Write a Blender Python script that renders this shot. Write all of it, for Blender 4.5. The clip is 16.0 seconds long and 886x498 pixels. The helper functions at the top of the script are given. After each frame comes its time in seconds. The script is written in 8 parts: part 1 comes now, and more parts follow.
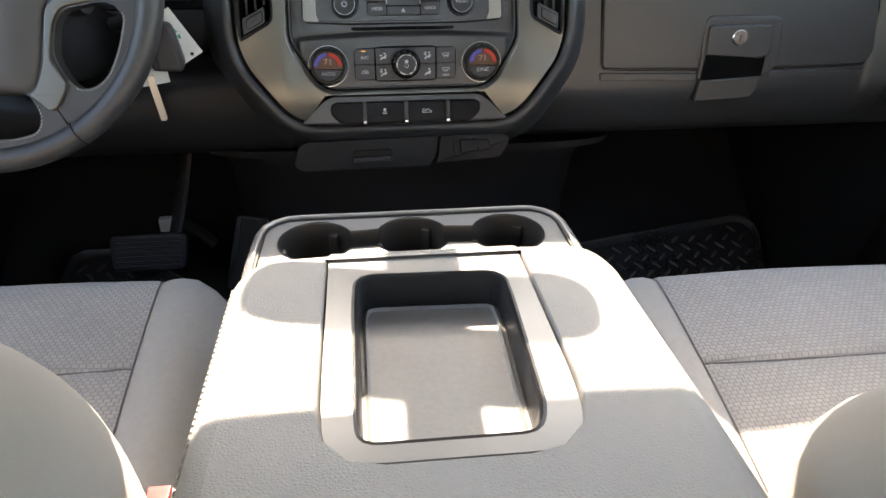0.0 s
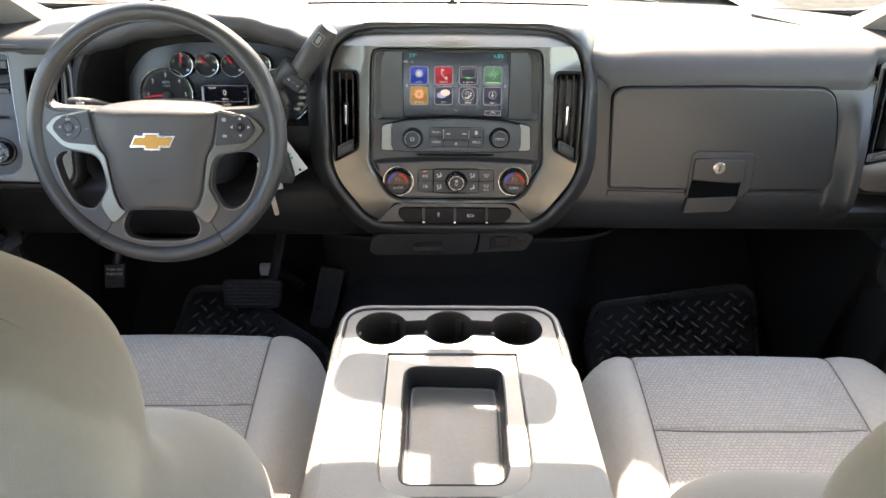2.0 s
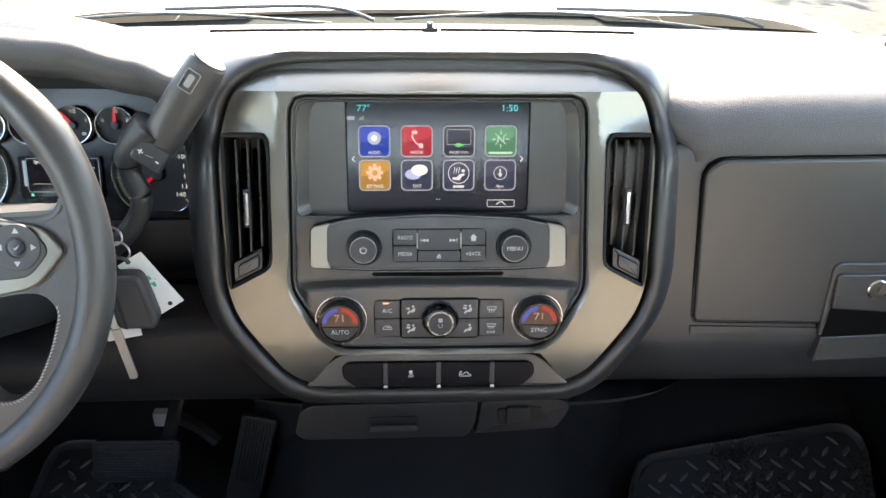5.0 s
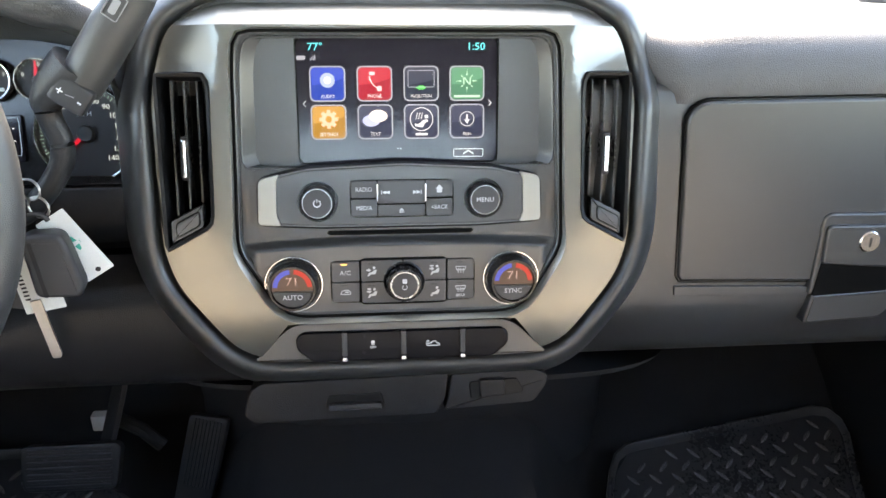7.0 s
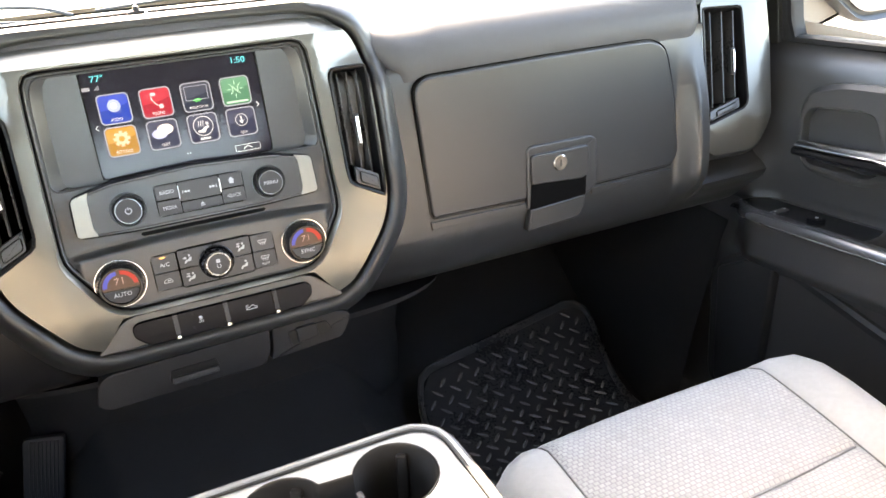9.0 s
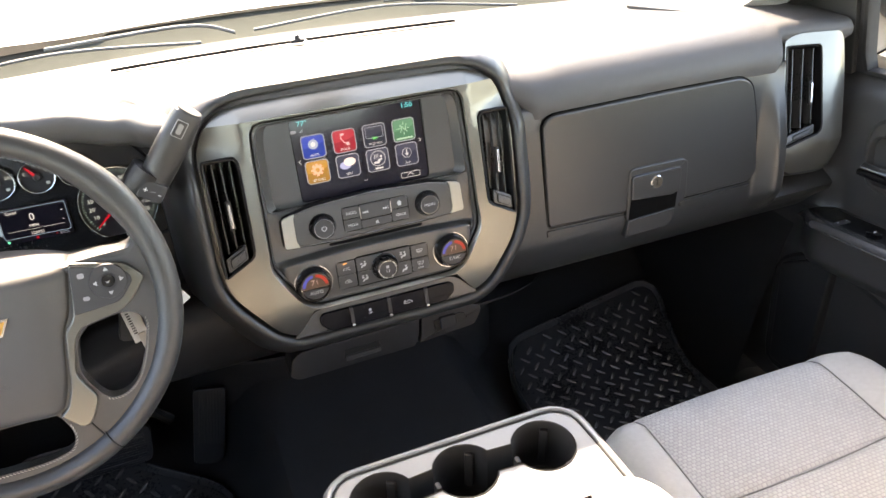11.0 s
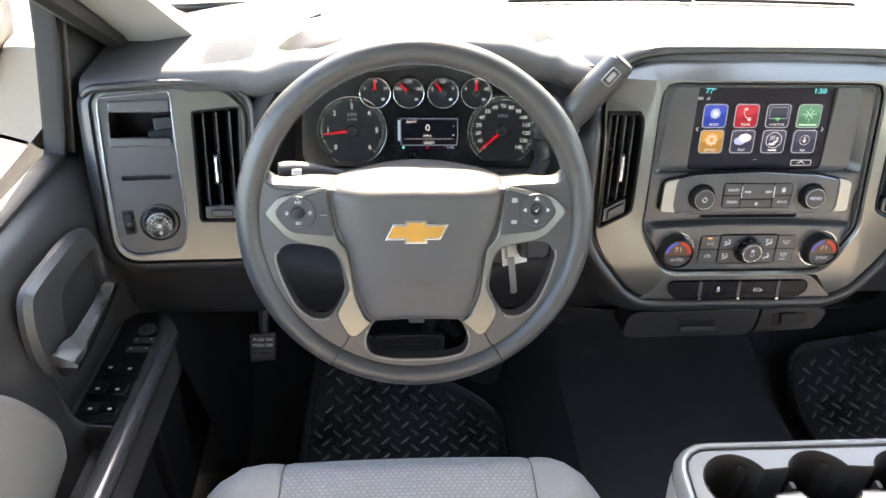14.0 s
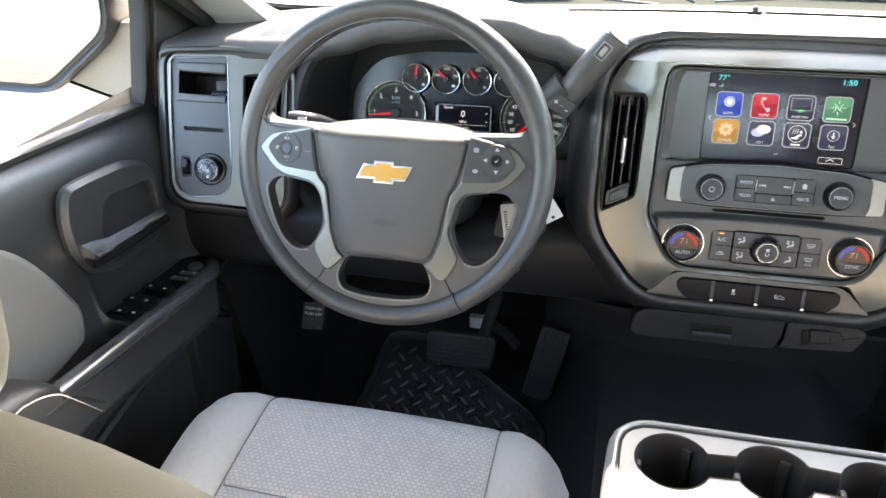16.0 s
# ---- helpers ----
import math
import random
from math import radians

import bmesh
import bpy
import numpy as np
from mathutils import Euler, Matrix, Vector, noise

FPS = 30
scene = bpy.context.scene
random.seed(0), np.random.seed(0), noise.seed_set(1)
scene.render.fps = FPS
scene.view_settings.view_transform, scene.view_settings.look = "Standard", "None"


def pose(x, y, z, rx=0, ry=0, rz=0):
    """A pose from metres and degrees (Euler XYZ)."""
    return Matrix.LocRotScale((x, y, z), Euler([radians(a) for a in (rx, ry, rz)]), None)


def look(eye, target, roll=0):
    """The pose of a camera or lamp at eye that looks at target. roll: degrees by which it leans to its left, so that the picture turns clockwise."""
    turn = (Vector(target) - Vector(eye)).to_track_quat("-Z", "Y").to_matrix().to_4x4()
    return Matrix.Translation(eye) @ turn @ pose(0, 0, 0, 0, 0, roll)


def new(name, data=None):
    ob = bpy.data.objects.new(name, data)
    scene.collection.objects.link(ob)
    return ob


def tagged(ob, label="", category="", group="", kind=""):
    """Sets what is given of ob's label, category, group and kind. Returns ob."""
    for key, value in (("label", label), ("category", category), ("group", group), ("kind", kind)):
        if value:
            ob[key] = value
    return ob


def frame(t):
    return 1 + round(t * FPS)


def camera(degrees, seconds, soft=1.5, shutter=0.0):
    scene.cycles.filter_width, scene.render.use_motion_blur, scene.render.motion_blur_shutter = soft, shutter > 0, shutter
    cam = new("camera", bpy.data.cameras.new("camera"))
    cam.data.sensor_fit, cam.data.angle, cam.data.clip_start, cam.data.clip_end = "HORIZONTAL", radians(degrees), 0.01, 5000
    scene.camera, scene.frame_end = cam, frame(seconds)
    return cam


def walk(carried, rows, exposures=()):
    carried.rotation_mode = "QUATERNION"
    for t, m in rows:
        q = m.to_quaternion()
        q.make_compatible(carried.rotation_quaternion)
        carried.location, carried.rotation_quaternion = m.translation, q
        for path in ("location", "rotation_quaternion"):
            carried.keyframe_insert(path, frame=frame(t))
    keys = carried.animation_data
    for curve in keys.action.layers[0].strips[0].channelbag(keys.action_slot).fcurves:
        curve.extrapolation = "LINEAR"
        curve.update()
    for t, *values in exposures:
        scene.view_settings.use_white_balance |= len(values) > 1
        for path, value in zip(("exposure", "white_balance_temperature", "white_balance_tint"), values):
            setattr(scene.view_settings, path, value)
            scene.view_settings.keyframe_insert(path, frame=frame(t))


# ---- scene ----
cam = camera(61.5, 16.0)
PATH = [
    (0, (-0.0551, 0.0325, 0.8322), (0.1412, 1.7279, -0.2100), 0.59),
    (0.5, (-0.0477, -0.0502, 0.9563), (0.0770, 1.6243, -0.1299), 1.81),
    (1, (-0.0414, -0.0977, 1.0224), (0.0275, 1.5850, -0.0557), 1.41),
    (1.5, (-0.0405, -0.1369, 1.0804), (0.0046, 1.5513, 0.0080), 1.11),
    (2, (-0.0343, -0.1633, 1.0985), (-0.0108, 1.5371, 0.0448), 0.70),
    (2.5, (-0.0351, -0.1913, 1.1135), (-0.0146, 1.5112, 0.0637), 0.70),
    (3, (-0.0338, -0.2024, 1.1166), (-0.0059, 1.5087, 0.0809), 0.69),
    (3.5, (-0.0278, -0.1146, 1.1186), (0.0142, 1.5997, 0.0902), 0.59),
    (4, (-0.0268, 0.1198, 1.0847), (0.0295, 1.8412, 0.0684), 0.59),
    (4.2, (-0.0278, 0.1980, 1.0516), (0.0379, 1.9309, 0.0525), 0.68),
    (6.3, (-0.0107, 0.3765, 0.8639), (0.0726, 2.1674, -0.0210), 0.95),
    (6.5, (-0.0118, 0.3745, 0.8609), (0.0906, 2.1643, -0.0267), 1.05),
    (7, (-0.0232, 0.3662, 0.8577), (0.1581, 2.1554, -0.0187), 1.14),
    (7.5, (-0.0342, 0.3337, 0.8615), (0.2169, 2.1200, -0.0009), 0.73),
    (8, (-0.0422, 0.2821, 0.8664), (0.4171, 2.0383, 0.0271), -0.29),
    (8.5, (-0.0567, 0.2449, 0.8882), (0.6359, 1.9015, 0.0064), -1.22),
    (10.8, (-0.1786, 0.1396, 1.0634), (0.5540, 1.6848, 0.0262), -3.10),
    (11, (-0.2205, 0.1490, 1.0888), (0.3871, 1.7245, 0.0167), -2.06),
    (11.5, (-0.3244, 0.1790, 1.1192), (0.0390, 1.7727, -0.0335), 0.32),
    (12, (-0.3878, 0.1916, 1.1173), (-0.1675, 1.7726, -0.0876), 1.06),
    (12.5, (-0.4315, 0.1962, 1.1127), (-0.2507, 1.7654, -0.1148), 1.37),
    (13, (-0.4557, 0.1926, 1.1073), (-0.2787, 1.7660, -0.1132), 1.77),
    (13.5, (-0.4618, 0.1909, 1.1042), (-0.3032, 1.7784, -0.1026), 1.86),
    (14, (-0.4497, 0.1912, 1.1044), (-0.3255, 1.7967, -0.0809), 2.05),
    (14.5, (-0.3701, 0.1646, 1.1066), (-0.2969, 1.7981, -0.0455), 2.34),
    (15, (-0.2896, 0.1319, 1.0848), (-0.3982, 1.8069, -0.0030), 1.21),
    (15.5, (-0.2345, 0.1027, 1.0446), (-0.5197, 1.7868, 0.0032), -0.32),
    (16, (-0.1854, 0.0939, 1.0043), (-0.6116, 1.7751, 0.0089), -1.55),
]
EXPOSURES = [(0, 2.85, 7900, 15), (1.5, 3.0, 7900, 15), (3, 3.0, 7900, 16), (4, 3.1, 7600, 14), (6.5, 3.85, 7600, 14), (7.5, 3.95, 7600, 14), (8, 4.07, 7900, 16), (8.5, 4.08, 8100, 16), (11, 3.48, 8300, 18), (12, 3.59, 7500, 14), (13.5, 3.64, 7500, 14), (14.5, 3.58, 7800, 16), (15, 3.58, 7200, 12), (16, 3.60, 7500, 13)]
walk(cam, [(t, look(eye, target, roll)) for t, eye, target, roll in PATH], EXPOSURES)

# ---- world and sun: clear afternoon, sun ahead of the truck, 39 degrees up ----
SUN_EL, SUN_AZ = 37.5, 1.5  # degrees; azimuth from straight ahead towards the right
world = bpy.data.worlds.new("sky")
scene.world = world
world.use_nodes = True
wn = world.node_tree
bg = wn.nodes["Background"]
sky = wn.nodes.new("ShaderNodeTexSky")
sky.sky_type = "NISHITA"
sky.sun_disc = False
sky.sun_elevation = radians(SUN_EL)
sky.sun_rotation = radians(SUN_AZ)
wn.links.new(sky.outputs[0], bg.inputs[0])
bg.inputs[1].default_value = 0.15
sun = new("sun", bpy.data.lights.new("sun", "SUN"))
sun.data.energy = 3.1
sun.data.angle = radians(0.53)
sun.data.color = (1.0, 0.94, 0.85)
sd = Vector((math.sin(radians(SUN_AZ)) * math.cos(radians(SUN_EL)), math.cos(radians(SUN_AZ)) * math.cos(radians(SUN_EL)), math.sin(radians(SUN_EL))))
sun.matrix_basis = look(sd * 20, (0, 0, 0))


# ---- materials ----
def mat(name, color, rough=0.5, metal=0.0, var=0.15, vscale=6.0, bump=0.0, bscale=400.0, bkind="noise", coat=0.0, rvar=0.1, spec=0.5, sheen=0.0, emit=0.0, island=0.0):
    """Principled material with two scales of variation in colour and roughness and a fine relief."""
    m = bpy.data.materials.new(name)
    m.use_nodes = True
    nt = m.node_tree
    N, L = nt.nodes, nt.links
    p = N["Principled BSDF"]
    tc = N.new("ShaderNodeTexCoord")
    n1 = N.new("ShaderNodeTexNoise")
    n1.inputs["Scale"].default_value = vscale
    n1.inputs["Detail"].default_value = 5.0
    n2 = N.new("ShaderNodeTexNoise")
    n2.inputs["Scale"].default_value = vscale * 22
    n2.inputs["Detail"].default_value = 3.0
    for n in (n1, n2):
        L.new(tc.outputs["Object"], n.inputs["Vector"])
    add = N.new("ShaderNodeMath")
    add.operation = "MULTIPLY_ADD"
    add.inputs[1].default_value = 0.6
    L.new(n1.outputs["Fac"], add.inputs[0])
    sc = N.new("ShaderNodeMath")
    sc.operation = "MULTIPLY"
    sc.inputs[1].default_value = 0.4
    L.new(n2.outputs["Fac"], sc.inputs[0])
    L.new(sc.outputs[0], add.inputs[2])
    mr = N.new("ShaderNodeMapRange")
    mr.inputs["From Min"].default_value, mr.inputs["From Max"].default_value = 0.3, 0.7
    mr.inputs["To Min"].default_value, mr.inputs["To Max"].default_value = 1 - var, 1 + var
    L.new(add.outputs[0], mr.inputs["Value"])
    mx = N.new("ShaderNodeVectorMath")
    mx.operation = "SCALE"
    mx.inputs[0].default_value = color
    L.new(mr.outputs[0], mx.inputs["Scale"])
    out = mx.outputs[0]
    if island:
        g = N.new("ShaderNodeNewGeometry")
        mi = N.new("ShaderNodeMapRange")
        mi.inputs["To Min"].default_value, mi.inputs["To Max"].default_value = 1 - island, 1 + island
        L.new(g.outputs["Random Per Island"], mi.inputs["Value"])
        m2 = N.new("ShaderNodeVectorMath")
        m2.operation = "SCALE"
        L.new(out, m2.inputs[0])
        L.new(mi.outputs[0], m2.inputs["Scale"])
        out = m2.outputs[0]
    L.new(out, p.inputs["Base Color"])
    rr = N.new("ShaderNodeMapRange")
    rr.inputs["From Min"].default_value, rr.inputs["From Max"].default_value = 0.3, 0.7
    rr.inputs["To Min"].default_value, rr.inputs["To Max"].default_value = max(0.02, rough - rvar), min(1, rough + rvar)
    L.new(add.outputs[0], rr.inputs["Value"])
    L.new(rr.outputs[0], p.inputs["Roughness"])
    p.inputs["Metallic"].default_value = metal
    p.inputs["Specular IOR Level"].default_value = spec
    p.inputs["Coat Weight"].default_value = coat
    p.inputs["Coat Roughness"].default_value = 0.08
    p.inputs["Sheen Weight"].default_value = sheen
    if emit:
        p.inputs["Emission Color"].default_value = (*color, 1)
        p.inputs["Emission Strength"].default_value = emit
    if bump:
        if bkind == "grain":
            tx = N.new("ShaderNodeTexVoronoi")
            tx.inputs["Scale"].default_value = bscale
            tx.feature = "DISTANCE_TO_EDGE"
            src = tx.outputs["Distance"]
        else:
            tx = N.new("ShaderNodeTexNoise")
            tx.inputs["Scale"].default_value = bscale
            tx.inputs["Detail"].default_value = 4.0
            src = tx.outputs["Fac"]
        L.new(tc.outputs["Object"], tx.inputs["Vector"])
        b = N.new("ShaderNodeBump")
        b.inputs["Strength"].default_value = bump
        b.inputs["Distance"].default_value = 0.001
        L.new(src, b.inputs["Height"])
        L.new(b.outputs[0], p.inputs["Normal"])
    return m


def woven(name, light, dark, sx, sy):
    """Cloth with rows of small raised lozenges, offset row by row."""
    m = mat(name, light, 0.85, var=0.08, vscale=9, sheen=0.3, spec=0.2)
    nt = m.node_tree
    N, L = nt.nodes, nt.links
    p = N["Principled BSDF"]
    tc = N.new("ShaderNodeTexCoord")
    mp = N.new("ShaderNodeMapping")
    mp.inputs["Scale"].default_value = (1 / sx, 1 / sy, 1 / sy)
    L.new(tc.outputs["Object"], mp.inputs["Vector"])
    br = N.new("ShaderNodeTexBrick")
    br.inputs["Color1"].default_value = (1, 1, 1, 1)
    br.inputs["Color2"].default_value = (0.86, 0.86, 0.87, 1)
    br.inputs["Mortar"].default_value = (dark, dark, dark * 1.03, 1)
    br.inputs["Scale"].default_value = 1.0
    br.inputs["Mortar Size"].default_value = 0.16
    br.inputs["Mortar Smooth"].default_value = 0.7
    br.inputs["Brick Width"].default_value = 1.0
    br.inputs["Row Height"].default_value = 1.0
    L.new(mp.outputs[0], br.inputs["Vector"])
    old = p.inputs["Base Color"].links[0].from_socket
    mu = N.new("ShaderNodeVectorMath")
    mu.operation = "MULTIPLY"
    L.new(old, mu.inputs[0])
    L.new(br.outputs["Color"], mu.inputs[1])
    L.new(mu.outputs[0], p.inputs["Base Color"])
    b = N.new("ShaderNodeBump")
    b.inputs["Strength"].default_value = 0.6
    b.inputs["Distance"].default_value = 0.0015
    b.invert = True
    L.new(br.outputs["Fac"], b.inputs["Height"])
    L.new(b.outputs[0], p.inputs["Normal"])
    return m


def glow(name, color, strength):
    m = bpy.data.materials.new(name)
    m.use_nodes = True
    p = m.node_tree.nodes["Principled BSDF"]
    p.inputs["Base Color"].default_value = (*[c * 0.06 for c in color], 1)
    p.inputs["Roughness"].default_value = 0.3
    p.inputs["Specular IOR Level"].default_value = 0.25
    p.inputs["Emission Color"].default_value = (*color, 1)
    p.inputs["Emission Strength"].default_value = strength * 0.215
    return m


def glass(name, color=(0.96, 0.98, 0.97), rough=0.0):
    m = bpy.data.materials.new(name)
    m.use_nodes = True
    p = m.node_tree.nodes["Principled BSDF"]
    p.inputs["Base Color"].default_value = (*color, 1)
    p.inputs["Roughness"].default_value = rough
    p.inputs["IOR"].default_value = 1.02
    p.inputs["Transmission Weight"].default_value = 1.0
    return m


M_SATIN = mat("satin_metal_ring", (0.42, 0.42, 0.42), 0.26, metal=0.9, var=0.04, rvar=0.04)
M_SOFTMARK = mat("grey_white_printing", (0.46, 0.47, 0.48), 0.5, var=0.03)
M_PAD = mat("charcoal_soft_vinyl", (0.062, 0.061, 0.062), 0.52, var=0.12, vscale=5, bump=0.5, bscale=520, bkind="grain")
M_DASH = mat("charcoal_grained_plastic", (0.0245, 0.0248, 0.0243), 0.36, spec=0.8, var=0.06, vscale=4, rvar=0.05, bump=0.11, bscale=600, bkind="grain")
M_LOW = mat("black_hard_plastic", (0.021, 0.021, 0.022), 0.40, var=0.2, vscale=7, bump=0.35, bscale=500, bkind="grain")
M_SILVER = mat("silver_painted_plastic", (0.195, 0.190, 0.168), 0.29, metal=0.85, var=0.012, vscale=3, rvar=0.008)
M_PANEL = mat("dark_satin_panel", (0.052, 0.053, 0.053), 0.27, var=0.012, vscale=2, rvar=0.0, bump=0.05, bscale=1500, spec=0.75)
M_KEY = mat("dark_satin_key_plastic", (0.050, 0.050, 0.051), 0.33, var=0.02, vscale=9, rvar=0.02)
M_LIP = mat("bright_silver_chamfer", (0.36, 0.35, 0.31), 0.34, metal=0.8, var=0.03, rvar=0.03)
M_BTN = mat("charcoal_button_plastic", (0.035, 0.035, 0.037), 0.42, var=0.08, vscale=20)
M_BLACK = mat("black_gloss_plastic", (0.008, 0.008, 0.009), 0.24, var=0.1, vscale=10, rvar=0.06)
M_BAR = mat("black_switch_plastic", (0.005, 0.0052, 0.007), 0.26, var=0.05, rvar=0.02, spec=0.16)
M_VENT = mat("matte_black_plastic", (0.0055, 0.0055, 0.006), 0.42, var=0.15, vscale=12, spec=0.25)
M_SLAT = mat("black_slat_plastic", (0.048, 0.047, 0.046), 0.30, var=0.05, vscale=12, spec=0.5)
M_CHROME = mat("chrome", (0.90, 0.90, 0.90), 0.13, metal=1.0, var=0.04, rvar=0.05)
M_LEATHER = mat("charcoal_leather", (0.034, 0.0337, 0.0337), 0.36, spec=0.8, var=0.10, vscale=8, bump=0.25, bscale=800, bkind="grain", rvar=0.08)
M_HUB = mat("airbag_cover_vinyl", (0.068, 0.064, 0.062), 0.44, var=0.05, vscale=6, bump=0.16, bscale=700, bkind="grain")
M_THREAD = mat("pale_thread", (0.42, 0.40, 0.365), 0.8, var=0.1, vscale=60)
M_GOLD = mat("gold_enamel", (0.50, 0.255, 0.055), 0.38, metal=0.45, var=0.04, vscale=20, rvar=0.03)
M_CLOTH = mat("grey_seat_cloth", (0.51, 0.505, 0.487), 0.9, var=0.10, vscale=7, bump=0.5, bscale=1500, sheen=0.3, spec=0.2)
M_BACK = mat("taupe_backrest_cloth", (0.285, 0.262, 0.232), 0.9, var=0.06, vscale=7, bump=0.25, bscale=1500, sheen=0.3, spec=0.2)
M_WEAVE = woven("woven_seat_cloth", (0.565, 0.56, 0.545), 0.68, 0.0068, 0.0046)
M_VINYL = mat("light_grey_vinyl", (0.37, 0.365, 0.35), 0.55, var=0.06, vscale=8, bump=0.6, bscale=420, bkind="grain")
M_DECK = mat("silver_grey_hard_plastic", (0.31, 0.31, 0.306), 0.25, var=0.03, vscale=8, rvar=0.025)
M_RIMGREY = mat("satin_grey_rim_plastic", (0.36, 0.36, 0.355), 0.24, metal=0.35, var=0.02, vscale=8, rvar=0.02)
M_TRAY = mat("grey_ribbed_rubber", (0.33, 0.33, 0.325), 0.36, var=0.12, vscale=12, bump=0.4, bscale=900)
M_CUP = mat("brown_black_cup_rubber", (0.030, 0.028, 0.026), 0.4, var=0.1, vscale=12)
M_CARPET = mat("black_carpet", (0.026, 0.027, 0.030), 0.95, var=0.3, vscale=14, bump=0.9, bscale=900)
M_RUBBER = mat("black_rubber_mat", (0.050, 0.050, 0.053), 0.30, var=0.08, vscale=9, bump=0.25, bscale=700)
M_TRIM = mat("pale_grey_pillar_trim", (0.33, 0.322, 0.30), 0.6, var=0.06, vscale=5, bump=0.25, bscale=900)
M_HEADLINER = mat("grey_headliner_fabric", (0.55, 0.54, 0.51), 0.95, var=0.06, vscale=8, bump=0.4, bscale=1200)
M_DOORPAD = mat("grey_door_insert_vinyl", (0.20, 0.195, 0.186), 0.5, var=0.08, vscale=6, bump=0.5, bscale=420, bkind="grain")
M_BARGREY = mat("satin_grey_metallic", (0.16, 0.165, 0.175), 0.24, metal=0.7, var=0.04, vscale=5, rvar=0.03)
M_STEEL = mat("worn_steel", (0.55, 0.53, 0.49), 0.35, metal=1.0, var=0.15, vscale=30)
M_WHITE = mat("white_car_paint", (0.74, 0.73, 0.71), 0.25, var=0.03, vscale=2, coat=1.0, rvar=0.05)
M_COWL = mat("faded_black_cowl_plastic", (0.034, 0.037, 0.031), 0.95, spec=0.05, var=0.2, vscale=9, bump=0.4, bscale=300)
M_RUBSEAL = mat("black_rubber_seal", (0.012, 0.012, 0.012), 0.6)
M_SEAM = mat("grey_seam_thread", (0.20, 0.20, 0.195), 0.9, var=0.1, vscale=40)
M_RING = mat("bright_gauge_ring", (0.62, 0.65, 0.64), 0.2, metal=0.85, var=0.03, rvar=0.04)
M_TANPLASTIC = mat("tan_mirror_plastic", (0.30, 0.25, 0.20), 0.6, var=0.08, vscale=6)
# treads paler than their mat: the highlights on them are put into the colour
M_TREAD = mat("highlight_toned_tread", (0.15, 0.15, 0.155), 0.28, var=0.25, vscale=30)
M_DOOR = mat("black_grained_door_plastic", (0.035, 0.0345, 0.0345), 0.32, spec=0.85, var=0.04, vscale=4, rvar=0.02, bump=0.20, bscale=600, bkind="grain")
M_DRAWER = mat("dark_lower_plastic", (0.013, 0.013, 0.014), 0.42, spec=0.25, var=0.15, vscale=7, bump=0.3, bscale=500, bkind="grain")
# pale metal for added lines that imitate light caught on panel edges
M_EDGEGLINT = mat("painted_edge_highlight", (0.30, 0.30, 0.31), 0.25, metal=0.7, var=0.03, rvar=0.03)
# no sheen: the shade inside slots, wells and hollows is put into this black
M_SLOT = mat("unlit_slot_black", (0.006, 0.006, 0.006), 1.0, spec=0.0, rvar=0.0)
M_WIPER = mat("grey_wiper_metal", (0.13, 0.13, 0.13), 0.6, var=0.15)
M_MARK = mat("white_printing", (0.72, 0.73, 0.74), 0.5, var=0.03)
M_PALE = mat("faint_grey_printing", (0.30, 0.30, 0.31), 0.5, var=0.03)
M_TAG = mat("white_paper_tag", (0.78, 0.79, 0.76), 0.7, var=0.05, vscale=30)
M_TEAL = mat("green_ink", (0.03, 0.42, 0.30), 0.6, var=0.1)
M_YELLOW = mat("yellow_sticker_paper", (0.70, 0.55, 0.20), 0.7, var=0.1, vscale=30)
M_GAUGE = mat("charcoal_gauge_face", (0.030, 0.029, 0.031), 0.5, var=0.06, spec=0.3)
M_BACKLIT = glow("backlit_white", (0.72, 0.82, 0.82), 0.36)
M_TICK = glow("dim_greenish_ticks", (0.45, 0.66, 0.58), 0.40)
M_NEEDLE = glow("red_needle", (0.70, 0.012, 0.03), 0.36)
M_GLASS = glass("clear_glass")
M_TINT = glass("lightly_tinted_glass", (0.96, 0.97, 0.96))
M_WINDSHIELD = glass("green_tinted_windshield_glass", (0.70, 0.75, 0.70))
M_LCD = mat("lcd_glass", (0.014, 0.012, 0.017), 0.12, var=0.02, vscale=1, rvar=0.0, spec=0.4)
M_MIRROR = mat("mirror_glass", (0.85, 0.87, 0.88), 0.02, metal=1.0, var=0.01, rvar=0.01)
M_ASPHALT = mat("sunlit_asphalt", (0.105, 0.098, 0.085), 0.9, var=0.45, vscale=0.5, bump=0.6, bscale=60, spec=0.1)
M_BARK = mat("tree_bark", (0.12, 0.09, 0.065), 0.9, var=0.3, vscale=6, bump=0.8, bscale=30)
M_LEAF = mat("green_leaves", (0.075, 0.115, 0.035), 0.6, var=0.3, vscale=3, island=0.35)
M_VERGE = mat("dry_grass", (0.11, 0.105, 0.055), 0.95, var=0.35, vscale=1.5, bump=0.8, bscale=40)


# ---- modelling helpers ----
WORLD = {}


def thing(name, at=(0, 0, 0), label="", category="", group="", kind="", m=None):
    """An Empty at the base of a thing; its parts are built in world coordinates."""
    ob = new(name)
    ob.matrix_basis = m if m is not None else Matrix.Translation(at)
    ob.empty_display_size = 0.05
    WORLD[ob] = ob.matrix_basis.copy()
    return tagged(ob, label, category, group, kind)


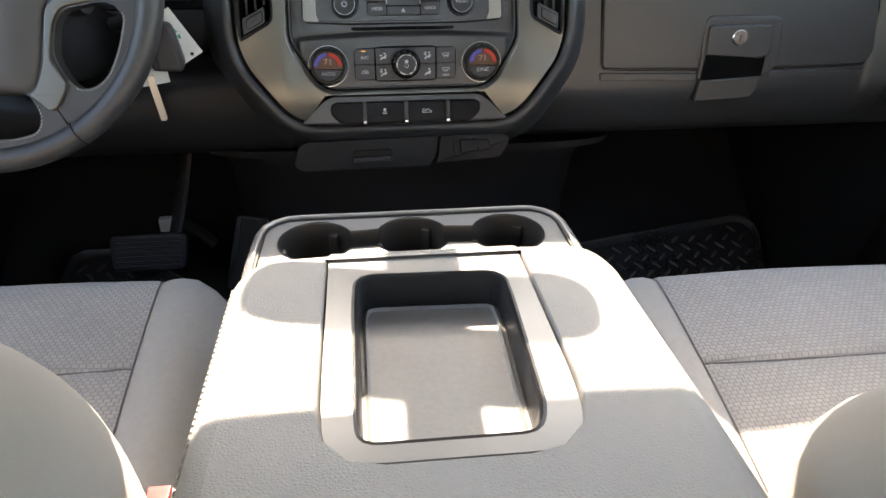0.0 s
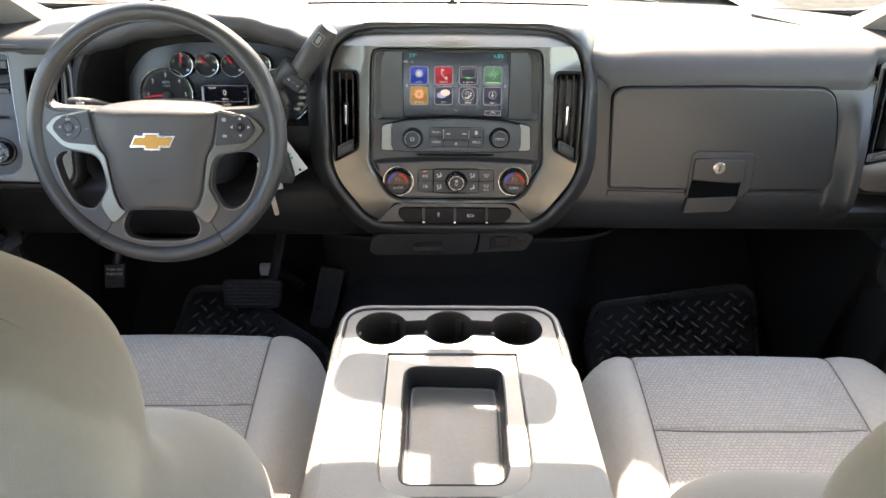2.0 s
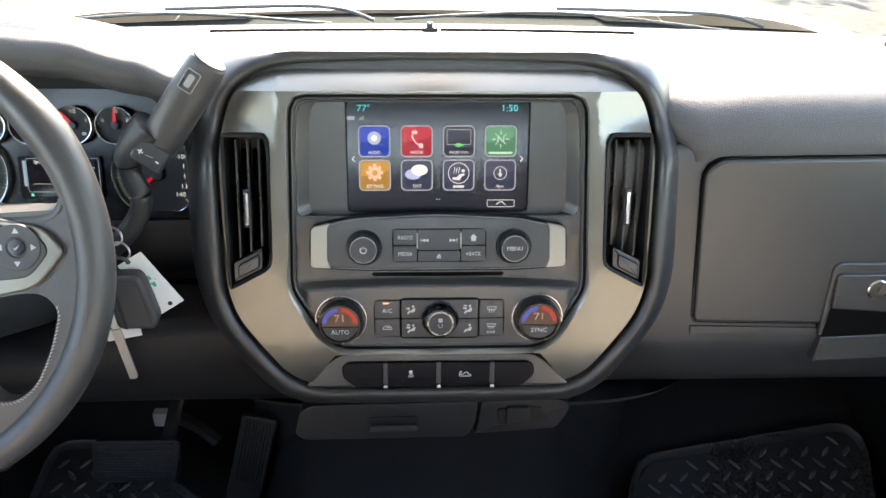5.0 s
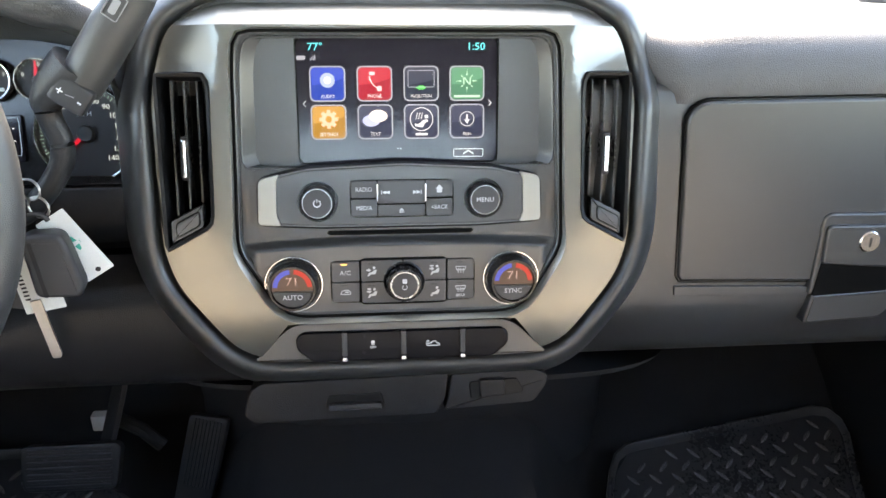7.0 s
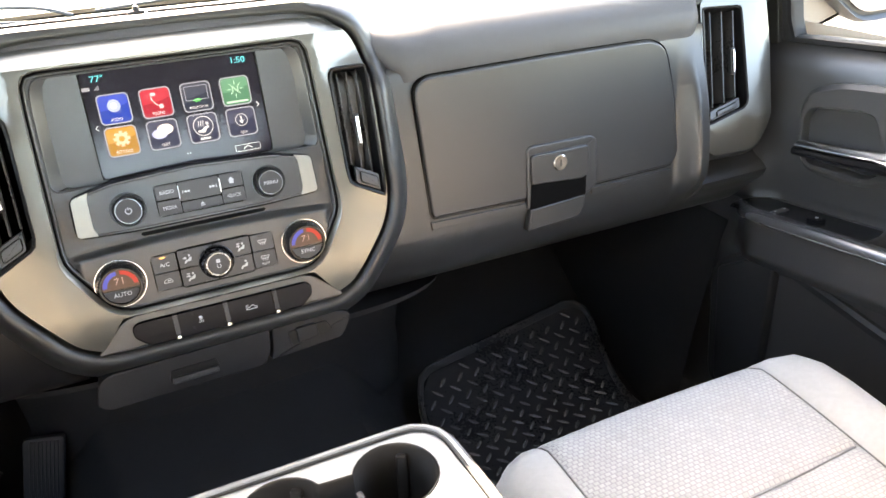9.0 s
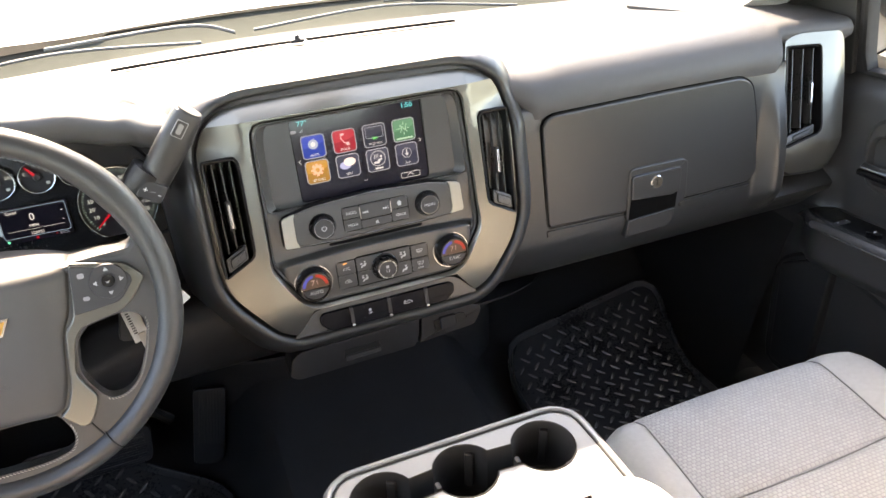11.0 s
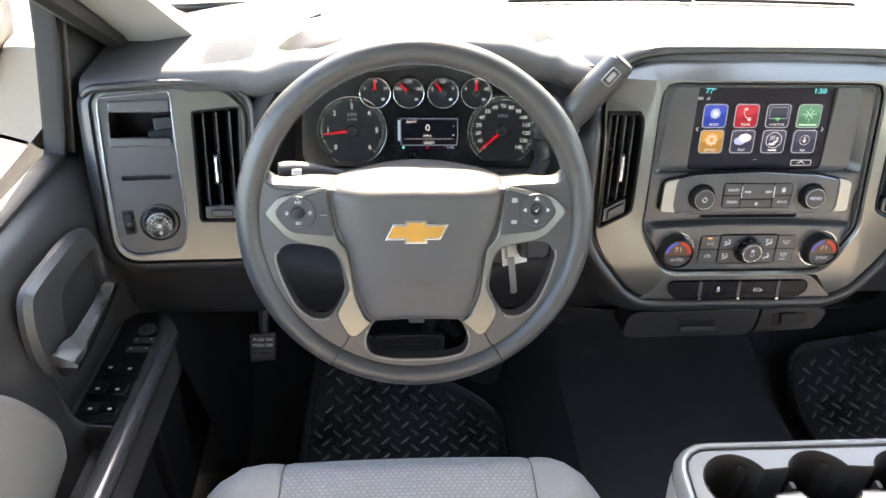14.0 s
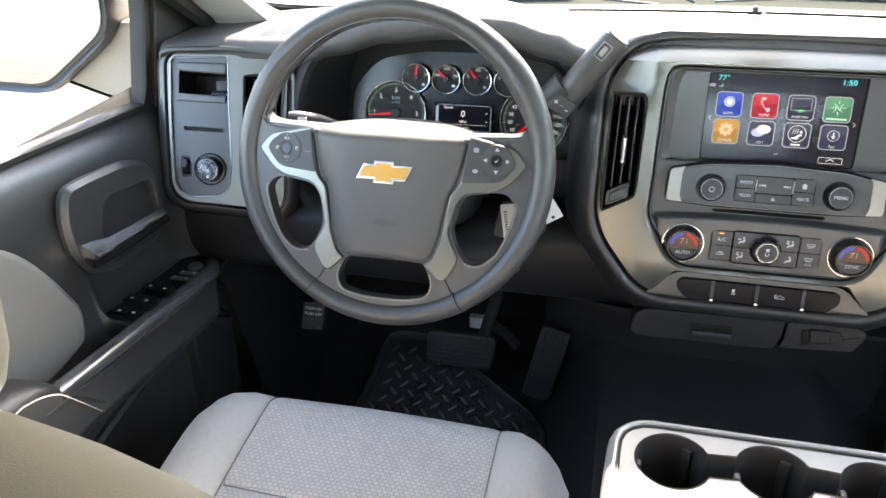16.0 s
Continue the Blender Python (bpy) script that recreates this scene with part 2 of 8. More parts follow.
def part(name, bm, material, parent=None, label="", smooth=38, category="", kind="", group=""):
    """Links a bmesh, modelled in world coordinates, as one mesh object."""
    me = bpy.data.meshes.new(name)
    if parent is not None:
        bm.transform(WORLD[parent].inverted())
    bmesh.ops.remove_doubles(bm, verts=bm.verts, dist=1e-6)
    bmesh.ops.recalc_face_normals(bm, faces=bm.faces)
    bm.to_mesh(me)
    bm.free()
    for f in me.polygons:
        f.use_smooth = True
    me.set_sharp_from_angle(angle=radians(smooth))
    me.materials.append(material)
    ob = new(name, me)
    if parent is not None:
        ob.parent = parent
        WORLD[ob] = WORLD[parent]
    else:
        WORLD[ob] = Matrix.Identity(4)
    wn_ = ob.modifiers.new("normals", "WEIGHTED_NORMAL")  # flat faces stay flat beside their rounded edges
    wn_.keep_sharp = True
    return tagged(ob, label, category, group, kind)


def plane(o, lean, yaw=0.0):
    """Frame of a leaning face: x along it, y up it, z out of it towards the rear of the cab."""
    a, b = radians(lean), radians(yaw)
    u = Vector((math.cos(b), math.sin(b), 0))
    h = Vector((-math.sin(b), math.cos(b), 0))
    v = h * math.sin(a) + Vector((0, 0, math.cos(a)))
    n = u.cross(v)
    m = Matrix((u, v, n)).transposed().to_4x4()
    m.translation = o
    return m


I4 = Matrix.Identity(4)


def rrect(cx, cy, w, h, r, seg=4):
    r = min(r, w / 2 - 1e-5, h / 2 - 1e-5)
    pts = []
    for sx, sy, a0 in ((1, 1, 0), (-1, 1, 90), (-1, -1, 180), (1, -1, 270)):
        for i in range(seg + 1):
            a = radians(a0 + 90 * i / seg)
            pts.append((cx + sx * (w / 2 - r) + r * math.cos(a), cy + sy * (h / 2 - r) + r * math.sin(a)))
    return pts


def rpoly(pts, r, seg=4):
    """A polygon with rounded corners."""
    out, n = [], len(pts)
    for i in range(n):
        p, a, b = Vector(pts[i]), Vector(pts[i - 1]), Vector(pts[(i + 1) % n])
        rr = r[i] if isinstance(r, (list, tuple)) else r
        da, db = (a - p), (b - p)
        k = min(rr, da.length * 0.49, db.length * 0.49)
        p0, p1 = p + da.normalized() * k, p + db.normalized() * k
        for j in range(seg + 1):
            t = j / seg
            out.append(tuple(p0 * (1 - t) ** 2 + p * 2 * t * (1 - t) + p1 * t * t))
    return out


def circle(cx, cy, r, n=32):
    return [(cx + r * math.cos(2 * math.pi * i / n), cy + r * math.sin(2 * math.pi * i / n)) for i in range(n)]


def resample(pts, n):
    """n points evenly spaced along a closed outline, counter-clockwise, starting under its centre."""
    area = sum(pts[i - 1][0] * pts[i][1] - pts[i][0] * pts[i - 1][1] for i in range(len(pts)))
    if area < 0:
        pts = pts[::-1]
    pts = [Vector(p) for p in pts]
    cx = (min(p.x for p in pts) + max(p.x for p in pts)) / 2
    best = None
    for i in range(len(pts)):  # start where the outline crosses its middle line, at the bottom
        p, q = pts[i], pts[(i + 1) % len(pts)]
        if (p.x - cx) * (q.x - cx) <= 0 and abs(q.x - p.x) > 1e-9:
            m = p.lerp(q, (cx - p.x) / (q.x - p.x))
            if best is None or m.y < best[1].y:
                best = (i, m)
    i, m = best
    pts = [m] + pts[i + 1:] + pts[:i + 1] + [m]
    d = [0.0]
    for a, b in zip(pts, pts[1:]):
        d.append(d[-1] + (b - a).length)
    out, j = [], 0
    for i in range(n):
        s = d[-1] * i / n
        while d[j + 1] < s:
            j += 1
        t = (s - d[j]) / max(1e-9, d[j + 1] - d[j])
        out.append(tuple(pts[j].lerp(pts[j + 1], t)))
    return out


def offset(pts, d):
    """An outline moved outwards by d (counter-clockwise outlines)."""
    n, out = len(pts), []
    for i in range(n):
        a, b = Vector(pts[i - 1]), Vector(pts[(i + 1) % n])
        t = (b - a).normalized()
        out.append((pts[i][0] + t.y * d, pts[i][1] - t.x * d))
    return out


def loft(bm, rings, close=True, cap0=False, cap1=False):
    """Quads between rings of points of one length."""
    vs = [[bm.verts.new(p) for p in r] for r in rings]
    for a, b in zip(vs, vs[1:]):
        n = len(a)
        for i in range(n if close else n - 1):
            j = (i + 1) % n
            bm.faces.new((a[i], a[j], b[j], b[i]))
    if cap0:
        bm.faces.new(vs[0][::-1])
    if cap1:
        bm.faces.new(vs[-1])
    return vs


def lift(pts, n, m):
    return [m @ Vector((p[0], p[1], n)) for p in pts]


def slab(bm, pts, n0, n1, m=I4, bev=0.0, seg=2):
    """A plate of that outline from n0 (back) to n1 (front), its front edge rounded by bev."""
    area = sum(pts[i - 1][0] * pts[i][1] - pts[i][0] * pts[i - 1][1] for i in range(len(pts)))
    if area < 0:
        pts = pts[::-1]
    rings = [lift(pts, n0, m)]
    if bev:
        for i in range(seg + 1):
            a = math.pi / 2 * i / seg
            rings.append(lift(offset(pts, -bev * (1 - math.cos(a))), n1 - bev + bev * math.sin(a), m))
    else:
        rings.append(lift(pts, n1, m))
    loft(bm, rings, True, True, True)


def holed(bm, outer, holes, n0, n1, m=I4, depth=None):
    """A plate with holes; the walls of outline and holes run from n1 (front) back to n0, or to depth for the holes."""
    loops = []
    for k, pts in enumerate([outer, *holes]):
        vs = [bm.verts.new(m @ Vector((p[0], p[1], n1))) for p in pts]
        es = [bm.edges.new((vs[i], vs[(i + 1) % len(vs)])) for i in range(len(vs))]
        back = n0 if k == 0 or depth is None else depth
        ws = [bm.verts.new(m @ Vector((p[0], p[1], back))) for p in pts]
        for i in range(len(vs)):
            j = (i + 1) % len(vs)
            bm.faces.new((vs[i], vs[j], ws[j], ws[i]))
        loops += es
    bmesh.ops.triangle_fill(bm, use_beauty=True, use_dissolve=False, edges=loops)


def rim2(bm, pts, w, n0, n1, m=I4):
    """A thin raised border of width w inside an outline."""
    P = resample(pts, 48)
    loft(bm, [lift(P, n0, m), lift(P, n1, m), lift(offset(P, -w), n1, m), lift(offset(P, -w), n0, m)], True)


def box(bm, c, s, m=I4, bev=0.003, seg=2):
    """A box of size s round c with rounded edges."""
    q = bmesh.new()
    bmesh.ops.create_cube(q, size=1.0)
    bmesh.ops.scale(q, vec=s, verts=q.verts)
    if bev:
        bmesh.ops.bevel(q, geom=q.edges[:], offset=min(bev, min(s) * 0.45), segments=seg, affect="EDGES", profile=0.5)
    bmesh.ops.translate(q, vec=c, verts=q.verts)
    q.transform(m)
    merge(bm, q)


def merge(bm, q):
    vm = {v: bm.verts.new(v.co) for v in q.verts}
    for f in q.faces:
        bm.faces.new([vm[v] for v in f.verts])
    q.free()


def lathe(bm, prof, m=I4, n=32, a0=0.0, a1=360.0):
    """A profile of (radius, height) turned round the z axis of m."""
    full = abs(a1 - a0) >= 360
    cnt = n if full else n + 1
    rings = []
    for r, h in prof:
        rings.append([m @ Vector((r * math.cos(radians(a0 + (a1 - a0) * i / n)), r * math.sin(radians(a0 + (a1 - a0) * i / n)), h)) for i in range(cnt)])
    loft(bm, rings, full, prof[0][0] > 1e-6 and full, prof[-1][0] > 1e-6 and full)


def spline(pts, n=8):
    """Points on a smooth curve through pts."""
    out, P = [], [Vector(p) for p in pts]
    for i in range(len(P) - 1):
        p0, p1, p2, p3 = P[max(i - 1, 0)], P[i], P[i + 1], P[min(i + 2, len(P) - 1)]
        for k in range(n):
            t = k / n
            out.append(0.5 * ((2 * p1) + (p2 - p0) * t + (2 * p0 - 5 * p1 + 4 * p2 - p3) * t * t + (3 * p1 - p0 - 3 * p2 + p3) * t ** 3))
    out.append(P[-1])
    return out


def tube(bm, pts, r, n=10, flat=1.0, close=False, caps=True, up=(0, 0, 1)):
    """A tube along pts; r a radius or one a point; flat squeezes it along its second axis."""
    pts = [Vector(p) for p in pts]
    rings, k = [], len(pts)
    for i, p in enumerate(pts):
        a, b = (pts[i - 1], pts[(i + 1) % k]) if close else (pts[max(i - 1, 0)], pts[min(i + 1, k - 1)])
        t = (b - a).normalized()
        s = t.cross(Vector(up))
        s = s.normalized() if s.length > 1e-4 else t.orthogonal().normalized()
        w = s.cross(t)
        rr = r[i] if isinstance(r, (list, tuple)) else r
        rings.append([p + (s * math.cos(2 * math.pi * j / n) + w * math.sin(2 * math.pi * j / n) * flat) * rr for j in range(n)])
    if close:
        rings.append(rings[0])
    loft(bm, rings, True, caps and not close, caps and not close)


def write(body, size, m, material, parent, name="lettering", deep=0.0002, align="CENTER", sx=1.0, label=""):
    """Raised lettering in the built-in font, centred on the origin of m."""
    cu = bpy.data.curves.new(name, "FONT")
    cu.body, cu.size, cu.align_x, cu.align_y, cu.extrude = body, size, align, "CENTER", deep
    cu.resolution_u = 2
    tmp = bpy.data.objects.new("tmp", cu)
    me = bpy.data.meshes.new_from_object(tmp)
    bpy.data.objects.remove(tmp)
    bm = bmesh.new()
    bm.from_mesh(me)
    bpy.data.meshes.remove(me)
    bm.transform(Matrix.Diagonal((sx, 1, 1, 1)))
    bm.transform(m)
    return part(name, bm, material, parent, label)


def at(m, x, y, z=0.0, turn=0.0):
    return m @ Matrix.Translation((x, y, z)) @ Matrix.Rotation(radians(turn), 4, "Z")


def lerp_keys(x, keys):
    """Smooth interpolation in a table of (x, values...)."""
    if x <= keys[0][0]:
        return keys[0][1:]
    for a, b in zip(keys, keys[1:]):
        if x <= b[0]:
            t = (x - a[0]) / (b[0] - a[0])
            t = t * t * (3 - 2 * t)
            return tuple(p + (q - p) * t for p, q in zip(a[1:], b[1:]))
    return keys[-1][1:]


# frames of the leaning faces
S = plane((0, 0.945, 0.58), 14)  # centre stack
W = plane((-0.4285, 0.8200, 0.6745), 20.3)  # steering wheel
C = plane((-0.405, 1.104, 0.634), 15)  # gauges
LB = plane((-0.7776, 0.9456, 0.638), 20, 14)  # driver's outer vent and switches
RB = plane((0.7776, 0.9456, 0.638), 20, -14)  # passenger's outer vent

# ---- the ground and what stands outside ----
FLOOR_UP = 0.62  # height of the cab floor over the road


def sheet(nx, ny, f):
    """A grid of points f(i/nx, j/ny)."""
    bm = bmesh.new()
    rows = [[f(i / nx, j / ny) for i in range(nx + 1)] for j in range(ny + 1)]
    loft(bm, rows, close=False)
    return bm


def ground_at(a, b):
    x, y = (a - 0.5), (b - 0.5)
    x, y = math.copysign(abs(2 * x) ** 3, x) * 400, math.copysign(abs(2 * y) ** 3, y) * 400
    return Vector((x, y, -FLOOR_UP + 0.02 * noise.noise(Vector((x * 0.3, y * 0.3, 0)))))


part("ground", sheet(60, 60, ground_at), M_ASPHALT, None, "pale worn asphalt of a car park", category="ground", kind="structure")
part("verge", sheet(40, 4, lambda a, b: Vector((-40 + 80 * a, 16.5 + 14 * b + 0.5 * math.sin(a * 9), -FLOOR_UP + 0.08 + 0.05 * noise.noise(Vector((a * 40, b * 8, 3)))))), M_VERGE, None, "dry grass verge beyond the asphalt", category="grass", kind="stuff")


def tree(x, y, h, seed):
    rnd = random.Random(seed)
    t = thing("tree", (x, y, -FLOOR_UP), "leafy tree shading the car park", "tree", "trees ahead of the truck")
    bm = bmesh.new()
    lean = Vector((rnd.uniform(-0.3, 0.3), rnd.uniform(-0.2, 0.2), 0))
    base = Vector((x, y, -FLOOR_UP))
    tube(bm, spline([base, base + lean * 0.3 + Vector((0, 0, h * 0.25)), base + lean + Vector((0, 0, h * 0.6))], 4), [0.17 - 0.012 * i for i in range(9)], 9)
    ends = []
    for i in range(7):
        a = rnd.uniform(0, 6.28)
        s = base + lean * 0.6 + Vector((0, 0, h * rnd.uniform(0.3, 0.55)))
        e = s + Vector((math.cos(a) * h * 0.27, math.sin(a) * h * 0.27, h * rnd.uniform(0.1, 0.3)))
        tube(bm, spline([s, (s + e) / 2 + Vector((0, 0, 0.15)), e], 3), [0.07 - 0.008 * k for k in range(7)], 6)
        ends.append(e)
    part("trunk", bm, M_BARK, t)
    vs, fs = [], []
    for e in ends + [base + lean + Vector((0, 0, h * 0.75))]:
        for k in range(260):
            d = Vector((rnd.gauss(0, 1), rnd.gauss(0, 1), rnd.gauss(0, 0.7))) * h * 0.085
            c = e + d
            u = Vector((rnd.gauss(0, 1), rnd.gauss(0, 1), rnd.gauss(0, 1))).normalized() * 0.13
            w = u.orthogonal().normalized() * 0.06
            i = len(vs)
            vs += [c - u, c + w, c + u, c - w]
            fs.append((i, i + 1, i + 2, i + 3))
    me = bpy.data.meshes.new("crown")
    me.from_pydata([tuple(v - base) for v in vs], [], fs)
    me.materials.append(M_LEAF)
    crown = new("crown", me)
    crown.parent = t
    return t


for i, (x, y, h) in enumerate([(3.6, 14.0, 6.0), (-5.0, 14.5, 6.0), (8.0, 16.0, 6.5), (-1.0, 17.0, 6.0), (-10.0, 15.5, 6.5)]):
    tree(x, y, h, 40 + i)


# ---- truck shell: hood, cowl, glass, roof, pillars, rear wall ----
def wb(x):
    """y of the foot of the windshield."""
    return 1.406 - 0.245 * x * x


def cowl_rear(x):
    """y of the seam between cowl and hood."""
    k = min(1, max(0, (abs(x) - 0.61) / 0.09))
    return (1.63 - 0.11 * (x / 0.65) ** 2) * (1 - k) + (wb(x) + 0.02) * k


hood = thing("truck_hood", (0, 1.5, 0.62), "white painted truck hood beyond the windshield", "hood", kind="structure")


def hood_at(a, b):
    y0 = cowl_rear((2 * a - 1) * 0.93)
    y = y0 + b * (2.455 - 0.15 * abs(2 * a - 1) ** 4 - y0)
    half = 0.93 - 0.16 * b ** 2 - 0.12 * b ** 6
    x = (2 * a - 1) * half
    z = 0.700 - 0.035 * b - 0.06 * b ** 6 - 0.02 * abs(2 * a - 1) ** 2 - 0.09 * abs(2 * a - 1) ** 8 + 0.012 * math.exp(-((abs(2 * a - 1) - 0.55) / 0.12) ** 2)
    return Vector((x, y, z))


part("hood_skin", sheet(72, 24, hood_at), M_WHITE, hood)
part("hood_front", sheet(24, 6, lambda a, b: hood_at(a, 1) + Vector((0, 0.05 * math.sin(b * 1.57), -0.42 * b))), M_WHITE, hood)
for s in (-1, 1):
    part("fender", sheet(12, 6, lambda a, b: Vector((s * (0.90 + 0.10 * math.sin(b * 1.57) - 0.1 * a ** 3), 1.25 + 1.15 * a, 0.615 - 0.10 * a - 0.5 * b * b))), M_WHITE, hood)

cowl = thing("windshield_cowl", (0, 1.4, 0.68), "weathered grey plastic cowl below the windshield", "cowl", kind="structure")


def cowl_at(a, b):
    x = (2 * a - 1) * 0.635
    y0, y1 = wb(x) + 0.004, 1.64 - 0.11 * (x / 0.65) ** 2
    k = abs(2 * a - 1)
    return Vector((x * (0.96 + 0.06 * b), y0 + (y1 - y0) * b, 0.722 - 0.034 * math.sin(b * 1.9) - 0.004 * b + 0.006 * (1 if k < 0.45 else 0)))


part("cowl_panel", sheet(60, 8, cowl_at), M_COWL, cowl)
bm = bmesh.new()
tube(bm, [Vector((x, wb(x) + 0.006, 0.729)) for x in np.linspace(-0.78, 0.78, 40)], 0.0045, 8)
part("lower_seal", bm, M_RUBSEAL, cowl)
for s, x0, x1 in ((1, -0.05, 0.42), (1, -0.60, -0.14)):
    wp = thing("windshield_wiper", (x0, 1.38, 0.725), "black windshield wiper resting on the cowl", "wiper", "windshield wipers")
    bm = bmesh.new()
    tube(bm, spline([(x0, wb(x0) + 0.030, 0.733), ((x0 + x1) / 2, wb((x0 + x1) / 2) + 0.034, 0.742), (x1, wb(x1) + 0.024, 0.729)], 8), 0.0020, 6)
    part("blade", bm, M_WIPER, wp)
    bm = bmesh.new()
    tube(bm, spline([(x1 + 0.06, wb(x1) + 0.05, 0.727), (x1 - 0.02, wb(x1) + 0.05, 0.744), ((x0 + x1) / 2, wb((x0 + x1) / 2) + 0.05, 0.744)], 6), 0.0026, 6)
    part("arm", bm, M_WIPER, wp)


RAKE = 0.63


def ws(x, z):
    """Point of the windshield at a height."""
    return Vector((x * (1 - 0.12 * (z - 0.735)), wb(x) - (z - 0.735) / RAKE, z))


glass_w = thing("windshield", (0, 1.3, 0.74), "raked clear windshield with an unseen shading band added along its top", "windshield", kind="structure")
pane = part("pane", sheet(30, 14, lambda a, b: ws((2 * a - 1) * 0.80, 0.735 + b * 0.49)), M_WINDSHIELD, glass_w)
pane.visible_shadow = False
# opaque band, out of view, added to end the sunlight on lid and seats
part("added_shade_band", sheet(30, 8, lambda a, b: ws((2 * a - 1) * 0.79, 1.010 + b * 0.215) + Vector((0, -0.006, 0))), M_HEADLINER, glass_w)
st = thing("windshield_sticker", ws(-0.64, 0.84), "small yellow and white sticker inside the windshield", "sticker")
part("sheet", sheet(4, 4, lambda a, b: ws(-0.682 + 0.060 * a, 0.807 + 0.030 * b) + Vector((0, -0.004, 0))), M_TAG, st)
part("yellow_panel", sheet(4, 4, lambda a, b: ws(-0.677 + 0.050 * a, 0.809 + 0.016 * b) + Vector((0, -0.0055, -0.0005))), M_YELLOW, st, "printed yellow panel")

mir = thing("rear_view_mirror", (-0.012, 1.0, 0.965), "black rear view mirror hanging at the windshield", "mirror")
bm = bmesh.new()
MM = Matrix.Translation((-0.012, 1.0195, 0.965)) @ Matrix.Rotation(radians(-14), 4, "Z") @ Matrix.Rotation(radians(90 - 8), 4, "X")
slab(bm, rrect(0, 0, 0.255, 0.068, 0.028, 6), -0.026, 0.0, MM, 0.006)
part("housing", bm, M_LOW, mir)
bm = bmesh.new()
slab(bm, rrect(0, 0, 0.235, 0.058, 0.025, 6), 0.0005, 0.003, MM)
part("mirror_face", bm, M_MIRROR, mir)
bm = bmesh.new()
box(bm, (0.0, 0.0, 0.0), (0.060, 0.050, 0.014), Matrix.Translation((0.0, 1.070, 0.944)) @ Matrix.Rotation(math.atan(-0.63), 4, "X"))
tube(bm, [(-0.004, 1.066, 0.946), (-0.010, 1.030, 0.962)], 0.009, 10)
# unseen block, added only to shade the middle of the tray's rear
box(bm, (0.002, 1.0015, 0.985), (0.050, 0.026, 0.066))
part("mount_and_shadow_block", bm, M_LOW, mir)

part("roof", sheet(24, 20, lambda a, b: Vector(((2 * a - 1) * 0.78, 0.70 - 2.05 * b, 1.225 + 0.05 * math.sin(min(1, b * 3) * 1.57) - 0.05 * abs(2 * a - 1) ** 3))), M_HEADLINER, None, "pale grey cloth headliner", category="roof", kind="structure")
part("roof_outer", sheet(16, 12, lambda a, b: Vector(((2 * a - 1) * 0.82, 0.72 - 2.10 * b, 1.29 + 0.05 * math.sin(min(1, b * 3) * 1.57) - 0.06 * abs(2 * a - 1) ** 3))), M_WHITE, None, "white painted cab roof", category="roof", kind="structure")

rear = thing("rear_wall", (0, -1.3, 0), "plain rear wall of the cab with its window", "wall", kind="structure")
bm = bmesh.new()
RW = Matrix.Translation((0, -1.33, 0.6)) @ Matrix.Rotation(radians(90), 4, "X") @ Matrix.Rotation(radians(180), 4, "Y")
holed(bm, rrect(0, 0.02, 1.72, 1.36, 0.1), [rrect(0, 0.33, 1.30, 0.42, 0.08)], -0.03, 0.0, RW)
part("wall_panel", bm, M_DOORPAD, rear)
bm = bmesh.new()
slab(bm, rrect(0, 0.33, 1.31, 0.43, 0.08), -0.016, -0.012, RW)
p = part("rear_pane", bm, M_TINT, rear)
p.visible_shadow = False


# ---- floor, tunnel, firewall ----
def floor_at(a, b):
    x, y = -0.86 + 1.72 * a, -1.35 + 3.0 * b
    z = 0.0
    if y > 1.10:
        z += 0.62 * (y - 1.10) ** 1.25 * (1.0 if y < 1.45 else 1.0)
    k = max(0.0, 1 - abs(x + 0.0) / 0.30)
    hump = min(1.0, k * 2.2)
    z += 0.17 * hump * hump * (3 - 2 * hump) * min(1, max(0, (y + 0.2) / 0.6))
    return Vector((x, y, z + 0.004 * noise.noise(Vector((x * 9, y * 9, 0)))))


part("floor", sheet(70, 60, floor_at), M_CARPET, None, "black carpeted cab floor with a low tunnel", category="floor", kind="structure")
bm = bmesh.new()
box(bm, (0, 1.62, 0.21), (1.76, 0.05, 0.8), bev=0.01)
part("firewall", bm, M_CARPET, None, "black lined firewall behind the dashboard", category="firewall", kind="structure")


# ---- dashboard ----
LIP = [(-0.87, 0.990, 0.742), (-0.80, 0.990, 0.752), (-0.70, 1.005, 0.757), (-0.635, 1.012, 0.757), (-0.61, 1.000, 0.759), (-0.55, 0.985, 0.780), (-0.48, 0.983, 0.798),
       (-0.40, 0.983, 0.806), (-0.33, 0.984, 0.801), (-0.27, 0.988, 0.785), (-0.235, 1.000, 0.766), (-0.205, 1.010, 0.754), (-0.19, 1.016, 0.760), (-0.165, 1.020, 0.773),
       (-0.13, 1.020, 0.780), (0.0, 1.020, 0.782), (0.13, 1.020, 0.780), (0.165, 1.020, 0.773), (0.19, 1.018, 0.760), (0.215, 1.016, 0.748), (0.25, 1.015, 0.747),
       (0.30, 1.014, 0.750), (0.60, 1.014, 0.750), (0.655, 1.012, 0.750), (0.685, 1.006, 0.754), (0.80, 0.992, 0.752), (0.87, 0.990, 0.742)]
dash = thing("dashboard", (0, 1.1, 0.4), "charcoal grained truck dashboard with a sunlit top", "dashboard")


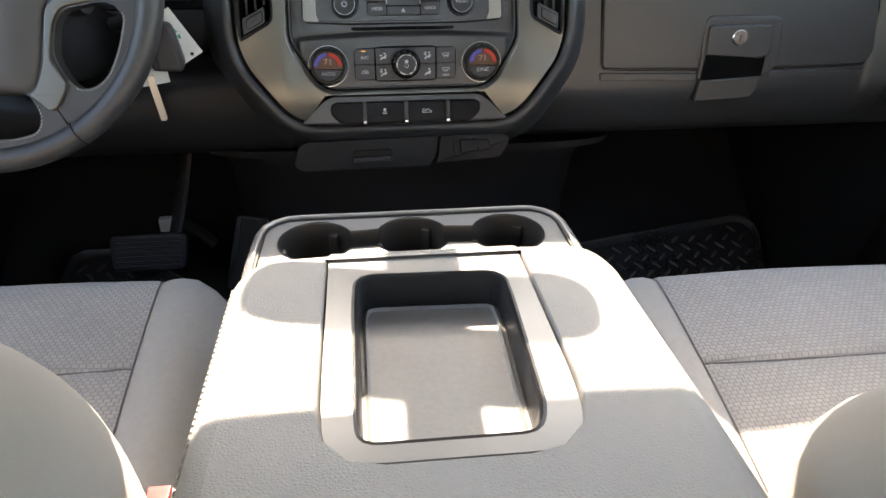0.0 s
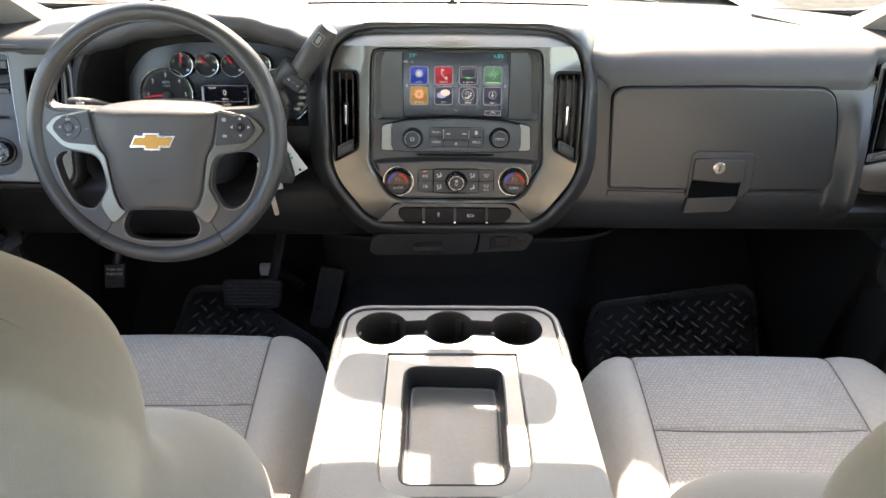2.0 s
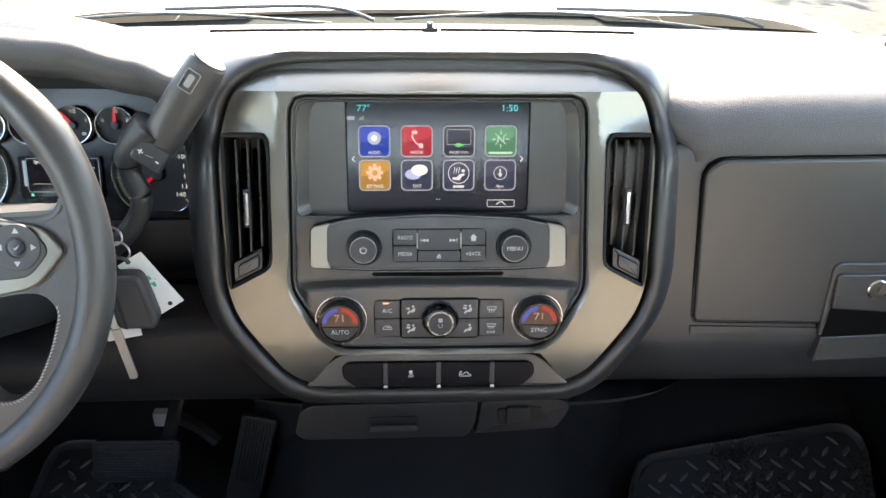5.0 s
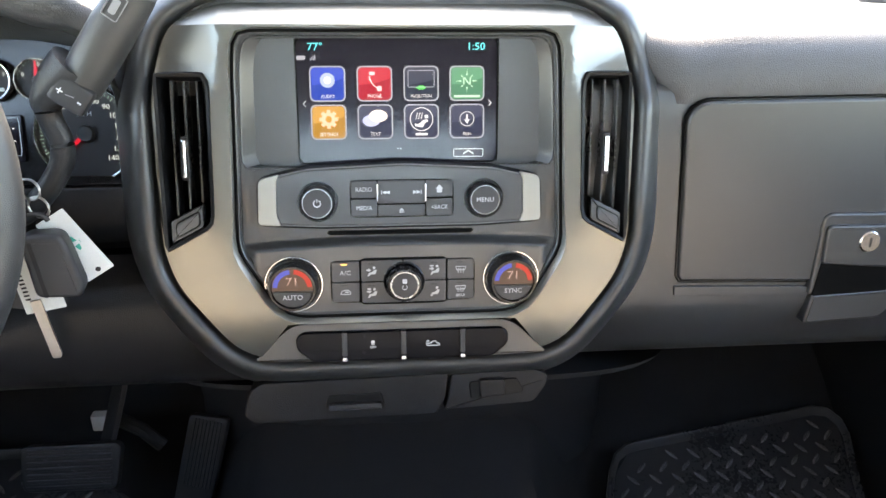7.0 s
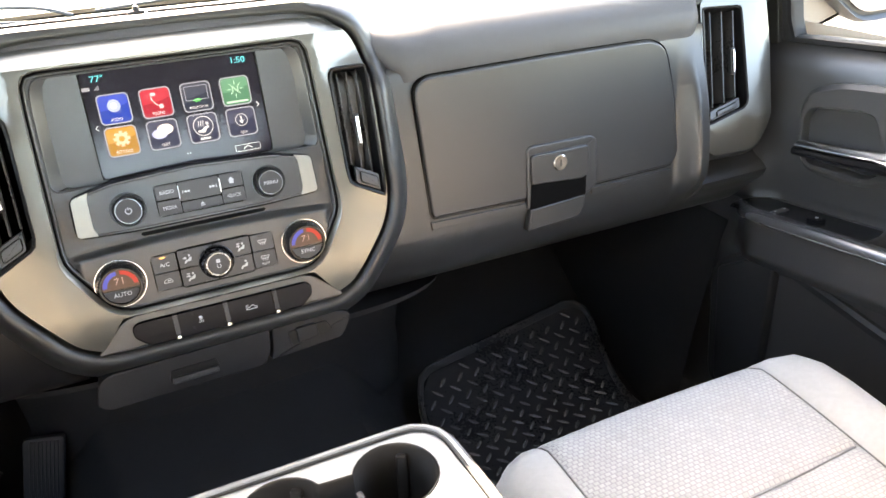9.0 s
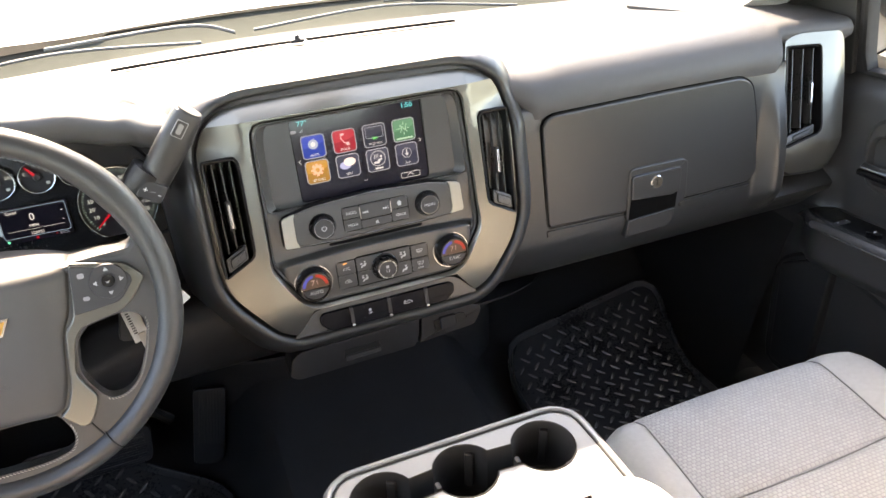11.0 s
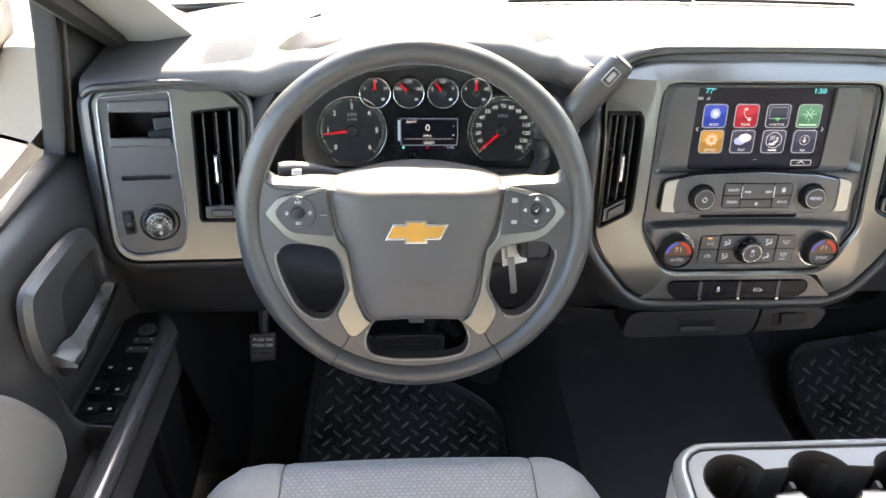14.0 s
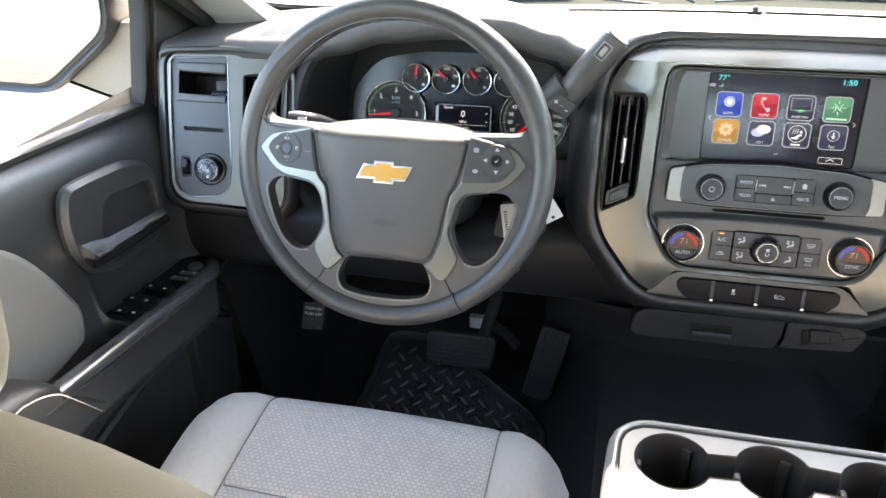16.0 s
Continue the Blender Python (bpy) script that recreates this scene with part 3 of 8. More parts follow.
def pad_row(x):
    yl, zl = lerp_keys(x, LIP)
    soft = min(1, max(0, min((x - 0.19) / 0.05, (0.672 - x) / 0.010)))  # rounder roll above the glove box
    hard = [(0.045, -0.040), (0.012, -0.036), (-0.002, -0.024), (-0.002, -0.012), (0.004, -0.004), (0.013, 0.0)]
    roll_ = [(-0.030, -0.058), (-0.032, -0.046), (-0.031, -0.034), (-0.024, -0.020), (-0.010, -0.007), (0.010, 0.0)]  # runs down into the glove box face
    pts = [(yl + p[0] + (q[0] - p[0]) * soft, zl + p[1] + (q[1] - p[1]) * soft) for p, q in zip(hard, roll_)]
    y1 = wb(x) + 0.004
    for k in range(1, 19):
        t = k / 18
        y = yl + 0.013 + (y1 - yl - 0.013) * t
        base = 0.752 - 0.07 * max(0, y - 1.12)
        f = min(1, (y - yl) / 0.27)
        z = base + (zl - 0.752) * (1 - f * f * (3 - 2 * f)) + 0.004 * math.sin(min(1, t * 4) * 3.14) * soft
        pts.append((y, z))
    return [Vector((x, y, z)) for y, z in pts]


bm = bmesh.new()
loft(bm, [pad_row(x) for x in np.linspace(-0.803, 0.803, 150)], close=False)
part("top_pad", bm, M_PAD, dash, "soft grained top pad", smooth=60)

# defroster slot and its sensor, speaker grilles at the corners
bm = bmesh.new()
for x0, x1 in ((-0.28, -0.012), (0.012, 0.262)):
    loft(bm, [[Vector((x, 1.303 + 0.014 * (1 - (x / 0.27) ** 2) + d, 0.7425 + h)) for d, h in ((-0.001, 0), (0.0002, 0.0018), (0.0085, 0.0018), (0.0098, 0))] for x in np.linspace(x0, x1, 16)], close=False)
part("defroster_slot", bm, M_SLOT, dash, "thin dark defroster slot")
bm = bmesh.new()
box(bm, (-0.002, 1.320, 0.744), (0.022, 0.010, 0.007))
lathe(bm, [(0.0045, 0), (0.0045, 0.004), (0.003, 0.007), (0, 0.008)], Matrix.Translation((-0.002, 1.320, 0.746)), 12)
part("light_sensor", bm, M_LOW, dash, "small black light sensor")
for s in (-1, 1):
    bm = bmesh.new()
    G = Matrix.Translation((s * 0.612, 1.195, 0.7475)) @ Matrix.Rotation(radians(s * -50), 4, "Z") @ Matrix.Rotation(radians(-3), 4, "X")
    for i in range(26):
        box(bm, (-0.065 + 0.0052 * i, 0, 0), (0.0028, 0.040, 0.0018), G, 0)
    slab(bm, rrect(0, 0, 0.145, 0.05, 0.012), -0.004, 0.0006, G)
    part("speaker_grille", bm, M_PAD, dash, "ribbed speaker grille")
bm = bmesh.new()
lathe(bm, [(0.011, 0.0), (0.010, 0.003), (0.006, 0.004), (0, 0.0035)], Matrix.Translation((-0.655, 1.165, 0.7485)), 20)
part("tweeter_cap", bm, M_LOW, dash, "small round cap")


def skin(xs, prof):
    """A skin with the profile prof(x), a list of (y, z), at each x."""
    bm = bmesh.new()
    loft(bm, [[Vector((x, y, z)) for y, z in prof(x)] for x in xs], close=False)
    return bm


def spl2(pts, n=5):
    return [(p.x, p.y) for p in spline([Vector((a, b, 0)) for a, b in pts], n)]


def step(a, b, x):
    t = min(1, max(0, (x - a) / (b - a)))
    return t * t * (3 - 2 * t)


# passenger's face with its roll under the glove box
def face_r(x):
    w = step(0.630, 0.662, x)  # comes forward to the outer vent, then drops back behind it
    pts = []
    for y, z in ((1.05, 0.716), (1.000, 0.708), (0.985, 0.69), (0.974, 0.60), (0.9660, 0.520), (0.9655, 0.488), (0.978, 0.450), (1.003, 0.422), (1.07, 0.400), (1.25, 0.385), (1.5, 0.42)):
        edge = 0.6755 - 0.010 * (0.724 - z)
        y += (0.9660 + 0.364 * (z - 0.638) - y) * w * min(1, max(0, (z - 0.455) / 0.10)) * step(1.03, 1.0, y)
        y += 0.06 * step(edge - 0.0005, edge + 0.001, x) * step(0.49, 0.53, z)
        pts.append((y, z))
    return spl2(pts, 4)


part("passenger_face", skin(sorted([*np.linspace(0.15, 0.63, 60), *np.linspace(0.634, 0.69, 75), *np.linspace(0.70, 0.87, 16)]), face_r), M_DASH, dash, "charcoal face with a rolled lower edge")


# driver's knee panel
def face_l(x):
    c = math.exp(-((x + 0.43) / 0.10) ** 2)  # bulge round the steering column
    return spl2([(1.02, 0.540), (0.985, 0.536), (0.962 - 0.01 * c, 0.524), (0.956 - 0.03 * c, 0.505), (0.955 - 0.03 * c, 0.475), (0.962 - 0.01 * c, 0.440), (0.985, 0.418), (1.05, 0.405), (1.25, 0.40), (1.5, 0.43)], 4)


part("knee_panel", skin(np.linspace(-0.87, -0.15, 40), face_l), M_DRAWER, dash, "black knee panel below the steering wheel")

# cluster housing: a deep recess with a raised rim
OPEN = resample(rpoly([(-0.612, 0.548), (-0.600, 0.70), (-0.565, 0.752), (-0.48, 0.772), (-0.35, 0.775), (-0.275, 0.757), (-0.238, 0.715), (-0.232, 0.53), (-0.245, 0.512), (-0.30, 0.508), (-0.58, 0.518)], 0.03, 4), 96)
bm = bmesh.new()


def ring_y(pts, y, d=0.0, lean=0.0):
    return [Vector((p[0], y + lean * (p[1] - 0.64), p[1])) for p in (offset(pts, d) if d else pts)]


loft(bm, [ring_y(OPEN, 1.05, 0.030, 0.15), ring_y(OPEN, 1.005, 0.026, 0.15), ring_y(OPEN, 0.992, 0.018, 0.15), ring_y(OPEN, 0.987, 0.009, 0.15), ring_y(OPEN, 0.992, 0.002, 0.15), ring_y(OPEN, 1.005, -0.003, 0.2), ring_y(OPEN, 1.06, -0.008, 0.26), ring_y(OPEN, 1.118, -0.020, 0.26)], True, False, True)
part("cluster_hood", bm, M_DRAWER, dash, "dark recess round the gauges")

# closing face between the vent panels and the recess
bm = bmesh.new()
LX = min(-0.612, min(p[0] for p in OPEN) - 0.006)
holed(bm, [(LX, 0.535), (-0.17, 0.535), (-0.17, 0.755), (-0.235, 0.762), (-0.28, 0.779), (-0.48, 0.782), (-0.575, 0.762), (LX, 0.742)], [OPEN[::-1]], -0.02, 0.0, Matrix.Translation((0, 1.022, 0)) @ Matrix.Rotation(radians(90), 4, "X"))
part("driver_face", bm, M_DASH, dash)

# pod round the centre stack
BEZ = resample(rpoly([(-0.2, -0.022), (-0.2, 0.2005), (0.2, 0.2005), (0.2, -0.022), (0.136, -0.1035), (-0.136, -0.1035)], [0.03, 0.072, 0.072, 0.03, 0.03, 0.03], 9), 150)
BEZ = [(x, y + 0.0025 * max(0, 1 - (x / 0.14) ** 2) * (1 if y > 0.19 else 0)) for x, y in BEZ]
INN = resample(rpoly([(-0.1405, -0.004), (-0.1365, 0.150), (-0.134, 0.178), (0.134, 0.178), (0.1365, 0.150), (0.1415, -0.006), (0.106, -0.0645), (-0.1035, -0.0645)], [0.01, 0.04, 0.02, 0.02, 0.04, 0.01, 0.02, 0.02], 5), 96)


def roll(p):
    """How far the bezel's face falls back from its flat middle: its top rolls away, its upper corners slope back, its lower part curls under."""
    dt, dx, db = max(0, p[1] - 0.1815), max(0, abs(p[0]) - 0.1455), max(0, -0.052 - p[1])
    return 1.15 * dt + 9 * dt * dt + 0.34 * dx * step(0.112, 0.160, p[1]) + 3.2 * db * db + 0.10 * dx * step(0.03, -0.02, p[1])


def pod_ring(d, n, top=0.2165):
    return [S @ Vector((p[0], min(p[1], top), n - roll(q))) for p, q in zip(offset(BEZ, d), BEZ)]


bm = bmesh.new()
loft(bm, [pod_ring(-0.004, -0.016), pod_ring(0.003, -0.016), pod_ring(0.004, -0.004), pod_ring(0.006, 0.001), pod_ring(0.010, 0.003), pod_ring(0.016, 0.001), pod_ring(0.025, -0.009), pod_ring(0.036, -0.028), pod_ring(0.046, -0.055), pod_ring(0.050, -0.12, 0.205)], True)
part("stack_surround", bm, M_DASH, dash, "rounded charcoal surround of the centre stack", smooth=60)


# ---- centre stack ----
stack = thing("center_stack", S.translation, "silver trimmed centre stack with dark satin panels", "center stack")
VL = rpoly([(-0.1968, 0.1435), (-0.1560, 0.1435), (-0.1540, 0.128), (-0.1562, 0.026), (-0.1585, 0.0175), (-0.1978, -0.003)], [0.003, 0.006, 0.02, 0.01, 0.006, 0.003], 4)
VR = [(-x, y) for x, y in VL][::-1]
bm = bmesh.new()
def notched(p):
    """Keeps the bezel clear of the switch bar."""
    return (p[0], max(p[1], -0.0695 - max(0, abs(p[0]) - 0.100) * 1.3))


EDGE = [notched((x * 0.9995, y)) for x, y in BEZ]
INB = [(p[0] + (q[0] - p[0]) * k, p[1] + (q[1] - p[1]) * k) for p, q in zip(INN, offset(INN, 0.0052)) for k in [0.30 + 0.70 * step(0.03, -0.03, p[1])]]
holed(bm, EDGE, [INB[::-1], VL[::-1], VR[::-1]], -0.016, 0.0, I4, -0.0002)
for k in range(9):
    for sx in (-1, 1):
        bmesh.ops.bisect_plane(bm, geom=bm.verts[:] + bm.edges[:] + bm.faces[:], plane_co=(sx * (0.1455 + 0.0065 * k), 0, 0), plane_no=(1, 0, 0))
for v in [0.1815 + 0.0032 * k for k in range(7)] + [0.112 + 0.008 * k for k in range(8)] + [-0.052 - 0.007 * k for k in range(8)]:
    bmesh.ops.bisect_plane(bm, geom=bm.verts[:] + bm.edges[:] + bm.faces[:], plane_co=(0, v, 0), plane_no=(0, 1, 0))
bmesh.ops.dissolve_degenerate(bm, dist=4e-4, edges=bm.edges[:])
bmesh.ops.remove_doubles(bm, verts=bm.verts[:], dist=4e-4)
for v in bm.verts:
    v.co.z -= roll(v.co)
bm.transform(S)
part("silver_bezel", bm, M_SILVER, stack, "satin silver bezel", smooth=32)
bm = bmesh.new()
SCR = rrect(-0.0003, 0.1208, 0.170, 0.1045, 0.002, 2)
RP = rpoly([(-0.1205, 0.0185), (-0.119, 0.0565), (-0.0797, 0.0655), (0, 0.0692), (0.0780, 0.0650), (0.1195, 0.0555), (0.121, 0.0185), (0.068, 0.0157), (-0.068, 0.0157)], 0.006, 3)
tubepts = [S @ Vector((p[0], p[1], -0.0058)) for p in offset(INN, -0.0004)]
tube(bm, tubepts, 0.0018, 6, close=True)
part("bezel_inner_edge", bm, M_SLOT, stack, "thin black inner edge")
bm = bmesh.new()
loft(bm, [[S @ Vector((p[0], p[1], -roll(p))) for p in INB], [S @ Vector((p[0], p[1], -0.0036 - roll(p))) for p in offset(INN, 0.0004)], [S @ Vector((p[0], p[1], -0.012)) for p in offset(INN, 0.0003)]], True)
part("bezel_lip", bm, M_LIP, stack, "bright inner chamfer", smooth=70)
for P, d in ((RP, 0.0010), (SCR, 0.0006)):
    bm = bmesh.new()
    tube(bm, [S @ Vector((p[0], p[1], -0.0098 if d > 0.0008 else -0.0222)) for p in offset(resample(P, 80), d)], 0.0011 if d > 0.0008 else 0.0008, 5, close=True)
    part("panel_joint", bm, M_SLOT, stack, "dark joint")

REC = rpoly([(-0.1335, 0.064), (0.1335, 0.064), (0.131, 0.150), (0.127, 0.1735), (-0.127, 0.1735), (-0.131, 0.150)], [0.01, 0.01, 0.02, 0.012, 0.012, 0.02], 4)
bm = bmesh.new()
def ledge(u):
    """Height of the ridge over the climate controls."""
    return 0.0010 - 0.0050 * (u / 0.131) ** 2


def face_n(u, v):
    """Relief of the face panel: a hollow with the disc slot, a sloping shelf, the climate face coming forward."""
    e = 1 - step(0.1235, 0.1330 - 0.2 * max(0, -0.02 - v), abs(u))
    d = ledge(u) - v
    rise = step(-0.0055, 0.0022, d)
    face = -0.0022 - 0.073 * max(0, d)
    hollow = -0.0125 if v < 0.04 else -0.010
    return hollow + (face - hollow) * rise * (0.25 + 0.75 * e) - (0.0010 * step(-0.0075, -0.0045, d) * (1 - rise) * e)


FACE = offset(INN, -0.0046)
holed(bm, FACE, [REC[::-1]], -0.03, 0.0, I4, -0.002)
for v in [0.0085 - 0.0011 * k for k in range(17)] + [-0.013 - 0.008 * k for k in range(6)]:
    bmesh.ops.bisect_plane(bm, geom=bm.verts[:] + bm.edges[:] + bm.faces[:], plane_co=(0, v, 0), plane_no=(0, 1, 0))
for u in [0.02, 0.05, 0.08, 0.10, 0.112, 0.120, 0.124, 0.127, 0.130, 0.133]:
    for sx in (-1, 1):
        bmesh.ops.bisect_plane(bm, geom=bm.verts[:] + bm.edges[:] + bm.faces[:], plane_co=(sx * u, 0, 0), plane_no=(1, 0, 0))
bmesh.ops.dissolve_degenerate(bm, dist=3e-4, edges=bm.edges[:])
for v in bm.verts:
    if v.co.z > -0.02:
        v.co.z += face_n(v.co.x, v.co.y)
bm.transform(S)
part("face_panel", bm, M_PANEL, stack, "dark satin face panel", smooth=50)
bm = bmesh.new()
loft(bm, [[S @ Vector((p[0], p[1], n if n > -0.009 else face_n(q[0], q[1]))) for p, q in zip(offset(INN, o), FACE)] for o, n in ((-0.0012, -0.0068), (-0.0018, -0.0056), (-0.0026, -0.0054), (-0.0036, -0.0066), (-0.0048, -0.02))], True)
part("panel_lip", bm, M_PANEL, stack, "rolled edge of the face panel", smooth=80)
bm = bmesh.new()
RECF = rpoly([(-0.1225, 0.066), (0.1225, 0.066), (0.1205, 0.150), (0.1150, 0.1718), (-0.1150, 0.1718), (-0.1205, 0.150)], [0.01, 0.01, 0.02, 0.006, 0.006, 0.02], 4)


def recess_n(v):
    """The recess's floor leans a little forward at its top."""
    return -0.0215 + 0.050 * (v - 0.066)


R1, R0, RF = resample(REC, 96), resample(SCR, 96), resample(RECF, 96)
loft(bm, [lift(R1, -0.0100, S), lift(offset(R1, -0.0008), -0.0096, S), lift(offset(R1, -0.0020), -0.0104, S), [S @ Vector((p[0], p[1], recess_n(p[1]))) for p in RF], [S @ Vector((p[0], p[1], recess_n(p[1]))) for p in offset(R0, 0.0012)], lift(offset(R0, 0.0002), -0.0250, S)], True)
part("screen_recess", bm, M_PANEL, stack, "sloping dark screen recess", smooth=24)

# radio panel
bm = bmesh.new()
slab(bm, RP, -0.02, -0.002, S, 0.0030, 4)
part("radio_panel", bm, M_PANEL, stack, "raised dark radio panel")
# the highlight on the panel's edge, laid on as a thin pale tube
bm = bmesh.new()
tube(bm, lift(offset(resample(RP, 90), -0.0006), -0.0029, S), 0.0007, 6, close=True)
part("radio_panel_highlight", bm, M_EDGEGLINT, stack, "fine added line painted as the edge's highlight")
# black strip: the shadow in the gap round the panel, put in as colour
bm = bmesh.new()
slab(bm, offset(resample(RP, 90), 0.0024), -0.016, -0.0062, S, 0.0012)
part("radio_panel_shadow_strip", bm, M_BAR, stack, "black strip painted as the shadowed gap round the radio panel")
# paler than the bezel's silver: the reflection on the ends is in the colour
for s in (-1, 1):
    bm = bmesh.new()
    slab(bm, rpoly([(s * 0.1020, 0.0176), (s * 0.1052, 0.0260), (s * 0.1045, 0.0550), (s * 0.1020, 0.0612), (s * 0.1165, 0.0578), (s * 0.1192, 0.0545), (s * 0.1207, 0.0210), (s * 0.1185, 0.0187)][::-s], 0.0015, 2), -0.004, -0.0004, S, 0.0006, 2)
    part("silver_end", bm, M_LIP, stack, "silver end piece, its reflection put into a paler colour")


def knob(name, x, y, r, h, n0, parent, mark):
    k = bmesh.new()
    m = at(S, x, y, n0)
    lathe(k, [(r * 1.13, -0.004), (r * 1.13, 0.0006), (r * 1.04, 0.0006)], m, 40)
    lathe(k, [(r * 1.0, -0.004), (r * 0.98, h * 0.5), (r * 0.94, h * 0.85), (r * 0.84, h), (r * 0.78, h)], m, 40)
    for i in range(48):
        a = i / 48 * 6.283
        box(k, (r * 0.985 * math.cos(a), r * 0.985 * math.sin(a), h * 0.42), (0.0007, 0.0007, h * 0.6), m, 0)
    ob = part(name, k, M_BLACK, parent, "black knurled knob")
    k = bmesh.new()
    lathe(k, [(r * 0.83, h * 0.98), (r * 0.82, h * 1.06), (r * 0.775, h * 1.06), (r * 0.765, h * 0.98)], m, 40)
    part("knob_ring", k, M_SATIN, ob, "bright ring")
    k = bmesh.new()
    lathe(k, [(r * 0.77, h * 0.9), (r * 0.76, h * 1.02), (0, h * 1.03)], m, 32)
    part("knob_cap", k, M_BTN, ob)
    if mark == "power":
        k = bmesh.new()
        lathe(k, [(r * 0.16, h * 1.03), (r * 0.22, h * 1.05)], at(m, 0, 0, 0, 120), 18, 0, 300)
        box(k, (0, r * 0.16, h * 1.045), (0.0006, r * 0.2, 0.0004), m, 0)
        part("power_mark", k, M_SOFTMARK, ob)
    else:
        write(mark, r * 0.36, at(m, 0, 0, h * 1.045), M_SOFTMARK, ob)
    return ob


knob("volume_knob", -0.0704, 0.0377, 0.0152, 0.011, -0.002, stack, "power")
knob("menu_knob", 0.0706, 0.0384, 0.0152, 0.011, -0.002, stack, "MENU")


def button(cx, cy, w, h, n0=-0.002, n1=-0.0006, r=0.0015, parent=stack, material=None, name="button", frame_=None):
    b = bmesh.new()
    slab(b, rrect(cx, cy, w, h, r, 3), n0 - 0.002, n1, frame_ or S, 0.0006)
    return part(name, b, material or M_KEY, parent)


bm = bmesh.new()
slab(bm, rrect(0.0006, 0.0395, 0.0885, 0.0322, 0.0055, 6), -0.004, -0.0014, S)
part("button_well", bm, M_SLOT, stack, "flat unlit black surround of the radio buttons")
for cx, cy, w, h, tx in ((-0.0317, 0.0475, 0.0220, 0.0145, "RADIO"), (-0.0317, 0.0317, 0.0220, 0.0148, "MEDIA"), (0.0001, 0.0450, 0.0398, 0.0195, "seek"), (0.0001, 0.0292, 0.0398, 0.0098, "eject"),
                         (0.0325, 0.0475, 0.0226, 0.0145, "home"), (0.0325, 0.0317, 0.0226, 0.0148, "<BACK")):
    b = button(cx, cy, w, h)
    if tx.isupper():
        write(tx, 0.0054, at(S, cx, cy, 0.0010), M_SOFTMARK, b, sx=0.85)
    else:
        k = bmesh.new()
        tri = lambda x, y, s, d: slab(k, [(x - d * s, y - s), (x + d * s, y), (x - d * s, y + s)], 0.0006, 0.0011, S)
        if tx == "seek":
            for x0, d in ((-0.0145, -1), (-0.0115, -1), (0.0115, 1), (0.0145, 1)):
                tri(x0 + cx, cy, 0.0016, d)
            for x0 in (-0.0168, 0.0168):
                slab(k, rrect(cx + x0, cy, 0.0006, 0.0034, 0.0001, 1), 0.0006, 0.0011, S)
        elif tx == "eject":
            slab(k, [(cx - 0.0022, cy), (cx + 0.0022, cy), (cx, cy + 0.0024)], 0.0006, 0.0011, S)
            slab(k, rrect(cx, cy - 0.0012, 0.0044, 0.0008, 0.0001, 1), 0.0006, 0.0011, S)
        else:
            slab(k, [(cx - 0.0034, cy), (cx + 0.0034, cy), (cx, cy + 0.0034)], 0.0006, 0.0011, S)
            slab(k, rrect(cx, cy - 0.0016, 0.0044, 0.0034, 0.0002, 1), 0.0006, 0.0011, S)
        part("symbol", k, M_SOFTMARK, b)
for x in (-0.0203, 0.0207):
    bm = bmesh.new()
    slab(bm, rrect(x, 0.0445, 0.0014, 0.0150, 0.0004, 2), -0.002, 0.0004, S, 0.0003)
    part("button_divider", bm, M_CHROME, stack)

# disc slot and the ledge over the climate controls
bm = bmesh.new()
slab(bm, rpoly([(-0.0645, 0.0086), (-0.0615, 0.0066), (0.0605, 0.0066), (0.0635, 0.0086), (0.0620, 0.0106), (-0.0630, 0.0106)], 0.0006, 2), -0.016, -0.0118, S)
part("disc_slot", bm, M_SLOT, stack, "black disc slot")
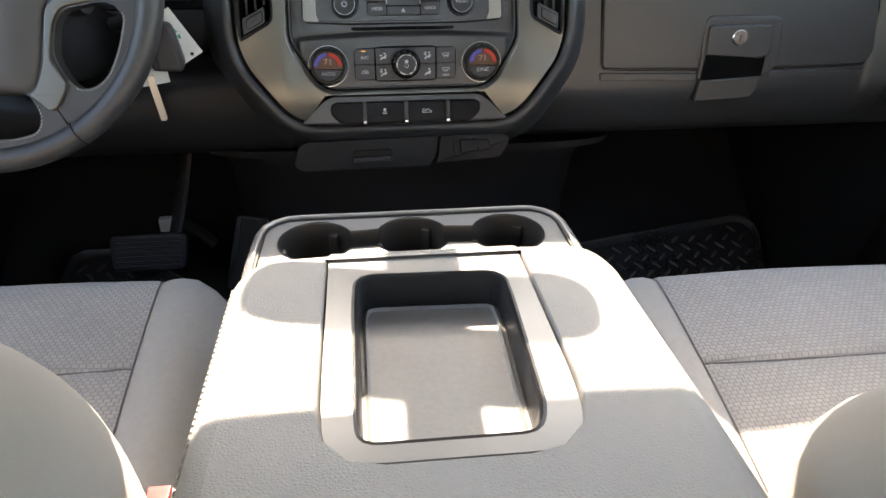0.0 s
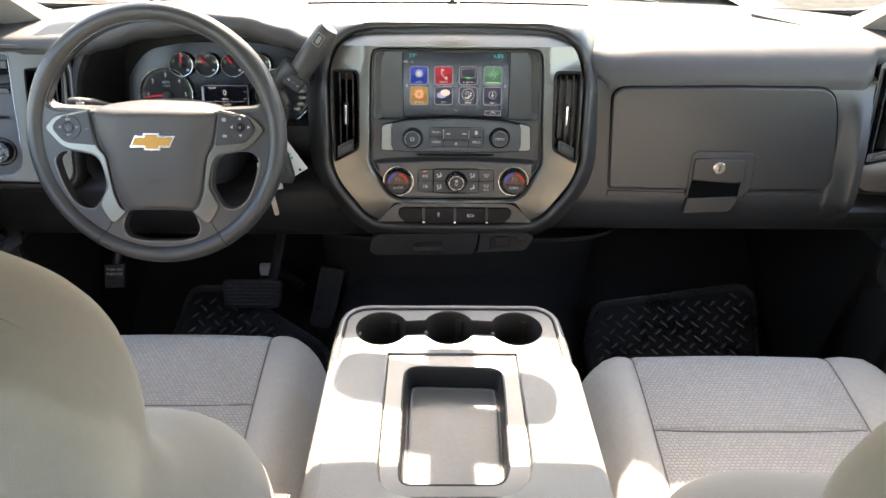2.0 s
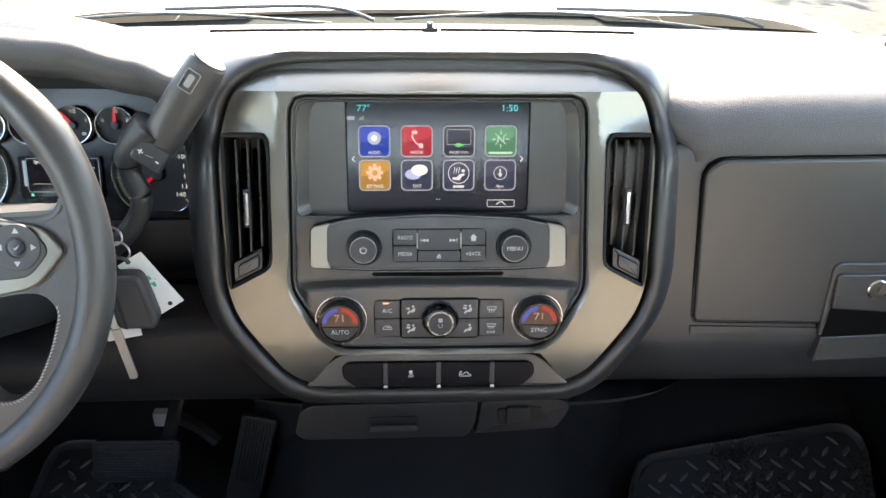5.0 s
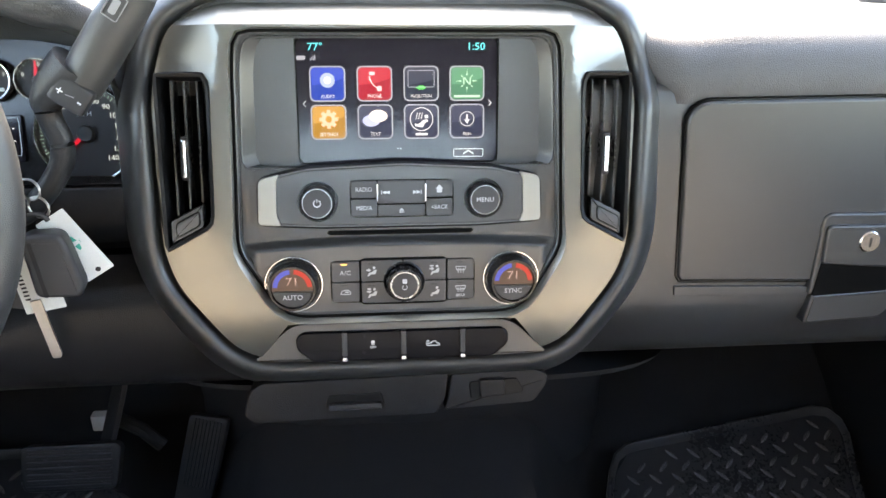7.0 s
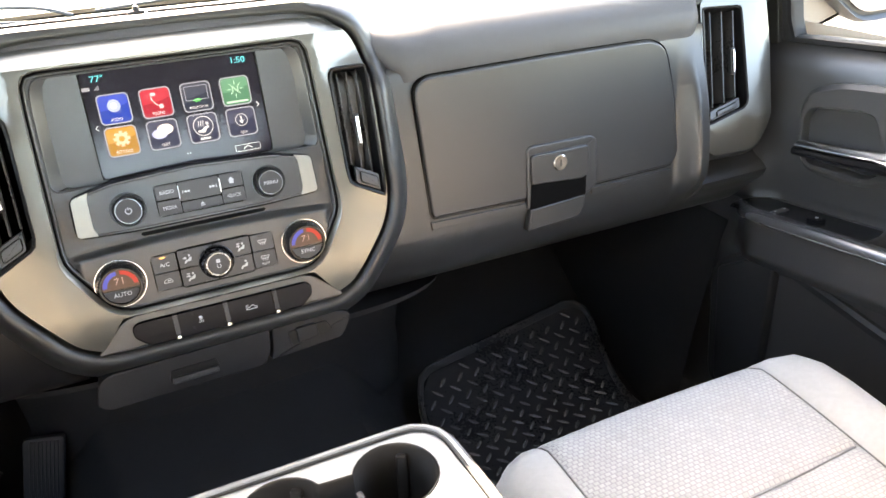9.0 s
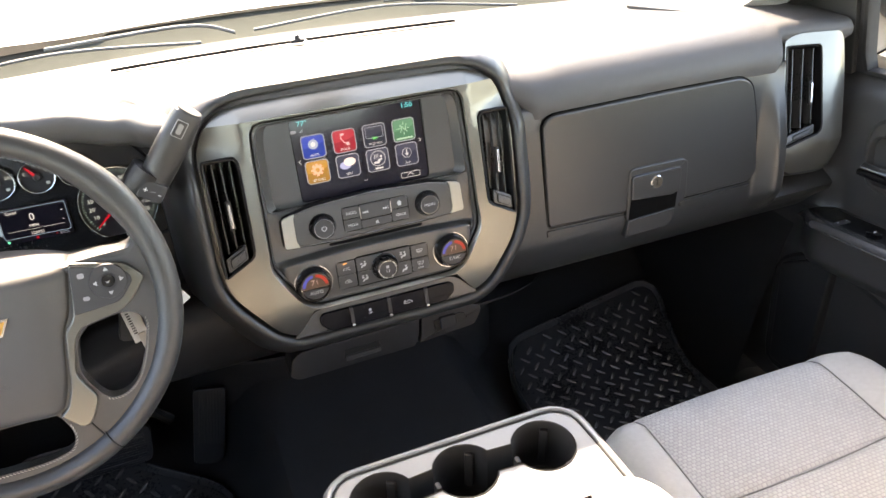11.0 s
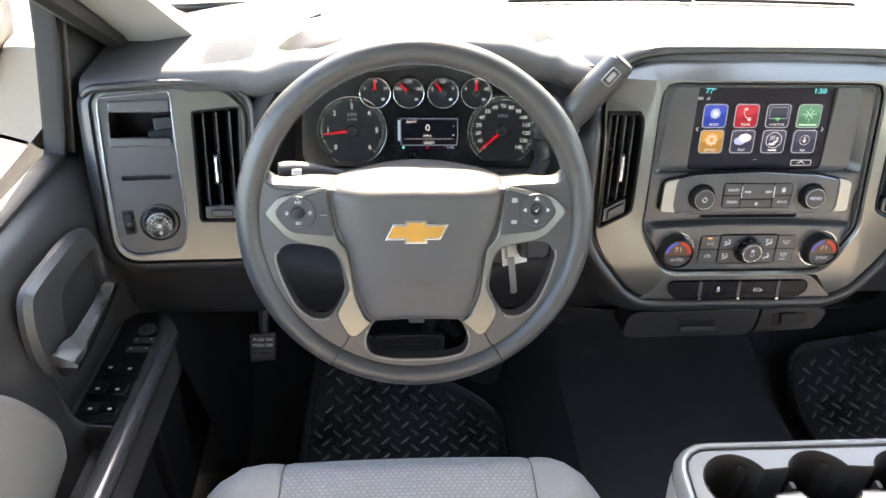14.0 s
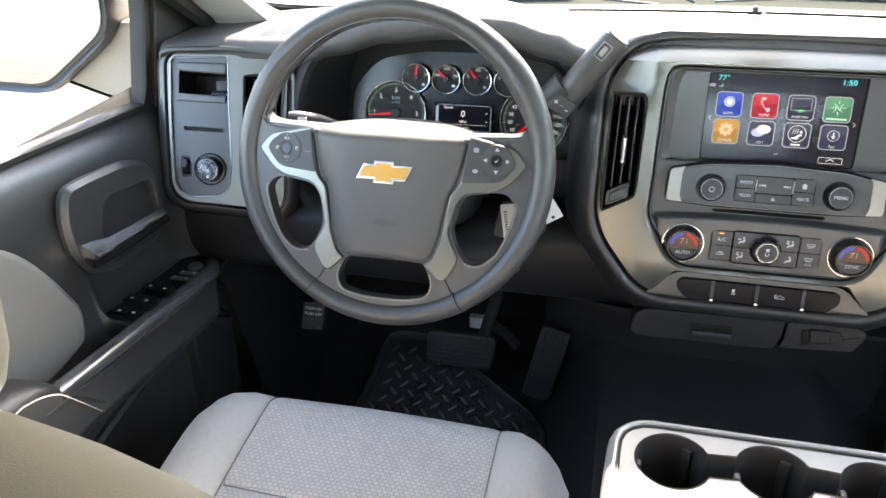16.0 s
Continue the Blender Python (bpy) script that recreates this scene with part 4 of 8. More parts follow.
# climate controls, on the face that leans a little more than the rest
S2 = S @ Matrix(((1, 0, 0, 0), (0, 1, 0, 0), (0, 0.073, 1, 0.0062), (0, 0, 0, 1)))
M_DIALGLASS = glow("backlit_dial_window", (0.30, 0.185, 0.135), 0.12)
M_BLUE, M_RED = glow("blue_dial_mark", (0.12, 0.15, 0.75), 0.28), glow("red_dial_mark", (0.80, 0.07, 0.05), 0.26)
M_AMBER, M_DIGIT = glow("amber_indicator", (1.0, 0.45, 0.12), 1.2), glow("pale_dial_digits", (0.80, 0.55, 0.50), 0.26)
for cx, cy, lab in ((-0.0940, -0.0345, "AUTO"), (0.0960, -0.0338, "SYNC")):
    m = at(S2, cx, cy, -0.008)
    bm = bmesh.new()
    lathe(bm, [(0.0252, -0.006), (0.0252, -0.0010), (0.0248, 0.0002), (0.0242, 0.0002), (0.0238, -0.0015)], m, 48)
    d = part("temperature_dial", bm, M_CHROME, stack, "round temperature dial with a bright ring")
    bm = bmesh.new()
    lathe(bm, [(0.0236, -0.002), (0.0230, 0.000), (0.0205, 0.0135), (0.0196, 0.0155), (0.0180, 0.0155), (0.0172, 0.012)], m, 48)
    part("dial_ring", bm, M_BLACK, d, "black turning ring")
    bm = bmesh.new()
    slab(bm, [(0.0174 * math.cos(radians(a)), 0.0174 * math.sin(radians(a))) for a in range(-8, 189, 7)], 0.008, 0.0125, m)
    part("dial_window", bm, M_DIALGLASS, d, "dark display window")
    bm = bmesh.new()
    slab(bm, [(0.0174 * math.cos(radians(a)), 0.0174 * math.sin(radians(a))) for a in range(190, 351, 7)], 0.008, 0.0130, m, 0.0008)
    part("dial_button", bm, M_BTN, d)
    write(lab, 0.0062, at(m, 0, -0.0085, 0.0132), M_SOFTMARK, d)
    for a0, a1, mm in ((97, 177, M_BLUE), (3, 83, M_RED)):
        bm = bmesh.new()
        loft(bm, [[m @ Vector((r * math.cos(radians(a0 + (a1 - a0) * i / 14)), r * math.sin(radians(a0 + (a1 - a0) * i / 14)), 0.0128)) for r in (0.0126, 0.0166)] for i in range(15)], close=False)
        part("warm_mark" if mm is M_RED else "cool_mark", bm, mm, d)
    write("71", 0.0096, at(m, 0, 0.0054, 0.0128), M_DIGIT, d, sx=1.15)

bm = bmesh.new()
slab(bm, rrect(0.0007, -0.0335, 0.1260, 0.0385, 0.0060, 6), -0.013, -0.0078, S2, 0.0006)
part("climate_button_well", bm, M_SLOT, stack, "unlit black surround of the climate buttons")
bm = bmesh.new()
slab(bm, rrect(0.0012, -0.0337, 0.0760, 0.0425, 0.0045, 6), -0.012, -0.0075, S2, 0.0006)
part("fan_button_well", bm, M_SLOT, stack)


def climate_icon(k, cx, cy, kind):
    z0, z1 = -0.0070, -0.0065
    if kind in ("seat", "feet", "bilevel", "defog"):
        slab(k, circle(cx + 0.0016, cy + 0.0030, 0.0012, 12), z0, z1, S2)
        slab(k, rpoly([(cx - 0.0004, cy - 0.0012), (cx + 0.0022, cy + 0.0014), (cx + 0.0040, cy + 0.0010), (cx + 0.0026, cy - 0.0030), (cx - 0.0014, cy - 0.0030), (cx - 0.0030, cy - 0.0050), (cx - 0.0044, cy - 0.0044), (cx - 0.0024, cy - 0.0012)], 0.0006, 2), z0, z1, S2)
        if kind != "feet":
            slab(k, [(cx - 0.0052, cy + 0.0014), (cx - 0.0034, cy + 0.0014), (cx - 0.0034, cy + 0.0026), (cx - 0.0010, cy + 0.0008), (cx - 0.0034, cy - 0.0008), (cx - 0.0034, cy + 0.0003), (cx - 0.0052, cy + 0.0003)], z0, z1, S2)
        if kind in ("bilevel", "defog"):
            slab(k, rpoly([(cx - 0.0050, cy + 0.0040), (cx - 0.0010, cy + 0.0040), (cx - 0.0016, cy + 0.0028), (cx - 0.0044, cy + 0.0028)], 0.0004, 1), z0, z1, S2)
    elif kind == "recirc":
        rim2(k, rpoly([(cx - 0.005, cy - 0.002), (cx - 0.004, cy + 0.001), (cx - 0.001, cy + 0.0025), (cx + 0.002, cy + 0.0025), (cx + 0.0045, cy), (cx + 0.0045, cy - 0.002)], 0.001, 2), 0.0006, z0, z1, S2)
        slab(k, [(cx - 0.001, cy - 0.0002), (cx + 0.0024, cy - 0.0002), (cx + 0.0024, cy + 0.0008), (cx - 0.001, cy + 0.0008)], z0, z1, S2)
    else:
        rim2(k, rpoly([(cx - 0.005, cy + 0.0026), (cx + 0.005, cy + 0.0026), (cx + 0.0038, cy - 0.0010), (cx - 0.0038, cy - 0.0010)], 0.0008, 2), 0.0006, z0, z1, S2)
        for dx in (-0.0022, 0, 0.0022):
            slab(k, rrect(cx + dx, cy - 0.0012, 0.0005, 0.0046, 0.0002, 1), z0, z1, S2)


for cx, cy, w, h, kind in ((-0.0495, -0.0241, 0.0238, 0.0182, "A/C"), (-0.0495, -0.0429, 0.0238, 0.0180, "recirc"), (-0.0178, -0.0239, 0.0358, 0.0190, "seat"), (-0.0178, -0.0436, 0.0358, 0.0190, "bilevel"),
                           (0.0195, -0.0239, 0.0372, 0.0190, "defog"), (0.0195, -0.0436, 0.0372, 0.0190, "feet"), (0.0511, -0.0241, 0.0232, 0.0182, "front"), (0.0511, -0.0429, 0.0232, 0.0180, "rear")):
    b = button(cx, cy, w, h, -0.0085, -0.0068, frame_=S2)
    cx = {-0.0178: -0.0262, 0.0195: 0.0286}.get(cx, cx)  # the wide keys carry their marks at their outer ends
    if kind == "A/C":
        write("A/C", 0.0060, at(S2, cx, cy - 0.0012, -0.0066), M_SOFTMARK, b)
    else:
        k = bmesh.new()
        climate_icon(k, cx, cy - (0 if kind != "rear" else -0.001), kind)
        part("symbol", k, M_SOFTMARK, b)
        if kind == "rear":
            write("REAR", 0.0036, at(S2, cx, cy - 0.0055, -0.0066), M_SOFTMARK, b)
    k = bmesh.new()
    slab(k, rrect(cx - 0.001, cy + 0.0066, 0.0055, 0.0011, 0.0003, 1), -0.008, -0.0065, S2)
    part("indicator", k, M_AMBER if kind == "A/C" else M_LOW, b)
fk = bmesh.new()
m = at(S2, 0.0013, -0.0338, -0.0072)
lathe(fk, [(0.0180, -0.004), (0.0180, 0.002), (0.0168, 0.003), (0.0158, 0.002)], m, 40)
lathe(fk, [(0.0160, 0), (0.0152, 0.012), (0.0140, 0.0145), (0.0122, 0.0150)], m, 40)
fan = part("fan_knob", fk, M_BLACK, stack, "black fan knob")
fk = bmesh.new()
lathe(fk, [(0.0126, 0.0145), (0.0122, 0.0158), (0.0112, 0.0158), (0.0110, 0.0145)], m, 36)
part("knob_ring", fk, M_SATIN, fan)
fk = bmesh.new()
lathe(fk, [(0.0112, 0.0145), (0.0108, 0.0152), (0, 0.0156)], m, 30)
part("knob_cap", fk, M_BTN, fan)
fk = bmesh.new()
lathe(fk, [(0.0017, 0.0156), (0.0023, 0.0159)], at(m, 0, -0.0018, 0, 120), 16, 0, 300)
for a in range(4):
    lathe(fk, [(0.0009, 0.0157), (0.0012, 0.0159)], at(m, 0.0013 * math.cos(a * 1.57 + 0.78), 0.0036 + 0.0013 * math.sin(a * 1.57 + 0.78), 0), 8)
part("symbol", fk, M_SOFTMARK, fan)

# switch bar below the bezel
bm = bmesh.new()
slab(bm, rpoly([(-0.1335, -0.1065), (-0.0985, -0.0715), (0.0980, -0.0725), (0.1325, -0.1065), (0.06, -0.1085), (-0.06, -0.1085)], [0.004, 0.014, 0.014, 0.004, 0.004, 0.004], 4), -0.03, -0.0085, S, 0.002)
part("switch_bar_base", bm, M_PANEL, stack, "dark base of the switch bar")
bm = bmesh.new()
slab(bm, rpoly([(-0.0950, -0.0840), (-0.0890, -0.0790), (0.0890, -0.0795), (0.0952, -0.0845), (0.0945, -0.0955), (0.081, -0.1068), (-0.081, -0.1068), (-0.0945, -0.0950)], 0.004, 3), -0.012, -0.0050, S, 0.0022, 4)
part("switch_bar", bm, M_BAR, stack, "gloss black switch bar")
for x0, x1, kind in ((-0.0905, -0.0545, ""), (-0.0500, -0.0025, "traction"), (0.0025, 0.0502, "light"), (0.0555, 0.0905, "")):
    bm = bmesh.new()
    slab(bm, rrect((x0 + x1) / 2, -0.0885, x1 - x0, 0.0165, 0.0015, 2), -0.010, -0.0044, S, 0.0006)
    sw = part("switch", bm, M_BAR, stack)
    if kind:
        k = bmesh.new()
        c = (x0 + x1) / 2
        if kind == "light":
            rim2(k, rpoly([(c - 0.0060, -0.0945), (c - 0.0060, -0.0922), (c - 0.0020, -0.0918), (c + 0.0000, -0.0898), (c + 0.0026, -0.0898), (c + 0.0034, -0.0918), (c + 0.0060, -0.0922), (c + 0.0060, -0.0945)], 0.0006, 2), 0.0006, -0.0050, -0.0041, S)
            for i in range(3):
                slab(k, rrect(c - 0.0042 - 0.0004 * i, -0.0894 - 0.0009 * i, 0.0022, 0.0004, 0.0001, 1), -0.0050, -0.0041, S)
        else:
            slab(k, rrect(c - 0.001, -0.0890, 0.0034, 0.0024, 0.0008, 2), -0.0050, -0.0041, S)
            slab(k, rrect(c - 0.0017, -0.0912, 0.0010, 0.0018, 0.0003, 1), -0.0050, -0.0041, S)
            slab(k, rrect(c - 0.0002, -0.0912, 0.0010, 0.0018, 0.0003, 1), -0.0050, -0.0041, S)
        part("symbol", k, M_MARK, sw)
        if kind == "traction":
            write("OFF", 0.0032, at(S, c - 0.001, -0.0940, -0.0041), M_MARK, sw)
for x in (-0.0522, 0.0, 0.0530):
    bm = bmesh.new()
    slab(bm, rrect(x, -0.0905, 0.0046, 0.0220, 0.0008, 2), -0.010, -0.0028, S, 0.0006)
    dv = part("switch_divider", bm, M_BTN, stack)
    bm = bmesh.new()
    slab(bm, rrect(x, -0.1042, 0.0046, 0.0040, 0.0010, 2), -0.010, -0.0015, S, 0.001)
    part("divider_tip", bm, M_CHROME, dv, "bright tip")

# lower drawer and its neighbour
bm = bmesh.new()
slab(bm, rpoly([(-0.146, -0.160), (-0.140, -0.136), (-0.128, -0.1285), (0.0415, -0.1255), (0.0385, -0.150), (0.030, -0.166), (-0.136, -0.168)], 0.005, 3), -0.06, -0.014, S, 0.003)
dr = thing("lower_drawer", S @ Vector((-0.05, -0.15, 0)), "charcoal drawer under the centre stack", "drawer")
part("drawer_front", bm, M_DRAWER, dr)
# flat black plate on the drawer's face, painted as a shaded recess
bm = bmesh.new()
slab(bm, rpoly([(-0.0725, -0.154), (-0.069, -0.142), (-0.021, -0.141), (-0.018, -0.153)], 0.002, 2), -0.02, -0.0125, S, 0.001)
part("pull_shade_plate", bm, M_VENT, dr, "black plate painted as the shaded finger recess")
bm = bmesh.new()
slab(bm, rpoly([(-0.0695, -0.157), (-0.0685, -0.1495), (-0.021, -0.149), (-0.020, -0.156)], 0.002, 2), -0.014, -0.0085, S, 0.002)
part("pull_lip", bm, M_LOW, dr, "paler pull lip")
so = thing("power_outlet_panel", S @ Vector((0.09, -0.145, 0)), "charcoal power outlet panel with a flip cover", "outlet panel")
bm = bmesh.new()
slab(bm, rpoly([(0.0435, -0.126), (0.122, -0.1245), (0.135, -0.130), (0.134, -0.140), (0.122, -0.158), (0.036, -0.163), (0.041, -0.150)], 0.005, 3), -0.06, -0.014, S, 0.003)
part("panel", bm, M_DRAWER, so)
# likewise a black plate for the shade round the flip cover
bm = bmesh.new()
slab(bm, rpoly([(0.062, -0.152), (0.060, -0.134), (0.105, -0.132), (0.112, -0.146)], 0.004, 3), -0.018, -0.0125, S, 0.001)
part("cover_shade_plate", bm, M_VENT, so)
bm = bmesh.new()
slab(bm, rpoly([(0.070, -0.149), (0.069, -0.1315), (0.093, -0.1310), (0.094, -0.147)], 0.003, 3), -0.016, -0.0085, S, 0.002)
part("flip_cover", bm, M_DRAWER, so)
# black carpeted trim under the stack
bm = bmesh.new()
loft(bm, [[Vector((x, y + 0.14 * (abs(x - 0.02) / 0.31) ** 5, z + (0.412 - z) * 0.0 - 0.05 * (abs(x - 0.02) / 0.31) ** 5)) for y, z in ((0.960, 0.425), (0.975, 0.408), (1.06, 0.39), (1.14, 0.31), (1.18, 0.20), (1.17, 0.10))] for x in np.linspace(-0.29, 0.33, 24)], close=False)
part("tunnel_trim", bm, M_CARPET, dash, "black carpeted trim over the tunnel")


# ---- infotainment screen ----
scr = thing("infotainment_screen", S @ Vector((0, 0.12, -0.02)), "lit touch screen with two rows of coloured app icons", "screen")
bm = bmesh.new()
slab(bm, rrect(-0.0003, 0.1208, 0.1705, 0.105, 0.002, 2), -0.027, -0.0222, S)
part("display", bm, M_LCD, scr, "dark glossy display")
Z = -0.0219
M_TXT = glow("white_screen_text", (0.9, 0.92, 0.95), 0.42)
M_CYAN = glow("cyan_screen_text", (0.10, 0.75, 0.85), 0.65)
M_EDGE = glow("icon_rim", (0.55, 0.58, 0.68), 0.30)
write("77\u00b0", 0.0086, at(S, -0.0695, 0.1652, Z), M_CYAN, scr, sx=1.1)
write("1:50", 0.0086, at(S, 0.0665, 0.1655, Z), M_CYAN, scr, sx=1.1)
k = bmesh.new()
slab(k, rrect(-0.0815, 0.1565, 0.0075, 0.0035, 0.0012, 2), Z - 0.0003, Z, S)
for i in range(4):
    slab(k, rrect(-0.0735 + 0.0012 * i, 0.1553 + 0.0005 * i, 0.0007, 0.0012 + 0.001 * i, 0.0001, 1), Z - 0.0003, Z, S)
part("status_marks", k, M_EDGE, scr)
ICON = [("AUDIO", (0.022, 0.075, 0.62)), ("PHONE", (0.60, 0.022, 0.05)), ("PROJECTION", (0.03, 0.035, 0.07)), ("", (0.10, 0.34, 0.19)), ("SETTINGS", (0.62, 0.33, 0.05)), ("TEXT", (0.04, 0.045, 0.10)), ("", (0.04, 0.045, 0.10)), ("Apps", (0.04, 0.045, 0.10))]
for i, (tx, col) in enumerate(ICON):
    cx = -0.0600 + 0.03965 * (i % 4) - (0.0 if i % 4 < 3 else 0.0002)
    cy = 0.1350 if i < 4 else 0.1030
    k = bmesh.new()
    slab(k, rrect(cx, cy, 0.0302, 0.0296, 0.0045, 4), Z - 0.0004, Z, S)
    tile = part("icon_tile", k, M_EDGE, scr, "rounded app icon")
    k = bmesh.new()
    slab(k, rrect(cx, cy, 0.0278, 0.0272, 0.0038, 4), Z - 0.0004, Z + 0.0002, S)
    part("icon_field", k, glow("icon_colour", col, 0.27), tile)
    k = bmesh.new()
    slab(k, rpoly([(cx - 0.0132, cy - 0.0010), (cx - 0.0132, cy + 0.0130), (cx + 0.0132, cy + 0.0130), (cx + 0.0132, cy + 0.0045), (cx + 0.002, cy + 0.0005)], [0.001, 0.003, 0.003, 0.001, 0.008], 4), Z - 0.0002, Z + 0.00025, S)
    part("icon_gloss", k, glow("icon_gloss", tuple(min(1, c * 1.35 + 0.035) for c in col), 0.27), tile, "paler glossy upper half")
    k = bmesh.new()
    g0, g1 = Z + 0.0001, Z + 0.0004
    c2 = M_TXT
    if i == 0:
        slab(k, circle(cx, cy + 0.003, 0.0062, 24), g0, g1, S)
        part("icon_symbol", k, glow("icon_grey", (0.45, 0.55, 0.75), 0.4), tile)
        k = bmesh.new()
        slab(k, circle(cx, cy + 0.003, 0.0030, 20), g0, g1 + 0.0001, S)
    elif i == 1:
        tube(k, [S @ Vector((cx + x, cy + y, g0)) for x, y in ((-0.003, 0.0085), (-0.0035, 0.004), (-0.001, -0.001), (0.003, -0.004))], 0.0016, 6, flat=0.2)
        slab(k, rrect(cx - 0.002, cy + 0.0085, 0.005, 0.003, 0.001, 2), g0, g1, S)
        slab(k, rrect(cx + 0.004, cy - 0.004, 0.004, 0.0045, 0.001, 2), g0, g1, S)
        c2 = glow("icon_pink", (0.85, 0.6, 0.62), 0.5)
    elif i == 2:
        rim2(k, rrect(cx, cy + 0.004, 0.023, 0.0145, 0.0008, 2), 0.0007, g0, g1, S)
        part("icon_symbol", k, M_EDGE, tile)
        k = bmesh.new()
        for r in (0.0015, 0.003, 0.0045):
            loft(k, [[S @ Vector((cx + q * math.cos(radians(a)), cy - 0.006 + q * math.sin(radians(a)) * 0.8, g1)) for q in (r, r + 0.0008)] for a in range(35, 150, 16)], close=False)
        c2 = glow("icon_green", (0.1, 0.8, 0.15), 0.7)
    elif i == 3:
        for a in range(8):
            r = 0.0095 if a % 2 == 0 else 0.0075
            slab(k, [(cx + r * math.cos(a * 0.785), cy + 0.002 + r * math.sin(a * 0.785)), (cx + 0.005 * math.cos(a * 0.785 + 0.14), cy + 0.002 + 0.005 * math.sin(a * 0.785 + 0.14)), (cx + 0.005 * math.cos(a * 0.785 - 0.14), cy + 0.002 + 0.005 * math.sin(a * 0.785 - 0.14))], g0, g1, S)
        for p in ([(-0.0032, -0.001), (-0.0022, -0.001), (-0.0022, 0.005), (-0.0032, 0.005)], [(0.0022, -0.001), (0.0032, -0.001), (0.0032, 0.005), (0.0022, 0.005)], [(-0.003, 0.005), (-0.0018, 0.005), (0.003, -0.001), (0.0018, -0.001)]):
            slab(k, [(cx + x, cy + y) for x, y in p], g0, g1, S)
        slab(k, rrect(cx, cy - 0.0108, 0.0225, 0.0020, 0.0004, 1), g0, g1, S)
        c2 = glow("icon_mint", (0.55, 0.85, 0.65), 0.45)
    elif i == 4:
        for a in range(8):
            q = a * 0.785
            slab(k, [(cx + 0.008 * math.cos(q + d), cy + 0.0025 + 0.008 * math.sin(q + d)) for d in (-0.2, 0.2)] + [(cx + 0.005 * math.cos(q + 0.3), cy + 0.0025 + 0.005 * math.sin(q + 0.3)), (cx + 0.005 * math.cos(q - 0.3), cy + 0.0025 + 0.005 * math.sin(q - 0.3))], g0, g1, S)
        loft(k, [[S @ Vector((cx + q * math.cos(a * 0.3491), cy + 0.0025 + q * math.sin(a * 0.3491), g1)) for q in (0.0028, 0.0058)] for a in range(19)], close=False)
        c2 = glow("icon_salmon", (0.85, 0.45, 0.32), 0.6)
    elif i == 5:
        slab(k, [(cx - 0.0035 + 0.0075 * math.cos(a), cy + 0.0010 + 0.0050 * math.sin(a)) for a in np.linspace(0, 6.1, 24)], g0, g1, S)
        part("icon_symbol", k, glow("icon_lilac", (0.45, 0.5, 0.8), 0.5), tile)
        k = bmesh.new()
        slab(k, [(cx + 0.0025 + 0.0078 * math.cos(a), cy + 0.0050 + 0.0052 * math.sin(a)) for a in np.linspace(0, 6.1, 24)], g0, g1 + 0.0001, S)
        c2 = glow("icon_cream", (0.85, 0.75, 0.7), 0.6)
    elif i == 6:
        loft(k, [[S @ Vector((cx + q * math.cos(a * 0.2618), cy + 0.0020 + q * math.sin(a * 0.2618), g1)) for q in (0.0094, 0.0102)] for a in range(25)], close=False)
        slab(k, rpoly([(cx - 0.006, cy - 0.004), (cx + 0.001, cy - 0.005), (cx + 0.003, cy - 0.001), (cx + 0.006, cy), (cx + 0.005, cy + 0.002), (cx + 0.001, cy + 0.001), (cx - 0.002, cy - 0.002), (cx - 0.006, cy - 0.002)], 0.0008, 2), g0, g1, S)
        slab(k, circle(cx + 0.0042, cy + 0.0042, 0.0016, 12), g0, g1, S)
        for d in (-0.003, -0.0008, 0.0014):
            slab(k, [(cx + d - 0.002, cy + 0.001 + 0.001), (cx + d - 0.0014, cy + 0.002), (cx + d - 0.0002, cy + 0.0075), (cx + d - 0.001, cy + 0.0075)], g0, g1, S)
        slab(k, rrect(cx, cy - 0.0108, 0.0105, 0.0020, 0.0004, 1), g0, g1, S)
    else:
        loft(k, [[S @ Vector((cx + q * math.cos(a * 0.2618), cy + 0.0020 + q * math.sin(a * 0.2618), g1)) for q in (0.0058, 0.0064)] for a in range(25)], close=False)
        slab(k, [(cx - 0.0007, cy + 0.006), (cx + 0.0007, cy + 0.006), (cx + 0.0007, cy + 0.0015), (cx + 0.0026, cy + 0.0015), (cx, cy - 0.002), (cx - 0.0026, cy + 0.0015), (cx - 0.0007, cy + 0.0015)], g0, g1, S)
    part("icon_symbol", k, c2, tile)
    if tx:
        write(tx, 0.0044 if len(tx) < 9 else 0.0038, at(S, cx, cy - 0.0105, g1), M_TXT, tile, deep=0.00005, sx=0.82)
k = bmesh.new()
for x, d in ((-0.0815, 1), (0.0805, -1)):
    slab(k, [(x, 0.1185), (x + 0.0022 * d, 0.1210), (x + 0.0034 * d, 0.1210), (x + 0.0012 * d, 0.1185), (x + 0.0034 * d, 0.1160), (x + 0.0022 * d, 0.1160)], Z - 0.0002, Z, S)
slab(k, circle(-0.0015, 0.0800, 0.0007, 8), Z - 0.0002, Z, S)
slab(k, circle(0.0010, 0.0800, 0.0007, 8), Z - 0.0002, Z, S)
rim2(k, rrect(0.0600, 0.0758, 0.0265, 0.0072, 0.001, 2), 0.0006, Z - 0.0003, Z, S)
slab(k, [(0.0555, 0.0742), (0.0600, 0.0772), (0.0645, 0.0742), (0.0645, 0.0754), (0.0600, 0.0784), (0.0555, 0.0754)], Z - 0.0002, Z, S)
part("page_marks", k, M_TXT, scr, kind="stuff")


